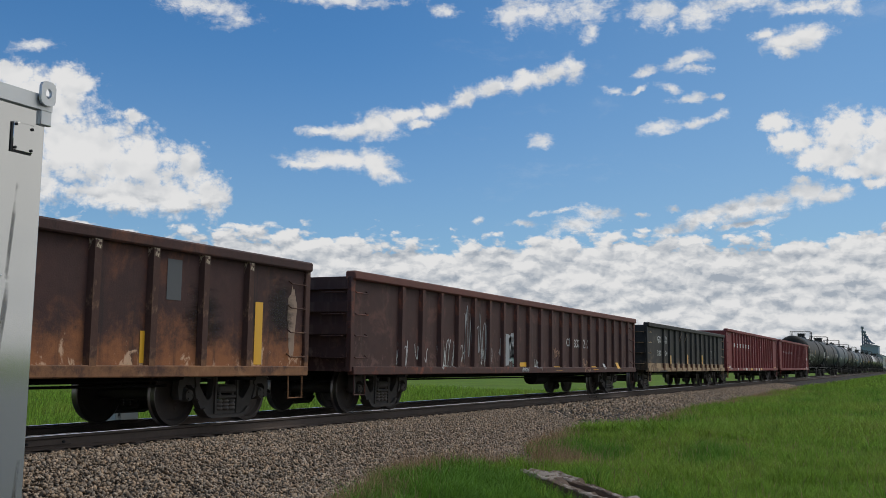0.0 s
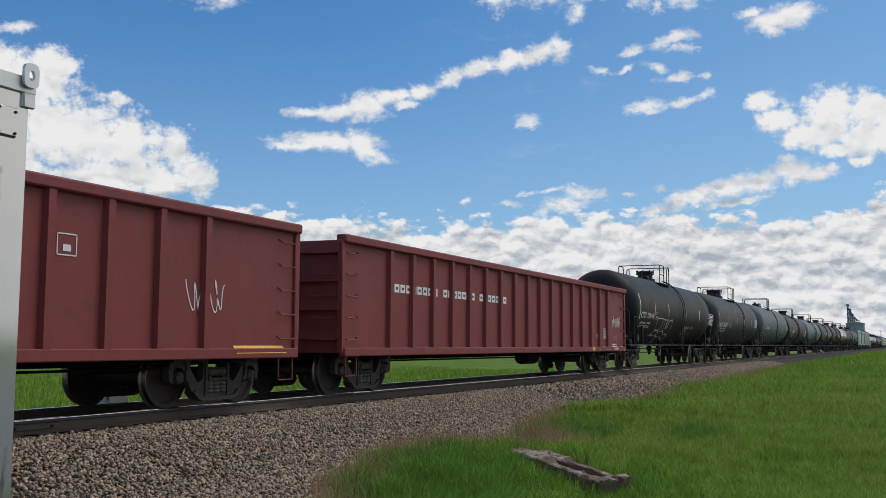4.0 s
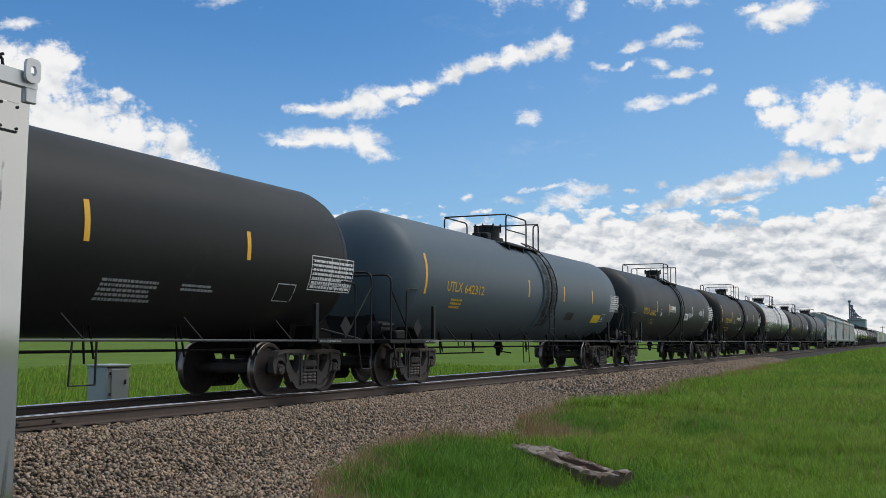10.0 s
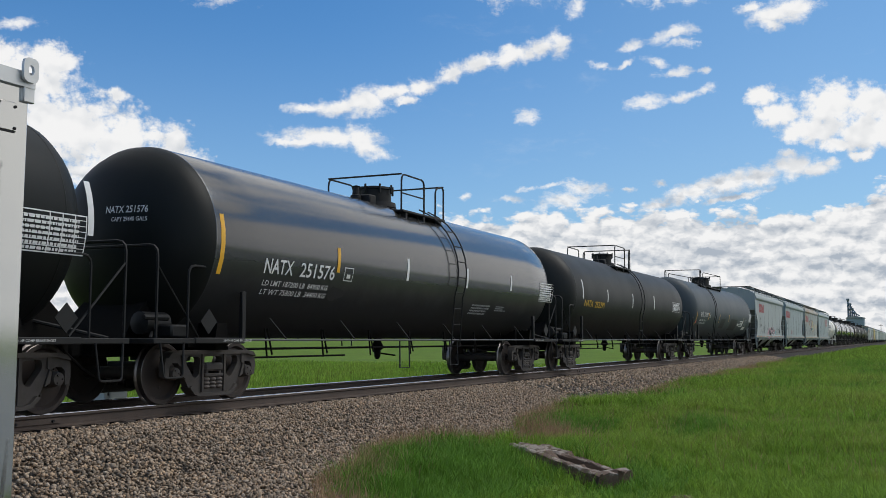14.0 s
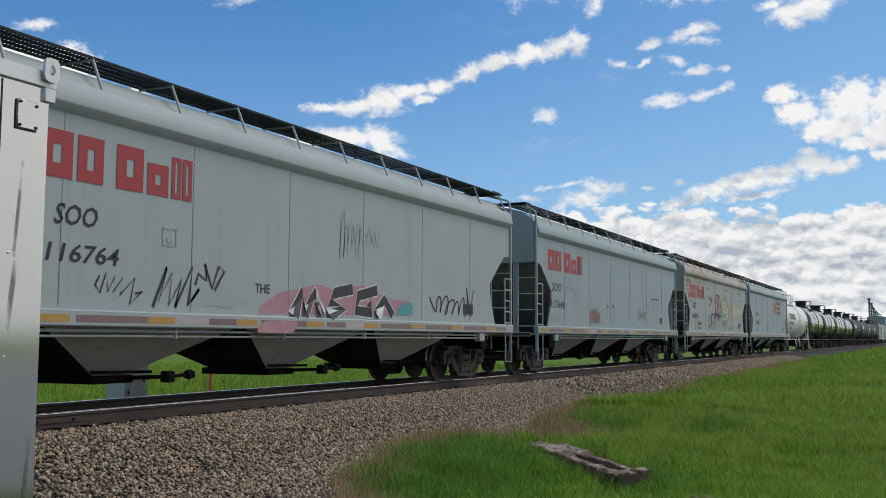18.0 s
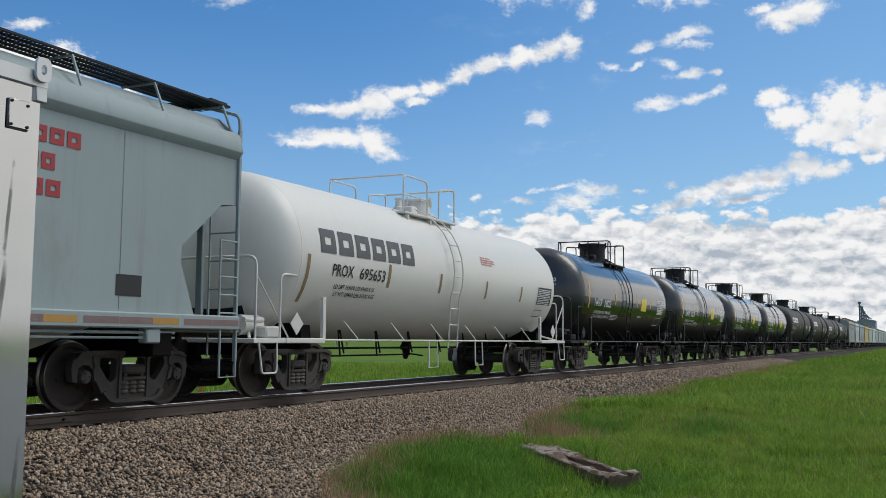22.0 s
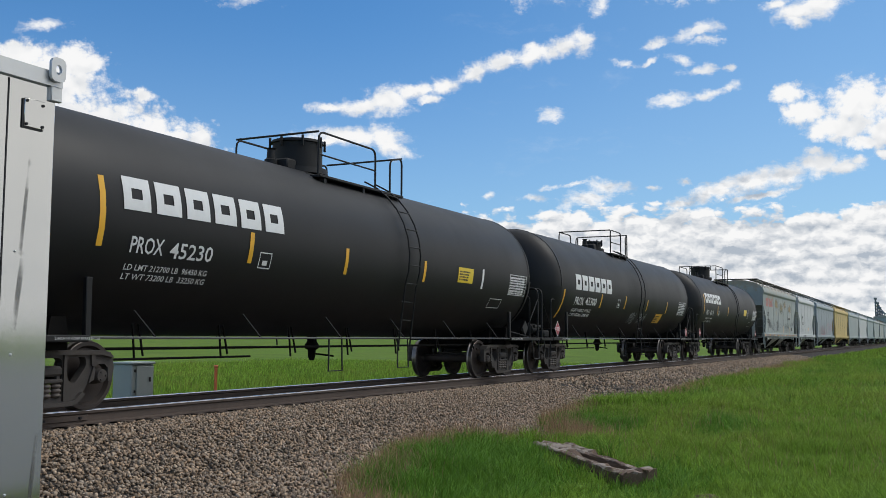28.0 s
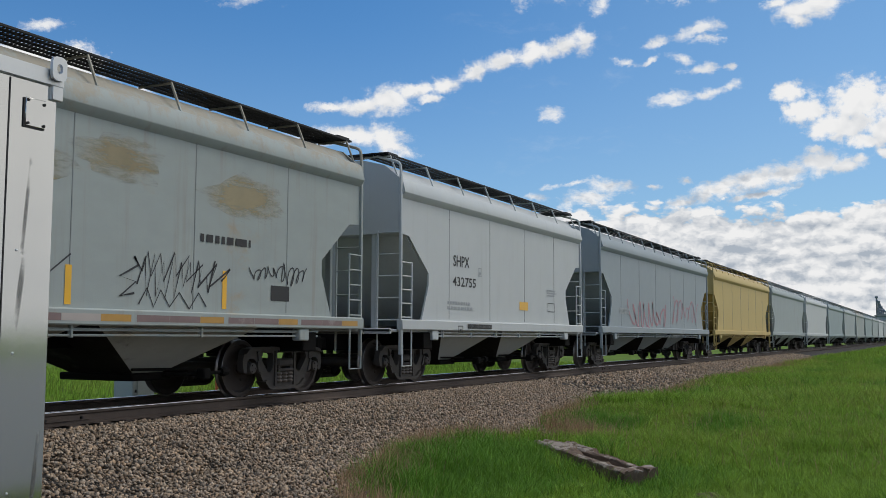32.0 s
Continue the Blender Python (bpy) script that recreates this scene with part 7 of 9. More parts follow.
def marks_7(k, a, b):
    k.text("TILX", -6.60, 2.16, 0.63, 0.21, M["white_ink"])
    k.text("290006", -5.72, 2.14, 1.11, 0.20, M["white_ink"])
    k.strips([(-7.78, 1.55, 0.81)], M["pale_amber"])
    k.strips([(-4.20, 1.99, 0.38), (-1.50, 2.00, 0.40), (0.92, 2.01, 0.42)], M["white_ink"])
    k.frame_mark(7.03, 2.20, 1.21, 0.33, M["grey_ink"])
    k.bars(7.11, 2.24, 1.00, 0.25, 7, M["grey_ink"], 7)
    k.bars(-6.30, 1.67, 1.18, 0.19, 3, M["grey_ink"], 3)
    k.quad("sign", 3.40, 2.02, 0.84, 0.27, M["belt_amber"], label="faded orange emergency sign")
    k.bars(3.45, 2.05, 0.74, 0.20, 3, M["black_ink"], 6)
    k.strips([(4.58, 2.03, 0.40)], M["amber"])
    k.scrawl(4.15, 1.48, 0.85, 0.34, M["worn_white_ink"], 12, 0.020, 7)
    k.frame_mark(6.55, 1.50, 0.62, 0.22, M["worn_white_ink"])


def marks_8(k, a, b):
    k.text("WCHX", -6.35, 2.12, 0.84, 0.22, M["white_ink"])
    k.text("25259", -5.19, 2.11, 1.02, 0.23, M["white_ink"])
    k.text("LD LMT 197700 LB", -6.33, 1.90, 1.80, 0.09, M["white_ink"])
    k.text("LT WT 65300 LB", -6.28, 1.74, 1.81, 0.09, M["white_ink"])
    k.strips([(-7.44, 2.00, 0.94)], M["amber"])
    k.strips([(-4.12, 2.26, 0.51), (-1.62, 2.26, 0.49), (1.29, 2.22, 0.54), (4.75, 2.23, 0.46)], M["amber"])
    k.frame_mark(-3.76, 2.12, 0.32, 0.25, M["white_ink"])
    k.frame_mark(6.65, 1.85, 1.45, 0.61, M["white_ink"])
    k.frame_mark(5.75, 1.62, 0.55, 0.30, M["worn_white_ink"])
    k.bars(6.72, 1.89, 1.38, 0.53, 7, M["white_ink"], 8)
    k.bars(1.79, 1.49, 1.16, 0.32, 5, M["grey_ink"], 2)
    k.bars(3.39, 1.69, 0.96, 0.12, 2, M["grey_ink"], 3)


def marks_9(k, a, b):
    k.quad("spill_stain", 0.10, 1.02, 0.60, 2.75, M["soot_stain"], off=0.054, label="dark spill run down the shell", n=18)
    k.quad("spill_stain", 0.55, 1.02, 0.95, 2.80, M["soot_stain"], off=0.004, label="dark spill run down the shell", n=18)
    k.text("UTLX", -6.44, 2.09, 0.86, 0.23, M["yellow_ink"])
    k.text("642312", -5.45, 2.08, 1.20, 0.22, M["yellow_ink"])
    k.strips([(-7.58, 1.98, 0.89)], M["amber"])
    k.strips([(-1.08, 2.17, 0.47), (2.02, 2.16, 0.45), (4.99, 2.20, 0.43)], M["amber"])
    k.bars(-6.07, 1.72, 0.90, 0.25, 3, M["yellow_ink"], 3)
    k.quad("patch", 2.62, 1.61, 0.77, 0.24, M["black_ink"], label="black square patch")
    k.quad("sign", 5.51, 1.58, 0.90, 0.26, M["placard_yellow"], label="small yellow sign")
    k.frame_mark(6.45, 1.63, 0.43, 0.27, M["white_ink"])
    k.frame_mark(7.26, 2.00, 1.09, 0.56, M["white_ink"])
    k.bars(7.30, 2.03, 0.98, 0.50, 7, M["white_ink"], 9)


def marks_10(k, a, b):
    k.text("UTLX", -6.70, 2.05, 0.99, 0.25, M["yellow_ink"])
    k.text("664872", -5.58, 2.02, 1.03, 0.21, M["yellow_ink"])
    k.text("85 400 KG", -5.27, 1.82, 0.57, 0.06, M["yellow_ink"])
    k.text("34 350 KG", -5.28, 1.69, 0.57, 0.06, M["yellow_ink"])
    k.strips([(-4.40, 2.16, 0.46), (-2.16, 2.12, 0.46)], M["amber"])
    k.strips([(0.63, 2.14, 0.45), (3.07, 2.17, 0.45), (5.81, 2.14, 0.45)], M["white_ink"])
    k.frame_mark(-3.72, 2.04, 0.28, 0.26, M["white_ink"])
    k.frame_mark(-1.94, 2.25, 1.18, 0.25, M["white_ink"])
    k.blocks(-1.94, 2.33, 0.42, 0.16, 4, M["yellow_ink"])
    k.blocks(-1.49, 2.34, 0.67, 0.14, 5, M["white_ink"])
    k.quad("sign", 1.30, 1.95, 0.81, 0.31, M["white_ink"], label="white warning sign")
    k.bars(1.34, 2.00, 0.66, 0.22, 4, M["black_ink"], 3)
    k.blob(2.12, 2.04, 0.91, 0.29, M["grey_ink"], 3, off=0.004)
    k.frame_mark(7.34, 2.05, 1.27, 0.73, M["white_ink"])
    k.bars(7.39, 2.08, 1.14, 0.67, 7, M["white_ink"], 10)
    k.frame_mark(6.78, 1.51, 0.69, 0.43, M["white_ink"])
    k.blob(4.62, 2.20, 1.17, 0.31, M["grey_ink"], 5, off=0.004)


def marks_11(k, a, b):
    k.text("UTLX", -6.50, 2.03, 0.98, 0.27, M["yellow_ink"])
    k.text("669958", -5.34, 2.05, 1.08, 0.26, M["yellow_ink"])
    k.text("THE TANK CAR PEOPLE", -6.50, 1.91, 0.95, 0.07, M["yellow_ink"])
    k.text("LD LMT  186900 LB  84450 KG", -6.48, 1.71, 1.67, 0.08, M["yellow_ink"])
    k.text("LT WT  76100 LB  34500 KG", -6.43, 1.58, 1.69, 0.08, M["yellow_ink"])
    k.strips([(-7.62, 2.07, 0.93), (-4.10, 2.23, 0.46)], M["amber"])
    k.strips([(-1.18, 2.23, 0.45), (1.78, 2.26, 0.45), (4.76, 2.25, 0.43), (8.15, 2.29, 0.71)], M["white_ink"])
    k.frame_mark(-3.50, 2.04, 0.31, 0.25, M["white_ink"])
    k.blocks(-2.51, 2.27, 0.51, 0.13, 4, M["amber"])
    k.blocks(-1.97, 2.25, 0.52, 0.13, 5, M["white_ink"])
    k.frame_mark(6.99, 2.02, 1.14, 0.51, M["white_ink"])
    k.bars(7.05, 2.05, 0.98, 0.44, 7, M["white_ink"], 11)
    k.bars(-1.77, 1.59, 0.42, 0.23, 5, M["grey_ink"], 4)
    k.quad("tag", -0.59, 1.68, 0.32, 0.15, M["white_ink"])
    k.frame_mark(6.29, 1.63, 0.59, 0.27, M["white_ink"])


def marks_12(k, a, b):
    k.text("NATX", -6.32, 2.05, 0.83, 0.24, M["white_ink"])
    k.text("251576", -5.27, 2.04, 1.13, 0.25, M["white_ink"])
    k.text("LD LMT 187200 LB  84900 KG", -6.27, 1.85, 2.01, 0.09, M["white_ink"])
    k.text("LT WT 75800 LB  34400 KG", -6.23, 1.71, 2.00, 0.09, M["white_ink"])
    k.strips([(-7.51, 1.96, 0.92), (-4.08, 2.19, 0.45)], M["amber"])
    k.strips([(-1.28, 2.19, 0.46), (1.82, 2.18, 0.46), (4.69, 2.24, 0.41)], M["white_ink"])
    k.frame_mark(-3.80, 2.05, 0.32, 0.25, M["white_ink"])
    k.frame_mark(7.00, 2.05, 1.15, 0.52, M["white_ink"])
    k.bars(7.06, 2.09, 0.95, 0.44, 7, M["white_ink"], 12)
    k.blob(-4.26, 1.66, 0.69, 0.29, M["black_ink"], 3, off=0.004)
    k.bars(2.50, 1.59, 1.20, 0.26, 4, M["grey_ink"], 2)
    k.bars(4.04, 1.70, 0.83, 0.14, 3, M["grey_ink"], 4)


def marks_13(k, a, b):
    k.text("NATX", -7.23, 2.06, 0.96, 0.20, M["yellow_ink"])
    k.text("252291", -6.05, 2.04, 1.16, 0.20, M["yellow_ink"])
    k.strips([(-7.50, 2.29, 0.61)], M["white_ink"])
    k.strips([(-4.56, 2.27, 0.43), (-1.06, 2.17, 0.54), (2.49, 2.21, 0.54)], M["white_ink"])
    k.frame_mark(6.04, 2.20, 1.54, 0.42, M["white_ink"])
    k.bars(6.22, 2.26, 1.07, 0.30, 7, M["white_ink"], 13)


def marks_14(k, a, b):
    k.text("GATX", -8.19, 2.13, 0.81, 0.25, M["white_ink"])
    k.text("210397", -7.17, 2.12, 1.13, 0.25, M["white_ink"])
    k.text("LD LMT 165500 LB  75050 KG", -8.20, 1.92, 1.76, 0.08, M["white_ink"])
    k.text("LT WT 97500 LB  44250 KG", -8.20, 1.78, 1.79, 0.07, M["white_ink"])
    k.strips([(-9.10, 1.72, 0.64), (-5.92, 1.96, 0.39), (-2.56, 1.90, 0.47), (0.59, 1.98, 0.42)], M["amber"])
    k.frame_mark(-5.66, 2.12, 0.31, 0.25, M["white_ink"])
    k.quad("marker_lamp", -9.02, 1.81, 0.22, 0.11, M["red_lamp"], label="red reflector lamp")
    k.quad("patch", -1.83, 1.62, 1.39, 0.51, M["black_ink"], label="matt black repaint patch")
    k.quad("patch", 1.42, 1.53, 2.53, 0.65, M["black_ink"], label="matt black repaint patch")
    k.quad("sign", 5.04, 1.78, 1.20, 0.35, M["white_ink"], label="white notice")
    k.bars(5.04, 1.83, 1.03, 0.26, 3, M["black_ink"], 2)
    k.quad("sign", 4.22, 1.83, 0.66, 0.12, M["white_ink"])
    k.quad("sign", 6.66, 1.60, 1.11, 0.19, M["white_ink"])
    k.frame_mark(6.66, 1.88, 1.13, 0.35, M["grey_ink"])
    k.frame_mark(8.46, 2.10, 1.05, 0.55, M["white_ink"])
    k.bars(8.50, 2.13, 0.94, 0.49, 7, M["white_ink"], 14)
    k.strips([(6.30, 1.98, 0.35)], M["pale_amber"])


def marks_15(k, a, b):
    k.blocks(-6.14, 2.89, 2.71, 0.58, 7, M["red_letter"], skip=(2,), shapes=RAIL_WORD)
    k.text("SOO", -5.92, 2.33, 0.68, 0.26, M["black_ink"], 0.22)
    k.text("116764", -6.02, 1.88, 1.17, 0.23, M["black_ink"], 0.22)
    k.frame_mark(-4.03, 2.22, 0.28, 0.25, M["grey_ink"])
    k.shape([(-1.83, 1.34), (-1.77, 1.47), (-1.26, 1.71), (-0.8, 1.77), (-0.48, 1.83), (-0.06, 1.89), (0.29, 1.8), (0.84, 1.9), (1.42, 1.94), (1.94, 1.8), (2.48, 1.72), (3.28, 1.69), (3.16, 1.42), (0.3, 1.38)], M["spray_pink"], 0.004)
    k.shape([(-2.03, 1.05), (-1.83, 1.24), (-1.25, 1.24), (-0.86, 1.23), (-1.01, 1.04)], M["spray_pink"], 0.096)
    k.stroke([(-0.94, 1.33), (-0.64, 1.74), (-0.59, 1.38), (-0.27, 1.73), (-0.03, 1.36)], 0.25, M["worn_white_ink"], off=0.006)
    k.stroke([(-0.94, 1.33), (-0.64, 1.74), (-0.59, 1.38), (-0.27, 1.73), (-0.03, 1.36)], 0.19, M["spray_black"], off=0.008)
    k.stroke([(0.96, 1.85), (0.38, 1.76), (0.21, 1.58), (0.66, 1.5), (0.13, 1.36)], 0.25, M["worn_white_ink"], off=0.006)
    k.stroke([(0.96, 1.85), (0.38, 1.76), (0.21, 1.58), (0.66, 1.5), (0.13, 1.36)], 0.19, M["spray_black"], off=0.008)
    k.stroke([(1.85, 1.87), (1.18, 1.74), (1.09, 1.47), (1.66, 1.44), (1.55, 1.62)], 0.25, M["worn_white_ink"], off=0.006)
    k.stroke([(1.85, 1.87), (1.18, 1.74), (1.09, 1.47), (1.66, 1.44), (1.55, 1.62)], 0.19, M["spray_black"], off=0.008)
    k.stroke([(1.79, 1.4), (2.13, 1.71), (2.46, 1.41)], 0.25, M["worn_white_ink"], off=0.006)
    k.stroke([(1.79, 1.4), (2.13, 1.71), (2.46, 1.41)], 0.19, M["spray_black"], off=0.008)
    k.shape([(2.57, 1.41), (2.81, 1.64), (3.28, 1.7), (3.35, 1.44)], M["spray_teal"], 0.005)
    k.stroke([(-4.18, 1.38), (-3.93, 1.93), (-4.07, 1.46), (-3.82, 1.86), (-3.87, 1.41), (-3.62, 1.78), (-3.74, 1.39), (-3.4, 1.97), (-3.48, 1.42), (-3.25, 1.66), (-3.42, 1.48)], 0.05, M["spray_black"])
    k.stroke([(-3.33, 1.72), (-3.27, 1.88), (-3.09, 1.79), (-3.13, 2.03), (-2.96, 1.68), (-2.82, 2.01), (-2.69, 1.95), (-2.9, 1.66)], 0.045, M["spray_black"])
    k.stroke([(-5.15, 1.75), (-5.22, 1.63), (-5.14, 1.53), (-5.04, 1.79), (-5, 1.55), (-4.89, 1.75), (-4.91, 1.55), (-4.75, 1.74), (-4.79, 1.52), (-4.53, 1.75), (-4.61, 1.4), (-4.39, 1.58), (-4.52, 1.55)], 0.03, M["spray_black"])
    k.stroke([(-3.14, 1.43), (-2.89, 1.46), (-2.64, 1.41), (-2.18, 1.55)], 0.02, M["grey_ink"])
    k.scrawl(0.48, 2.30, 0.78, 0.93, M["grey_ink"], 6, 0.020, 6)
    k.scrawl(1.26, 2.62, 0.67, 0.47, M["grey_ink"], 7, 0.015, 5)
    k.scrawl(4.18, 1.37, 2.10, 0.68, M["spray_black"], 4, 0.040, 7)
    k.text("THE", -1.93, 1.67, 0.38, 0.14, M["black_ink"])
    k.quad("decal", 5.73, 1.51, 0.52, 0.23, M["black_ink"])


def marks_16(k, a, b):
    k.blocks(-6.99, 2.87, 3.02, 0.56, 7, M["red_letter"], skip=(2,), shapes=RAIL_WORD)
    k.text("SOO", -6.68, 2.29, 0.78, 0.24, M["black_ink"], 0.22)
    k.text("117648", -6.78, 1.82, 1.16, 0.22, M["black_ink"], 0.22)
    k.frame_mark(-4.72, 2.16, 0.30, 0.25, M["grey_ink"])
    k.scrawl(-3.31, 1.40, 1.14, 0.52, M["pink_letter"], 5, 0.016, 8)
    k.scrawl(-3.25, 1.45, 1.0, 0.50, M["pink_letter"], 15, 0.014, 11)
    k.scrawl(-3.05, 1.36, 1.0, 0.28, M["grey_ink"], 16, 0.014, 9)
    k.scrawl(2.38, 1.59, 0.99, 0.40, M["spray_black"], 2, 0.020, 5)
    k.bars(-6.95, 1.46, 1.07, 0.18, 2, M["grey_ink"], 3)
    k.bars(-5.61, 2.39, 1.09, 0.12, 2, M["grey_ink"], 3)
    k.blob(-1.42, 1.93, 0.12, 0.14, M["spray_black"], 3, off=0.004)
    k.blob(-0.85, 1.97, 0.22, 0.12, M["spray_black"], 5, off=0.004)
    k.stroke([(-1.15, 2.9), (-1.2, 2.2), (-1.48, 1.4)], 0.018, M["grey_ink"])
    k.quad("decal", 5.53, 1.56, 0.39, 0.22, M["black_ink"])
    k.bars(4.23, 2.44, 1.77, 0.08, 1, M["black_ink"], 3)


def marks_17(k, a, b):
    k.blocks(-6.54, 2.82, 2.97, 0.56, 7, M["red_letter"], skip=(2,), shapes=RAIL_WORD)
    k.text("SOO", -6.11, 2.33, 0.73, 0.26, M["black_ink"], 0.22)
    k.text("116599", -6.19, 1.88, 1.19, 0.25, M["black_ink"], 0.22)
    k.scrawl(-5.19, 1.59, 0.93, 0.20, M["spray_black"], 5, 0.020, 8)
    k.scrawl(-5.18, 1.39, 0.76, 0.16, M["spray_black"], 6, 0.020, 7)
    k.stroke([(-2.52, 2.1), (-2.49, 1.44)], 0.07, M["spray_black"])
    k.stroke([(-2.52, 2.1), (-2.29, 2.1), (-2.05, 1.93), (-2.08, 1.71), (-2.51, 1.44)], 0.07, M["spray_black"])
    k.stroke([(-1.87, 2.22), (-1.96, 1.47)], 0.07, M["spray_black"])
    k.stroke([(-1.89, 2.2), (-1.68, 2.15), (-1.38, 2.12)], 0.07, M["spray_black"])
    k.stroke([(-1.89, 1.78), (-1.69, 1.81)], 0.07, M["spray_black"])
    k.stroke([(-1.17, 2.23), (-1.39, 1.71), (-1.58, 1.41)], 0.07, M["spray_black"])
    k.stroke([(-1.17, 2.23), (-1.02, 1.77), (-1.07, 1.41)], 0.07, M["spray_black"])
    k.stroke([(-1.39, 1.71), (-1.07, 1.77)], 0.07, M["spray_black"])
    k.blob(*[(-2.76, 1.76)][0], 0.16, 0.16, M["spray_black"], 3)
    k.blob(*[(-2.74, 1.54)][0], 0.13, 0.12, M["spray_black"], 4)
    for q, (x, z, w, h) in enumerate(((-1.10, 2.55, 0.26, 0.36), (-1.08, 2.25, 0.24, 0.28), (0.42, 2.72, 0.22, 0.22), (0.62, 2.35, 0.20, 0.20), (0.58, 1.92, 0.20, 0.34))):
        k.blob(x, z, w, h, M["spray_teal"], 40 + q)
    k.shape([(-0.88, 2.65), (-0.83, 3.01), (-0.66, 3.2), (-0.35, 3.14), (0.12, 3.15), (0.41, 2.98), (0.45, 2.68), (0.69, 2.52), (0.72, 2.24), (0.5, 2.04), (0.05, 2.02), (-0.1, 2.05), (-0.02, 1.86), (-0.38, 1.88), (-0.42, 2.1), (-0.72, 2.12), (-0.76, 1.92), (-1.12, 1.94), (-0.85, 2.33)], M["spray_black"], 0.005)
    k.shape([(-0.74, 3.04), (-0.58, 3.15), (-0.44, 3.04), (-0.47, 2.62), (-0.38, 2.3), (-0.55, 2.19), (-0.74, 2.24), (-0.66, 2.62)], M["spray_peach"], 0.006, M["spray_black"])
    k.shape([(-0.37, 3.0), (-0.22, 3.09), (-0.06, 3.0), (-0.12, 2.62), (0.03, 2.32), (-0.1, 2.12), (-0.3, 2.32), (-0.33, 2.7)], M["spray_peach"], 0.006, M["spray_black"])
    k.shape([(0.0, 3.0), (0.18, 3.08), (0.35, 2.95), (0.3, 2.68), (0.22, 2.56), (0.5, 2.53), (0.66, 2.35), (0.55, 2.13), (0.2, 2.12), (0.07, 2.3), (0.09, 2.6)], M["spray_peach"], 0.006, M["spray_black"])
    k.blob(0.33, 2.25, 0.13, 0.13, M["spray_black"], 46, off=0.009)
    k.stroke([(-0.9, 2.6), (-0.5, 2.58)], 0.06, M["worn_white_ink"], off=0.009)
    k.shape([(0.76, 2.5), (0.9, 2.72), (0.86, 3.08), (1.1, 2.95), (1.32, 3.1), (1.5, 2.96), (1.76, 3.2), (2.1, 3.0), (2.3, 2.8), (2.66, 2.62), (2.74, 2.2), (2.4, 1.86), (1.82, 1.83), (1.35, 1.78), (0.84, 1.8)], M["spray_tan"], 0.004)
    k.shape([(0.9, 2.5), (1.02, 2.72), (1.02, 2.94), (1.28, 2.9), (1.4, 2.98), (1.56, 2.84), (1.78, 3.04), (2.04, 2.84), (2.24, 2.62), (2.5, 2.5), (2.6, 2.22), (2.32, 1.98), (1.82, 1.94), (1.35, 1.9), (0.95, 1.9)], M["spray_straw"], 0.005)
    k.shape([(0.93, 2.27), (1.4, 2.3), (1.86, 2.33), (1.84, 2.05), (1.41, 1.97), (0.96, 1.98)], M["spray_teal"], 0.006, M["worn_white_ink"])
    k.shape([(1.58, 2.8), (1.81, 2.85), (1.93, 2.65), (1.8, 2.44), (1.6, 2.48)], M["spray_teal"], 0.007, M["worn_white_ink"])
    k.stroke([(1.95, 2.6), (2.25, 2.45), (2.05, 2.3), (2.4, 2.2), (2.1, 2.06)], 0.04, M["spray_tan"])
    k.stroke([(1.18, 2.86), (1.3, 2.6), (1.05, 2.5), (1.45, 2.42)], 0.04, M["spray_tan"])
    for x, z, w in ((0.8, 1.62, 0.06), (1.02, 1.52, 0.09), (1.2, 1.68, 0.07), (1.36, 1.48, 0.08), (1.58, 1.60, 0.07), (1.7, 1.42, 0.09), (2.02, 1.62, 0.07), (2.31, 1.74, 0.07)):
        k.stroke([(x, 1.84), (x + 0.01, z)], w, M["spray_tan"])
    k.stroke([(0.13, 1.51), (0.2, 1.94), (0.15, 1.83), (0.19, 1.49)], 0.03, M["spray_black"])
    k.stroke([(2.68, 1.43), (2.6, 1.57), (2.82, 1.64), (2.79, 1.43), (2.98, 1.67), (3.06, 1.46), (3.22, 1.7), (3.19, 1.44), (3.51, 1.65), (3.35, 1.49), (3.71, 1.69)], 0.035, M["spray_black"])
    k.shape([(3.8, 2.2), (3.86, 2.75), (4.1, 2.6), (4.3, 2.85), (4.5, 2.62), (4.8, 2.9), (4.95, 2.5), (4.8, 2.1), (4.5, 2.2), (4.3, 2.0), (4.1, 2.2)], M["spray_cream"], 0.004)
    k.shape([(5.0, 2.2), (5.05, 2.68), (5.5, 2.6), (6.3, 2.66), (6.7, 2.45), (6.5, 2.2), (5.8, 2.28)], M["spray_cream"], 0.004)
    k.stroke([(3.86, 2.15), (4.0, 2.8), (4.15, 2.3), (4.36, 2.85), (4.5, 2.25), (4.7, 2.9), (4.85, 2.2)], 0.05, M["worn_white_ink"])
    k.stroke([(3.78, 3.1), (3.76, 2.3), (3.62, 1.75)], 0.02, M["grey_ink"])
    k.scrawl(2.85, 2.3, 0.55, 0.5, M["grey_ink"], 12, 0.014, 7)
    k.scrawl(5.9, 1.62, 0.6, 0.3, M["spray_black"], 13, 0.016, 6)
    k.stroke([(0.62, 1.72), (0.6, 1.42), (0.6, 1.58), (0.82, 1.60)], 0.025, M["spray_black"])
    k.stroke([(2.86, 2.1), (2.98, 1.85), (3.12, 2.12), (3.02, 1.75)], 0.018, M["spray_black"])
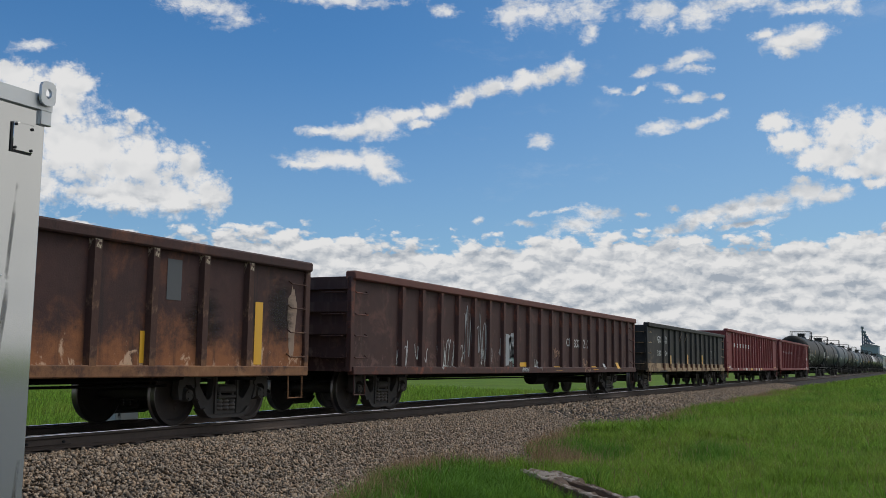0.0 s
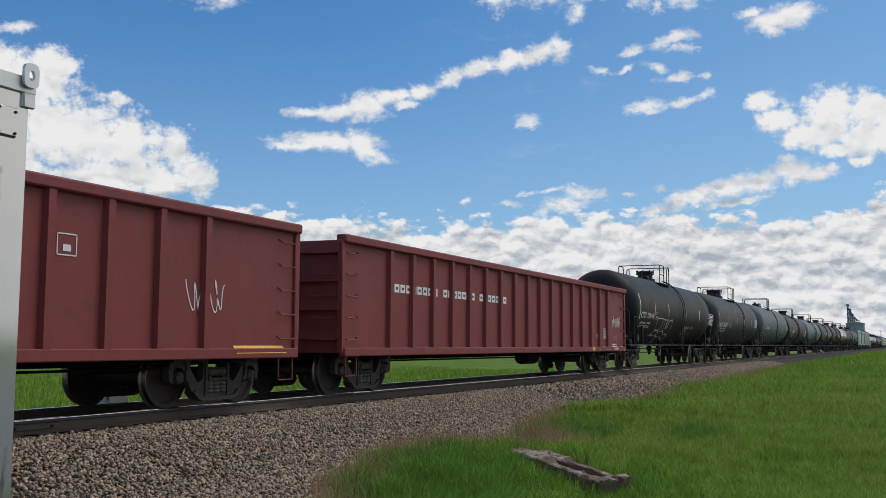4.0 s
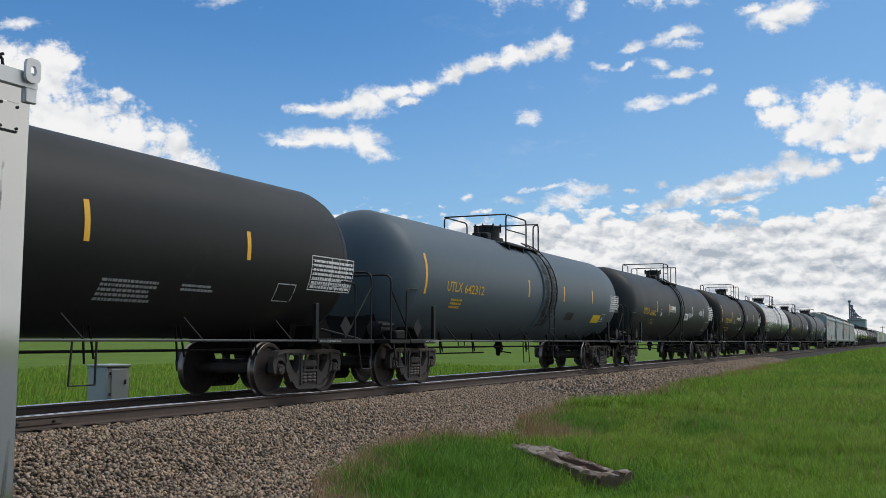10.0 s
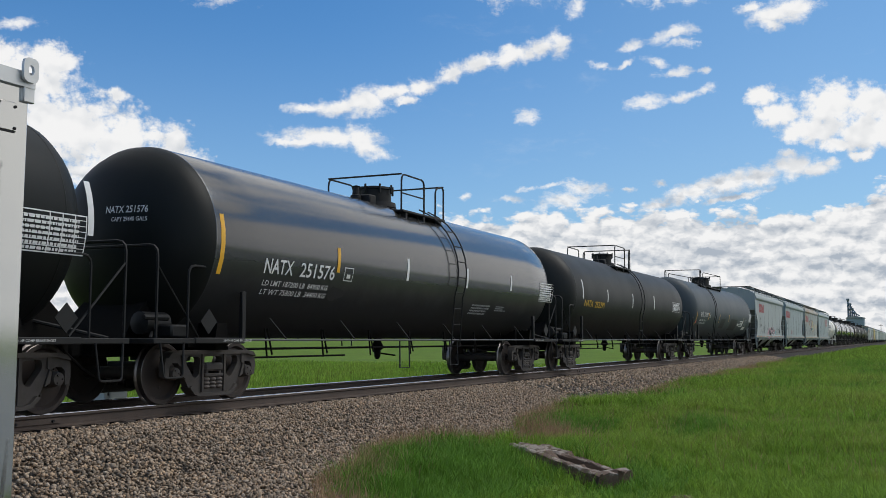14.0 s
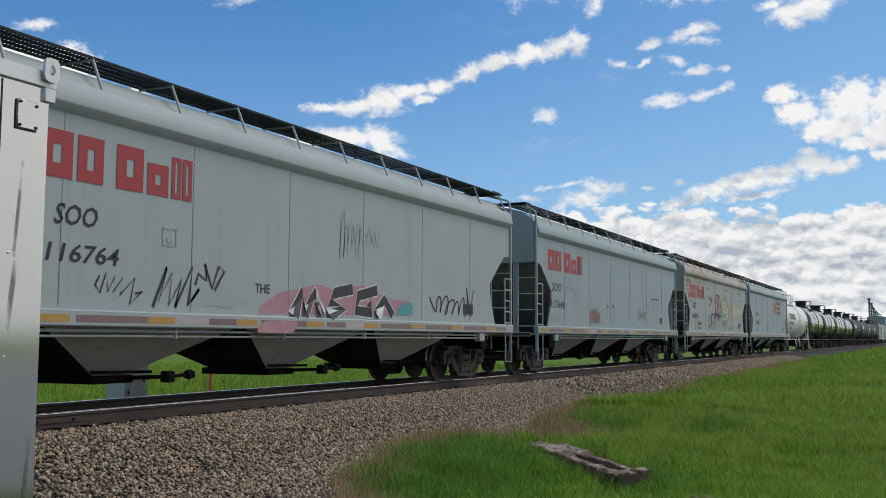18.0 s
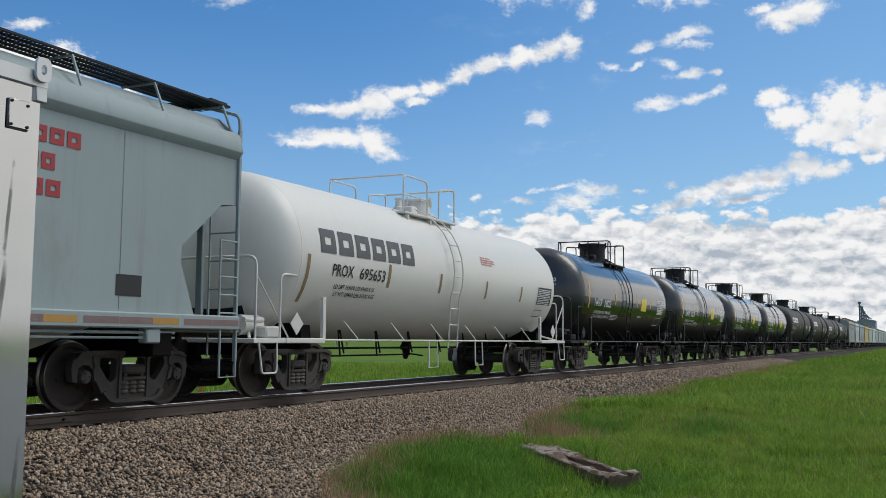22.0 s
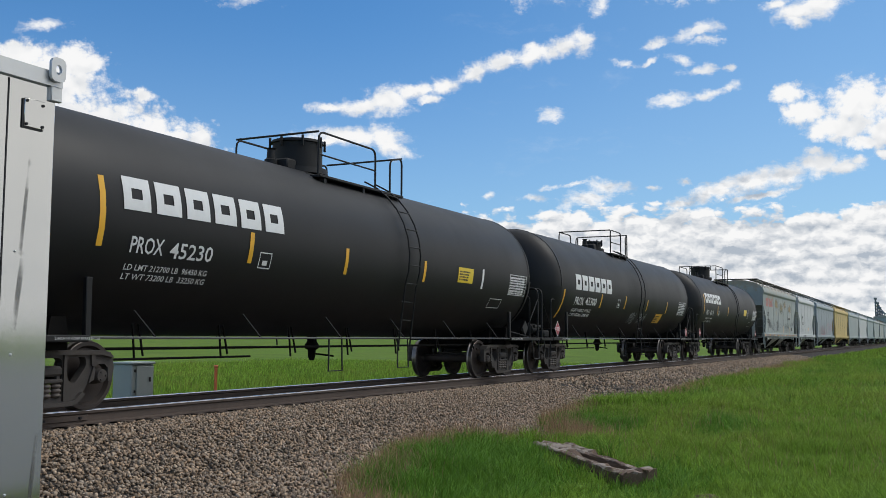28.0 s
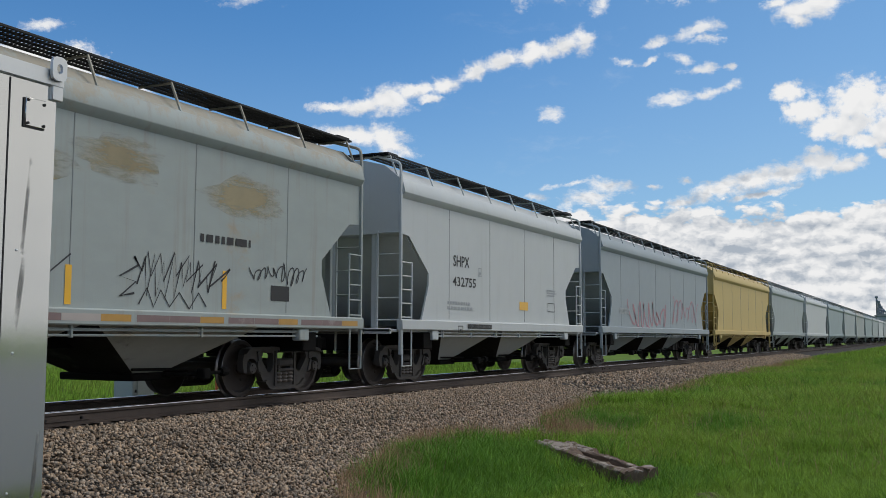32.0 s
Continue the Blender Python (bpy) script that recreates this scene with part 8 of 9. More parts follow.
    for q, (x, z, w, h) in enumerate(((-7.9, 3.42, 1.5, 0.16), (-7.8, 3.22, 1.8, 0.16), (-7.6, 3.06, 1.3, 0.12), (-7.1, 2.72, 0.8, 0.26), (-6.9, 2.58, 0.8, 0.12), (-3.1, 3.28, 1.2, 0.12),
                                      (-2.9, 2.86, 1.0, 0.14), (-2.7, 2.45, 0.8, 0.26), (1.2, 3.42, 1.6, 0.10), (5.4, 3.38, 1.3, 0.12), (6.3, 3.0, 0.9, 0.12))):
        k.blob(x, z, w, h, M["rust_wash"], 60 + q, off=0.003)
    k.frame_mark(-4.16, 2.25, 0.26, 0.24, M["grey_ink"])
    k.blob(-7.60, 3.31, 1.51, 0.38, M["rust_patch"], 4, off=0.004)
    k.blob(-7.17, 2.80, 0.69, 0.32, M["rust_patch"], 6, off=0.004)
    k.blob(-2.59, 2.60, 1.19, 0.49, M["rust_patch"], 7, off=0.004)
    k.quad("decal", 5.54, 1.54, 0.40, 0.25, M["black_ink"])


def marks_18(k, a, b):
    k.text("SOO", -5.62, 2.36, 0.68, 0.24, M["black_ink"])
    k.text("122517", -5.70, 1.88, 1.18, 0.24, M["black_ink"])
    k.quad("patch", -4.14, 2.13, 0.37, 0.29, M["grey_ink"])
    k.frame_mark(-1.37, 1.60, 1.05, 0.35, M["grey_ink"])
    k.bars(-1.32, 1.62, 0.94, 0.29, 7, M["grey_ink"], 18)
    k.blob(1.86, 2.53, 1.20, 1.13, M["bronze"], 2, off=0.004)
    k.blob(2.03, 2.69, 0.85, 0.81, M["red_letter"], 3, off=0.006)
    k.blocks(3.30, 3.30, 2.15, 0.20, 8, M["red_letter"])
    k.blocks(3.30, 2.98, 1.75, 0.20, 7, M["red_letter"])
    k.blocks(3.30, 2.66, 1.85, 0.20, 7, M["red_letter"])
    k.quad("decal", 6.09, 1.52, 0.47, 0.28, M["black_ink"], label="black data decal")
    k.bars(-5.97, 1.49, 1.23, 0.23, 2, M["grey_ink"], 3)


def marks_19(k, a, b):
    k.blocks(-5.86, 2.50, 3.71, 0.43, 6, M["rail_grey"])
    k.text("PROX", -5.44, 2.11, 0.74, 0.22, M["black_ink"])
    k.text("695653", -4.47, 2.10, 0.98, 0.22, M["black_ink"])
    k.text("LD LMT 153600 LBS 69600 KGS", -5.28, 1.89, 1.48, 0.08, M["black_ink"])
    k.text("LT WT 69400 LBS 31500 KGS", -5.21, 1.76, 1.49, 0.08, M["black_ink"])
    k.strips([(-6.28, 1.62, 0.82)], M["bronze"])
    k.strips([(-3.36, 2.00, 0.46), (-1.00, 2.00, 0.42), (1.57, 1.97, 0.43), (3.91, 1.99, 0.39)], M["bronze"])
    k.quad("data_plate", 5.22, 1.97, 1.08, 0.47, M["black_ink"], label="black data panel")
    k.bars(5.26, 1.99, 0.98, 0.42, 9, M["white_ink"], 3)
    k.frame_mark(5.26, 1.64, 0.57, 0.19, M["black_ink"])
    k.bars(1.33, 2.78, 0.92, 0.22, 4, M["pink_letter"], 3)


def marks_20(k, a, b):
    k.text("NAXX", -4.46, 2.13, 0.85, 0.25, M["white_ink"])
    k.strips([(-5.10, 2.04, 0.88), (-2.07, 2.24, 0.45), (0.88, 2.25, 0.42), (2.86, 2.26, 0.41)], M["amber"])
    k.quad("sign", 1.50, 2.11, 0.77, 0.46, M["placard_yellow"], label="yellow warning sign")
    k.frame_mark(4.03, 2.05, 0.96, 0.54, M["white_ink"])
    k.bars(4.08, 2.08, 0.81, 0.47, 7, M["white_ink"], 20)
    k.text("LD LMT 208100 LB  94400 KG", -4.34, 1.88, 1.87, 0.10, M["white_ink"])
    k.text("LT WT 54900 LB  24900 KG", -4.36, 1.74, 1.87, 0.10, M["white_ink"])
    k.bars(-2.27, 1.71, 1.09, 0.19, 4, M["white_ink"], 4)
    k.bars(1.21, 1.86, 0.74, 0.07, 2, M["white_ink"], 3)
    k.frame_mark(4.04, 1.62, 0.82, 0.30, M["white_ink"])


def marks_25(k, a, b):
    k.blocks(-6.52, 2.62, 3.64, 0.44, 6, M["white_ink"])
    k.text("PROX", -6.34, 2.07, 0.62, 0.22, M["white_ink"])
    k.text("45230", -5.59, 2.05, 0.90, 0.22, M["white_ink"])
    k.text("LD LMT 212700 LB  96450 KG", -6.35, 1.85, 1.65, 0.08, M["white_ink"])
    k.text("LT WT 73200 LB  33250 KG", -6.33, 1.73, 1.65, 0.08, M["white_ink"])
    k.strips([(-6.93, 2.11, 0.90), (-3.86, 2.10, 0.47), (-1.10, 2.09, 0.46), (1.93, 2.11, 0.43)], M["amber"])
    k.strips([(4.85, 2.10, 0.45)], M["white_ink"])
    k.frame_mark(-3.58, 2.04, 0.31, 0.25, M["white_ink"])
    k.quad("sign", 3.57, 2.19, 0.78, 0.33, M["placard_yellow"], label="yellow emergency sign")
    k.bars(3.63, 2.24, 0.58, 0.23, 4, M["black_ink"], 2)
    k.frame_mark(6.52, 2.03, 1.08, 0.50, M["white_ink"])
    k.bars(6.56, 2.06, 0.94, 0.43, 7, M["white_ink"], 25)
    k.frame_mark(5.58, 1.69, 0.71, 0.22, M["white_ink"])


def marks_26(k, a, b):
    k.blocks(-6.66, 2.39, 3.68, 0.45, 6, M["white_ink"])
    k.text("PROX", -6.58, 1.95, 0.82, 0.24, M["white_ink"])
    k.text("43300", -5.60, 1.97, 1.06, 0.23, M["white_ink"])
    k.text("LD LMT 197000 LB  89750 KG", -6.58, 1.76, 1.78, 0.09, M["white_ink"])
    k.text("LT WT 65200 LB  29580 KG", -6.58, 1.63, 1.82, 0.09, M["white_ink"])
    k.strips([(-7.65, 1.56, 0.80), (-4.11, 1.93, 0.42), (-1.40, 1.96, 0.43), (1.45, 1.96, 0.40), (4.37, 1.94, 0.45)], M["amber"])
    k.frame_mark(-2.26, 1.99, 0.29, 0.26, M["white_ink"])
    k.quad("sign", 3.11, 1.56, 0.97, 0.34, M["amber"], label="orange emergency sign")
    k.bars(3.10, 1.61, 0.74, 0.24, 4, M["black_ink"], 2)
    k.frame_mark(6.33, 1.93, 1.17, 0.51, M["white_ink"])
    k.bars(6.38, 1.96, 1.00, 0.43, 7, M["white_ink"], 26)
    k.scrawl(-0.26, 1.46, 0.73, 0.41, M["grey_ink"], 5, 0.030, 5)
    k.scrawl(0.98, 1.48, 0.82, 0.41, M["grey_ink"], 6, 0.030, 5)


def marks_27(k, a, b):
    k.blocks(-6.66, 2.61, 3.69, 0.44, 6, M["white_ink"])
    k.text("PROX", -6.36, 2.07, 0.62, 0.23, M["white_ink"])
    k.text("45175", -5.51, 2.06, 0.78, 0.23, M["white_ink"])
    k.text("LD LMT 209200 LB  95000 KG", -6.26, 1.88, 1.49, 0.08, M["white_ink"])
    k.text("LT WT 73800 LB  33500 KG", -6.25, 1.74, 1.50, 0.08, M["white_ink"])
    k.strips([(-6.96, 2.11, 0.89), (-3.86, 2.08, 0.46), (-1.18, 2.11, 0.44)], M["amber"])
    k.strips([(1.77, 2.11, 0.45), (4.65, 2.07, 0.45)], M["white_ink"])
    k.frame_mark(-3.64, 2.06, 0.33, 0.24, M["white_ink"])
    k.quad("sign", 3.41, 2.21, 0.83, 0.32, M["placard_yellow"], label="yellow emergency sign")
    k.frame_mark(6.32, 2.01, 1.40, 0.55, M["white_ink"])
    k.bars(6.38, 2.05, 1.20, 0.48, 7, M["white_ink"], 27)
    k.frame_mark(5.62, 1.65, 0.68, 0.24, M["white_ink"])


def marks_28(k, a, b):
    k.blocks(-6.43, 2.98, 2.84, 0.52, 7, M["pink_letter"], skip=(2,), shapes=RAIL_WORD)
    k.text("SOO", -5.97, 2.38, 0.74, 0.26, M["black_ink"], 0.22)
    k.text("115268", -6.15, 1.96, 1.27, 0.24, M["black_ink"], 0.22)
    k.blob(-2.94, 2.70, 2.10, 1.05, M["rust_patch"], 3, off=0.004)
    k.blob(-0.78, 2.51, 2.20, 0.99, M["rust_patch"], 4, off=0.004)
    k.blob(3.51, 2.61, 2.45, 0.87, M["rust_patch"], 5, off=0.004)
    k.blob(1.07, 2.87, 2.00, 0.78, M["rust_patch"], 6, off=0.004)
    k.stroke([(2.36, 1.53), (2.10, 1.48), (2.38, 1.68), (2.09, 1.74), (2.42, 1.90), (2.34, 2.01), (2.49, 1.83), (2.59, 2.09), (2.66, 1.77), (2.83, 2.08), (2.90, 1.71), (3.11, 2.12), (3.15, 1.80), (3.40, 2.09), (3.36, 1.73), (3.70, 1.99), (3.60, 1.66), (4.01, 2.02), (3.84, 1.67), (4.31, 1.96), (4.11, 1.77)], 0.035, M["spray_black"])
    k.stroke([(2.44, 1.39), (2.59, 1.61), (2.72, 1.36), (2.85, 1.59), (3.03, 1.37), (3.22, 1.57), (3.43, 1.35), (3.62, 1.58), (3.79, 1.39)], 0.025, M["spray_black"])
    k.scrawl(4.82, 1.78, 1.47, 0.35, M["spray_black"], 4, 0.020, 10)
    k.strips([(1.20, 1.35, 0.48), (4.14, 1.37, 0.56)], M["amber"])
    k.bars(3.63, 2.32, 1.67, 0.19, 1, M["black_ink"], 4)
    k.quad("decal", 5.33, 1.53, 0.49, 0.24, M["black_ink"], label="black data decal")
    k.scrawl(-5.49, 1.56, 0.93, 0.51, M["spray_black"], 6, 0.030, 6)
    # jagged tags along the foot of the side
    for x, z, wide, high, n, line in ((-4.40, 1.42, 2.35, 0.72, 9, 0.035), (-0.55, 1.50, 1.9, 0.55, 5, 0.022), (2.40, 1.45, 1.6, 0.62, 9, 0.030)):
        rg = random.Random(int(x * 10))
        k.stroke([(x + wide * (i + 0.6 * (i % 2)) / (2 * n), z + high * (rg.uniform(0.55, 1.0) if i % 2 else rg.uniform(0.0, 0.45))) for i in range(2 * n)], line, M["spray_black"])
    for i in range(6):
        k.stroke([(-1.85 + 0.12 * i, 1.45 + 0.05 * (i % 2)), (-1.92 + 0.14 * i, 1.8), (-1.78 + 0.10 * i, 2.22 - 0.04 * abs(i - 2))], 0.05, M["spray_black"])
    for i in range(7):
        k.stroke([(-3.9 + 0.33 * i, 1.40), (-3.82 + 0.33 * i, 1.62), (-3.70 + 0.33 * i, 1.60)], 0.025, M["spray_black"])


def marks_29(k, a, b):
    k.text("SHPX", -3.12, 2.50, 0.83, 0.25, M["black_ink"])
    k.text("432755", -3.15, 2.07, 1.21, 0.21, M["black_ink"])
    k.bars(-3.42, 1.56, 1.70, 0.22, 2, M["grey_ink"], 3)
    k.quad("label", 0.69, 1.64, 0.58, 0.21, M["amber"])
    k.frame_mark(2.71, 1.64, 0.53, 0.24, M["black_ink"])
    k.blocks(-2.57, 1.15, 1.33, 0.10, 14, M["black_ink"])
    k.frame_mark(-3.06, 1.06, 0.23, 0.15, M["black_ink"])
    k.bars(2.64, 2.06, 0.98, 0.20, 3, M["grey_ink"], 3)
    k.frame_mark(-1.81, 2.35, 0.19, 0.19, M["grey_ink"])


def marks_30(k, a, b):
    k.scrawl(-4.58, 1.31, 5.14, 0.96, M["spray_pink"], 5, 0.090, 8)
    k.scrawl(1.47, 1.41, 4.66, 1.18, M["spray_pink"], 6, 0.070, 7)
    k.blocks(-5.77, 1.74, 1.21, 0.20, 4, M["grey_ink"])


NUMBER_SPOT = (-3.33, 2.11, 0.74, 0.24)


# ---- the train, front to rear ----
M["white_iron"] = paint("white_ironwork", (0.66, 0.65, 0.60), 0.55, grain=0.12)
BLACK = paint("black_tank_paint", (0.0085, 0.0105, 0.0100), 0.5, spec=0.18, grain=0.2, dirt=(0.035, 0.03, 0.025), dirt_amount=0.25, dirt_scale=0.5, stretch=(1, 1, 0.5), bump=0.06)
GREEN_BLACK = paint("dark_grey_tank_paint", (0.0232, 0.0288, 0.0308), 0.5, spec=0.22, grain=0.2, dirt=(0.06, 0.055, 0.045), dirt_amount=0.25, dirt_scale=0.5, bump=0.06)
BLUE_GREY = paint("blue_grey_tank_paint", (0.064, 0.088, 0.105), 0.5, spec=0.3, grain=0.14, dirt=(0.05, 0.055, 0.06), dirt_amount=0.25, dirt_scale=0.4, stretch=(1, 1, 0.4), bump=0.06)
PALE_BLUE = paint("pale_blue_grey_tank_paint", (0.084, 0.115, 0.135), 0.5, spec=0.3, grain=0.14, dirt=(0.05, 0.055, 0.06), dirt_amount=0.25, dirt_scale=0.4, bump=0.06)
BROWN_BLACK = paint("sooty_tank_paint", (0.016, 0.018, 0.017), 0.5, spec=0.22, grain=0.25, dirt=(0.045, 0.040, 0.034), dirt_amount=0.35, dirt_scale=0.5, bump=0.08)
SATIN = paint("satin_black_tank_paint", (0.034, 0.035, 0.036), 0.16, grain=0.15, bump=0.015, spec=0.9, coat=0.3, dull=(1.6, 2.5))
GLOSS = paint("gloss_black_tank_paint", (0.006, 0.0075, 0.007), 0.13, grain=0.12, bump=0.02, spec=0.7, coat=0.4, stretch=(0.15, 1, 1), dull=(1.3, 2.2))
GLOSS_HEAD = paint("gloss_black_head_paint", (0.012, 0.015, 0.016), 0.32, grain=0.12, bump=0.02, spec=0.7, coat=0.2)
SLATE = paint("slate_grey_tank_paint", (0.052, 0.068, 0.078), 0.5, spec=0.25, grain=0.14, dirt=(0.035, 0.035, 0.035), dirt_amount=0.2, dirt_scale=0.4, bump=0.05)
IVORY = paint("ivory_tank_paint", (0.70, 0.69, 0.64), 0.42, grain=0.05, dirt=(0.42, 0.39, 0.33), dirt_amount=0.15, dirt_scale=0.5, bump=0.03)
MATT = paint("matt_black_tank_paint", (0.010, 0.0105, 0.011), 0.52, grain=0.2, dirt=(0.028, 0.026, 0.023), dirt_amount=0.3, dirt_scale=0.5, bump=0.05, spec=0.32)
RUSTY = paint("rusted_brown_steel", (0.060, 0.026, 0.022), 0.78, grain=0.5, grain_scale=6, dirt=(0.17, 0.062, 0.030), dirt_amount=0.55, dirt_scale=0.9, bump=0.45, bloom=(0.80, 1.60, (0.33, 0.125, 0.045), 0.85), runs=((0.014, 0.012, 0.012), 0.75), flakes=(0.70, 1.9, (0.60, 0.40, 0.26), 0.9))
RUSTY_RIB = paint("rust_streaked_rib", (0.075, 0.034, 0.024), 0.8, grain=0.5, grain_scale=6, dirt=(0.34, 0.20, 0.11), dirt_amount=0.45, dirt_scale=3.0, stretch=(1, 1, 0.7), bump=0.4, bloom=(0.70, 1.2, (0.36, 0.17, 0.07), 0.6), flakes=(2.7, 1.6, (0.60, 0.50, 0.36), 0.85))
BROWN = paint("oxide_brown_paint", (0.060, 0.025, 0.021), 0.72, grain=0.4, grain_scale=5, dirt=(0.125, 0.055, 0.042), dirt_amount=0.5, dirt_scale=1.8, bump=0.25, runs=((0.14, 0.10, 0.08), 0.30), flakes=(0.6, 2.6, (0.20, 0.115, 0.09), 0.45))
BROWN_RIB = paint("oxide_brown_rib", (0.075, 0.032, 0.026), 0.72, grain=0.4, grain_scale=4, dirt=(0.30, 0.085, 0.04), dirt_amount=0.5, dirt_scale=1.6, bump=0.25)
BROWN_CHORD = paint("red_brown_chord", (0.15, 0.055, 0.042), 0.72, grain=0.3, grain_scale=4, dirt=(0.08, 0.035, 0.03), dirt_amount=0.4, dirt_scale=1.2, bump=0.25)
CHARCOAL = paint("worn_charcoal_paint", (0.030, 0.029, 0.026), 0.72, grain=0.4, grain_scale=5, dirt=(0.14, 0.11, 0.085), dirt_amount=0.3, dirt_scale=1.8, bump=0.25, runs=((0.10, 0.09, 0.08), 0.45), bloom=(0.75, 1.2, (0.22, 0.15, 0.09), 0.6))
TAN_SILL = paint("rusted_tan_sill", (0.42, 0.30, 0.18), 0.8, grain=0.35, grain_scale=3, dirt=(0.07, 0.035, 0.02), dirt_amount=0.75, dirt_scale=2.2, bump=0.3)
RED = paint("oxide_red_paint", (0.205, 0.034, 0.032), 0.64, flakes=(3.3, 0.2, (0.115, 0.030, 0.027), 0.45), grain=0.25, grain_scale=3, dirt=(0.12, 0.034, 0.028), dirt_amount=0.45, dirt_scale=0.6, bump=0.15, runs=((0.10, 0.03, 0.027), 0.45))
HOP_GREY = paint("pale_grey_hopper_paint", (0.335, 0.375, 0.370), 0.62, grain=0.12, grain_scale=2, dirt=(0.29, 0.30, 0.285), dirt_amount=0.35, dirt_scale=0.5, stretch=(1, 1, 0.35), bump=0.08, runs=((0.26, 0.26, 0.24), 0.35))
HOP_BLUE = paint("blue_grey_hopper_paint", (0.285, 0.345, 0.35), 0.62, grain=0.12, grain_scale=2, dirt=(0.24, 0.26, 0.25), dirt_amount=0.35, dirt_scale=0.5, stretch=(1, 1, 0.35), bump=0.08, runs=((0.21, 0.22, 0.21), 0.35))
HOP_WORN = paint("rust_stained_hopper_paint", (0.325, 0.36, 0.345), 0.66, grain=0.14, grain_scale=2, dirt=(0.37, 0.27, 0.15), dirt_amount=0.42, dirt_scale=0.4, stretch=(1, 1, 1.8), bump=0.1, bloom=(4.3, 3.9, (0.34, 0.26, 0.16), 0.55), runs=((0.26, 0.22, 0.17), 0.4))
HOP_WHITE = paint("white_hopper_paint", (0.50, 0.52, 0.515), 0.58, grain=0.07, grain_scale=2, dirt=(0.40, 0.41, 0.40), dirt_amount=0.25, dirt_scale=0.5, bump=0.05, runs=((0.36, 0.36, 0.34), 0.25))
HOP_DARK = paint("dusty_grey_hopper_paint", (0.30, 0.34, 0.36), 0.65, grain=0.1, grain_scale=2, dirt=(0.22, 0.22, 0.22), dirt_amount=0.3, dirt_scale=0.5, bump=0.06)
HOP_YELLOW = paint("mustard_hopper_paint", (0.52, 0.39, 0.15), 0.65, grain=0.1, grain_scale=2, dirt=(0.36, 0.27, 0.12), dirt_amount=0.3, dirt_scale=0.5, bump=0.06)
RUST_EAVE = paint("rusting_eave_paint", (0.40, 0.38, 0.33), 0.75, grain=0.3, grain_scale=1.5, dirt=(0.30, 0.19, 0.11), dirt_amount=0.75, dirt_scale=0.7, stretch=(0.5, 1, 1))
# darker than the shell: shade of the down-facing end sheets put into the paint
SHADE_GREY = paint("shaded_grimy_paint", (0.19, 0.198, 0.19), 0.75, grain=0.25, dirt=(0.07, 0.07, 0.065), dirt_amount=0.4)
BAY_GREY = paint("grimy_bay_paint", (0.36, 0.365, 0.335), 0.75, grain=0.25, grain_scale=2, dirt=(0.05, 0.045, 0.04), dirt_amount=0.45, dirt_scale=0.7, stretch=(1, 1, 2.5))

# gondolas
gondola(-250.6, -237.5, "heavily rusted brown steel gondola with orange-streaked ribs", RUSTY, RUSTY_RIB, (1.6, 1.5), 2.55, 13, RUSTY_RIB, rib_x=(-6.5, 1.07), marks=marks_0)
gondola(-232.5, -216.4, "oxide-brown gondola with graffiti and faded white stencils", BROWN, BROWN_RIB, (2.0, 1.75), 2.55, 20, BROWN_RIB, rib_x=(-8.2, 0.896), chord=BROWN_CHORD, marks=marks_1)
gondola(-211.3, -198.2, "worn charcoal gondola with a rusted tan bottom sill", CHARCOAL, TAN_SILL, (1.4, 1.55), 2.52, 12, CHARCOAL, rib_x=(-5.46, 1.073), band=1.07, marks=marks_2)
gondola(-194.0, -176.8, "oxide-red gondola with worn white company lettering", RED, RED, (1.65, 1.5), 2.90, 17, RED, rib_x=(-8.4, 1.0), marks=marks_3)
gondola(-172.1, -155.1, "oxide-red gondola with white graffiti near its rear end", RED, RED, (1.65, 1.5), 2.90, 17, RED, rib_x=(-8.4, 1.0), marks=marks_4)
# tank cars
tank_car(-150.6, -136.45, "black tank car with white outline graffiti", BLACK, radius=1.43, centre=2.51, deck=(-1.6, 0.28), ladder=0.6, dome=(-0.4, 0.34, 0.40), marks=marks_5)
tank_car(-132.36, -117.93, "dark grey-green tank car with white stencils", GREEN_BLACK, radius=1.44, centre=2.52, deck=(-1.17, 1.12), ladder=0.95, dome=(-0.63, 0.42, 0.42), marks=marks_6)
tank_car(-113.7, -99.02, "blue-grey tank car with amber edge strips", BLUE_GREY, radius=1.48, centre=2.56, deck=(-1.05, 0.35), ladder=-0.2, dome=(0.1, 0.26, 0.22), end_text="TILX 290006", marks=marks_7)
tank_car(-94.85, -80.45, "sooty black tank car with white stencils", BROWN_BLACK, radius=1.39, centre=2.47, deck=(-1.05, 0.35), ladder=-0.3, dome=(0.1, 0.34, 0.42), girdle=0.1, marks=marks_8)
tank_car(-76.22, -61.45, "pale blue-grey tank car with a broad girdle band", PALE_BLUE, radius=1.38, centre=2.46, deck=(-1.6, 1.05), ladder=0.8, dome=(-0.6, 0.34, 0.40), girdle=0.4, marks=marks_9)
tank_car(-57.35, -42.58, "sooty black tank car with yellow stencils", GREEN_BLACK, radius=1.39, centre=2.47, deck=(-1.0, 1.67), ladder=0.3, dome=(1.0, 0.32, 0.42), girdle=0.5, marks=marks_10)
tank_car(-37.95, -23.47, "black tank car with yellow stencils and a girdle band", BLACK, radius=1.41, centre=2.49, deck=(-1.28, 1.7), ladder=0.1, dome=(0.9, 0.32, 0.40), girdle=0.6, marks=marks_11)
tank_car(-19.44, -5.32, "satin black tank car reflecting the sky", SATIN, radius=1.46, centre=2.54, deck=(-0.5, 1.68), ladder=1.3, dome=(0.0, 0.38, 0.40), end_text="NATX 251576", head_paint=BLACK, marks=marks_12)
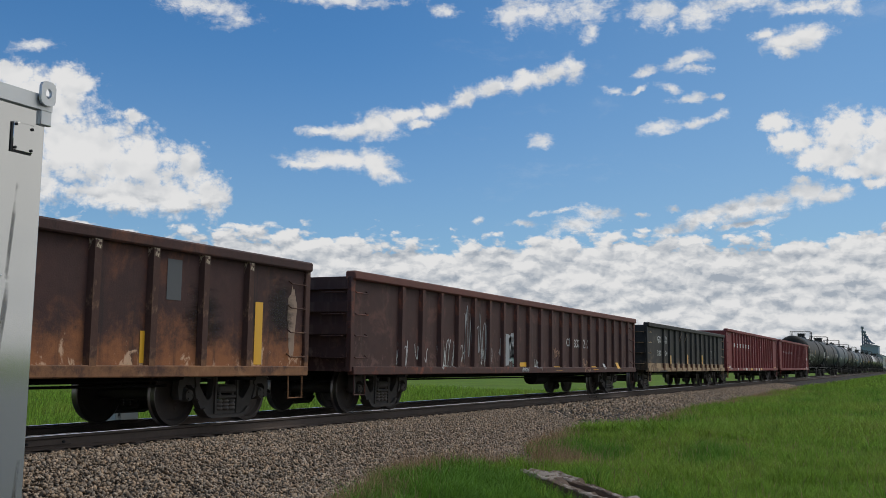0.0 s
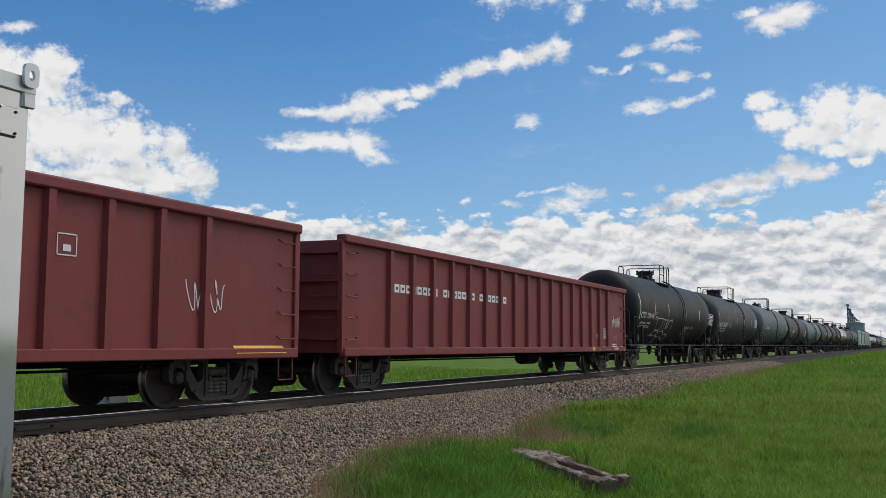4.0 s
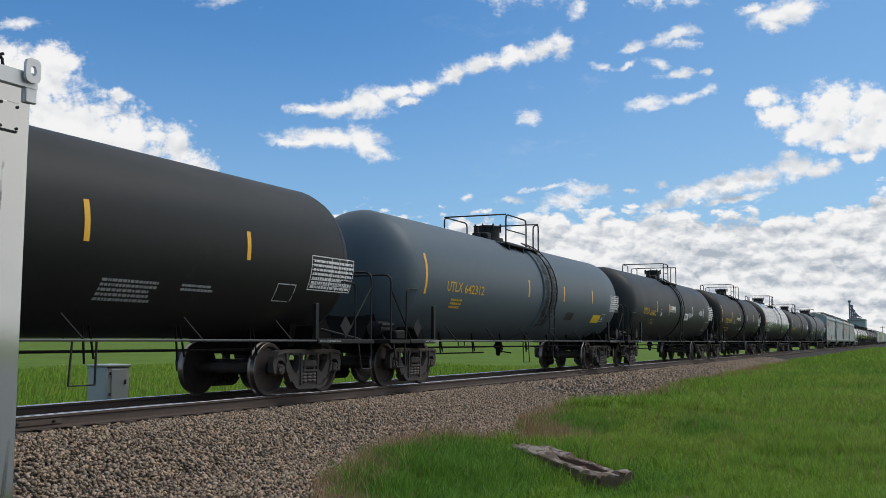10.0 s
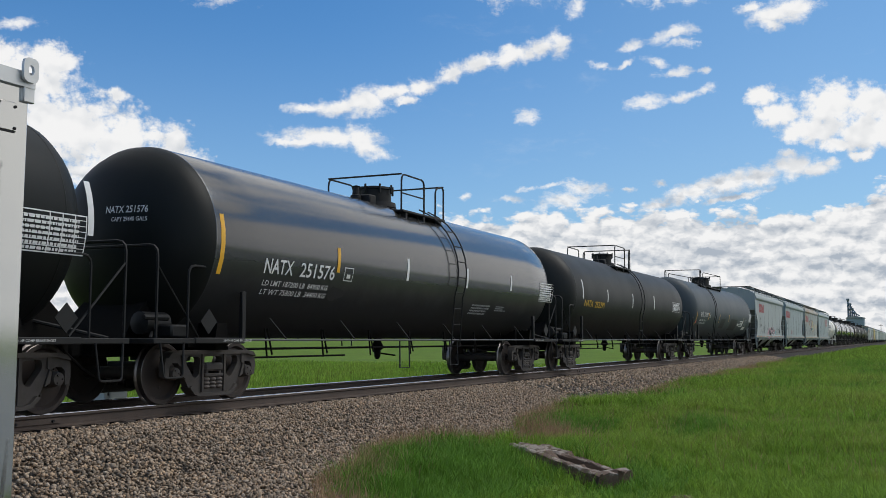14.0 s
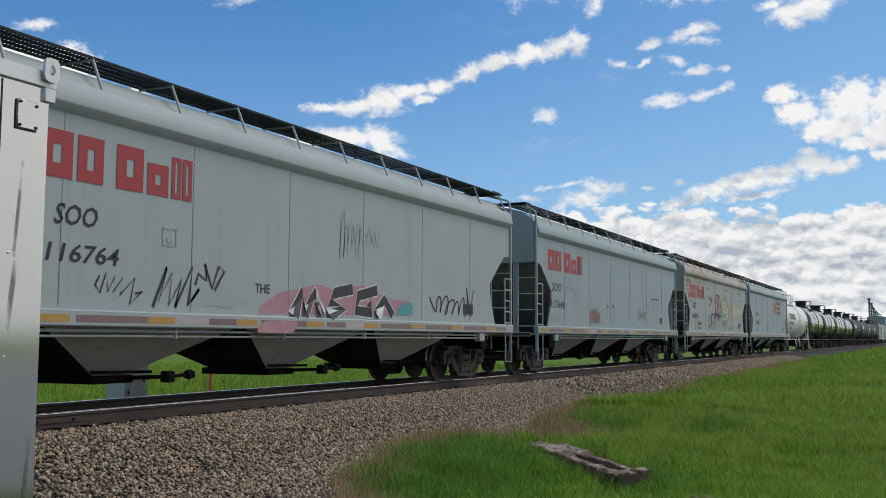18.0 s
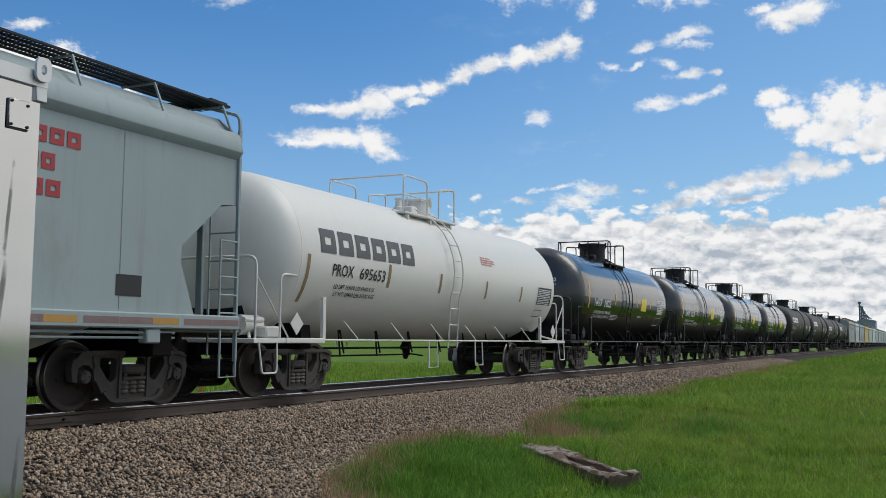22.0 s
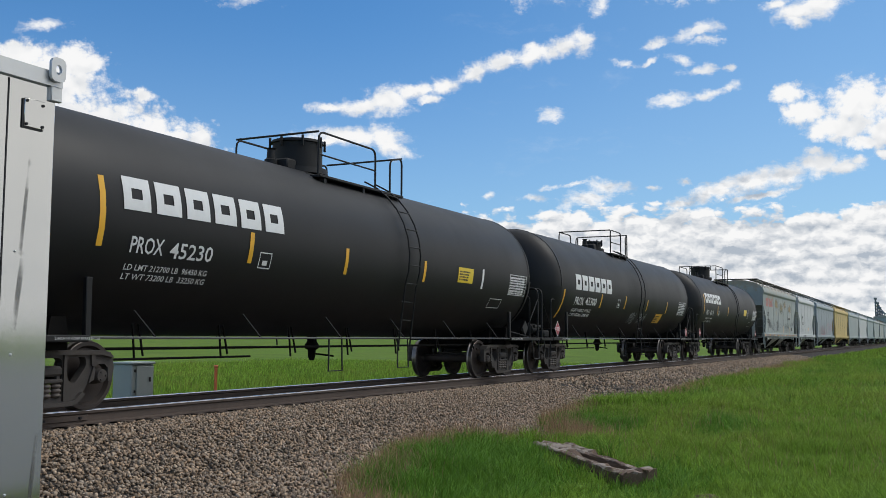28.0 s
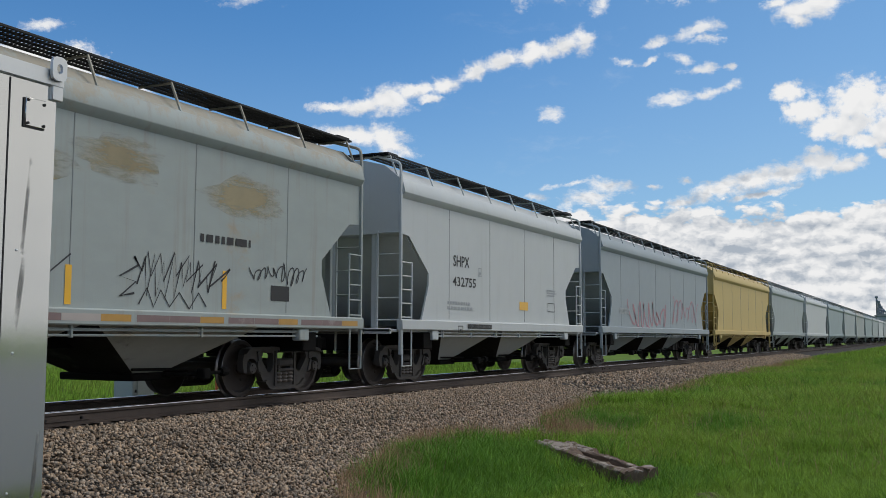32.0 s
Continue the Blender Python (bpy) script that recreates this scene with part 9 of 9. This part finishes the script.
tank_car(-1.29, 14.0, "grey-black tank car with dusty sides", BROWN_BLACK, radius=1.43, centre=2.51, deck=(-1.6, 0.65), ladder=0.2, marks=marks_13)
tank_car(18.41, 35.65, "long slate-grey tank car with black patches and a long deck", SLATE, radius=1.51, centre=2.59, deck=(-5.15, 1.3), ladder=-4.5, dome=(0.1, 0.50, 0.46), marks=marks_14)
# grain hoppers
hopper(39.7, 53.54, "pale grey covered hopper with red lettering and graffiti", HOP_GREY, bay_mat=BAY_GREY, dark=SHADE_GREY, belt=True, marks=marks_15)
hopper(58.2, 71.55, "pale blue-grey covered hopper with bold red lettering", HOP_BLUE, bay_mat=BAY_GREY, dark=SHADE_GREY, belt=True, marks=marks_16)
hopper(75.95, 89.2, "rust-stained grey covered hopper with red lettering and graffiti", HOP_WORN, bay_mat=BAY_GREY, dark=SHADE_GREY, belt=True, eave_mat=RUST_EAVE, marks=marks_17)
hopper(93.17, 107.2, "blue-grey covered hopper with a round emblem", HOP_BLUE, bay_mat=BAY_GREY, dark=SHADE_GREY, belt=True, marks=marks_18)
tank_car(111.25, 123.05, "ivory white tank car with white railings", IVORY, iron="white_iron", radius=1.43, centre=2.51, deck=(-1.8, 0.8), ladder=-0.3, dome=(0.6, 0.36, 0.38), marks=marks_19)
for f, r, no in ((127.2, 137.12, "1022"), (141.3, 151.0, "1015"), (155.3, 164.95, "1025"), (169.1, 178.9, "1006")):
    c = tank_car(f, r, "short gloss black tank car with yellow signs", GLOSS, radius=1.44, centre=2.52, deck=(-1.1, 1.0), ladder=-0.45, dome=(0.1, 0.47, 0.60), end_text="NAXX " + no, head_paint=GLOSS_HEAD, marks=marks_20)
    Skin(c, 0, 1.49, 2.47).text(no, *NUMBER_SPOT, M["white_ink"])
tank_car(183.1, 197.2, "matt black tank car with bold white lettering", MATT, shield=True, radius=1.52, centre=2.60, deck=(-1.1, 2.05), ladder=1.2, dome=(-0.4, 0.48, 0.60), marks=marks_25)
tank_car(201.3, 215.7, "matt black tank car with bold white lettering", MATT, shield=True, radius=1.52, centre=2.60, deck=(-1.1, 2.05), ladder=1.3, dome=(-0.4, 0.48, 0.60), marks=marks_25)
tank_car(219.4, 234.12, "matt black tank car with bold white lettering and an orange sign", MATT, shield=True, radius=1.50, centre=2.60, deck=(-1.2, 0.85), ladder=0.4, dome=(-0.25, 0.30, 0.30), placard=M["placard_red"], end_text="PROX 43300", marks=marks_26)
tank_car(238.13, 252.12, "matt black tank car with bold white lettering and red placards", MATT, shield=True, radius=1.49, centre=2.59, deck=(-1.13, 2.05), ladder=1.0, dome=(-0.4, 0.48, 0.58), placard=M["placard_red"], end_text="PROX 45175", marks=marks_27)
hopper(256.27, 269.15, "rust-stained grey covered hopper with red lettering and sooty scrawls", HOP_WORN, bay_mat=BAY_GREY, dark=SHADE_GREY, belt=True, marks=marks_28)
hopper(273.45, 282.05, "clean white two-bay covered hopper with black stencils", HOP_WHITE, ends=(1.2, 1.1), bays=2, marks=marks_29)
hopper(286.4, 299.6, "dusty grey covered hopper with faded graffiti", HOP_DARK, marks=marks_30)
hopper(303.9, 318.2, "mustard yellow covered hopper", HOP_YELLOW)
u = 322.3
for k, (mat_, lab) in enumerate(((HOP_GREY, "pale grey covered hopper with faded red lettering"), (HOP_WHITE, "white covered hopper far back in the train"), (HOP_BLUE, "blue-grey covered hopper far back in the train"), (HOP_GREY, "pale grey covered hopper far back in the train"),
                              (HOP_WORN, "rust-stained covered hopper far back in the train"), (HOP_BLUE, "blue-grey covered hopper far back in the train"), (HOP_GREY, "pale grey covered hopper far back in the train"), (HOP_WHITE, "white covered hopper far back in the train"), (HOP_GREY, "pale grey covered hopper far back in the train"), (HOP_BLUE, "blue-grey covered hopper far back in the train"))):
    hopper(u, u + 14.2, lab, mat_, full=False)
    u += 18.3


def travelled(t):
    """How far the train has rolled at t seconds, counted from the clip's middle."""
    d = t - 16.0
    return 16.067 * d + 0.00992 * d * d - 0.001058 * d ** 3


def motions():
    for car, u in TRAIN:
        walk(car, [(t, pose(u - travelled(t), TRACK_Y, 0)) for t in range(33)])
    # each wheelset turns as it rolls past the viewer
    for wset, u, at in WHEELSETS:
        home = wset.location.copy()
        ticks = [k for k in range(961) if -4 < u + at - travelled(k / 30) < 46]
        rows = []
        for k in ticks:
            turn = -math.degrees(travelled(k / 30) / 0.457)
            rows.append((k / 30, pose(home.x, home.y, home.z, 0, turn % 360, 0)))
        if not rows:
            continue
        if rows[0][0] > 0:
            rows.insert(0, (0.0, rows[0][1]))
        if rows[-1][0] < 32:
            rows.append((32.0, rows[-1][1]))
        walk(wset, rows)


motions()
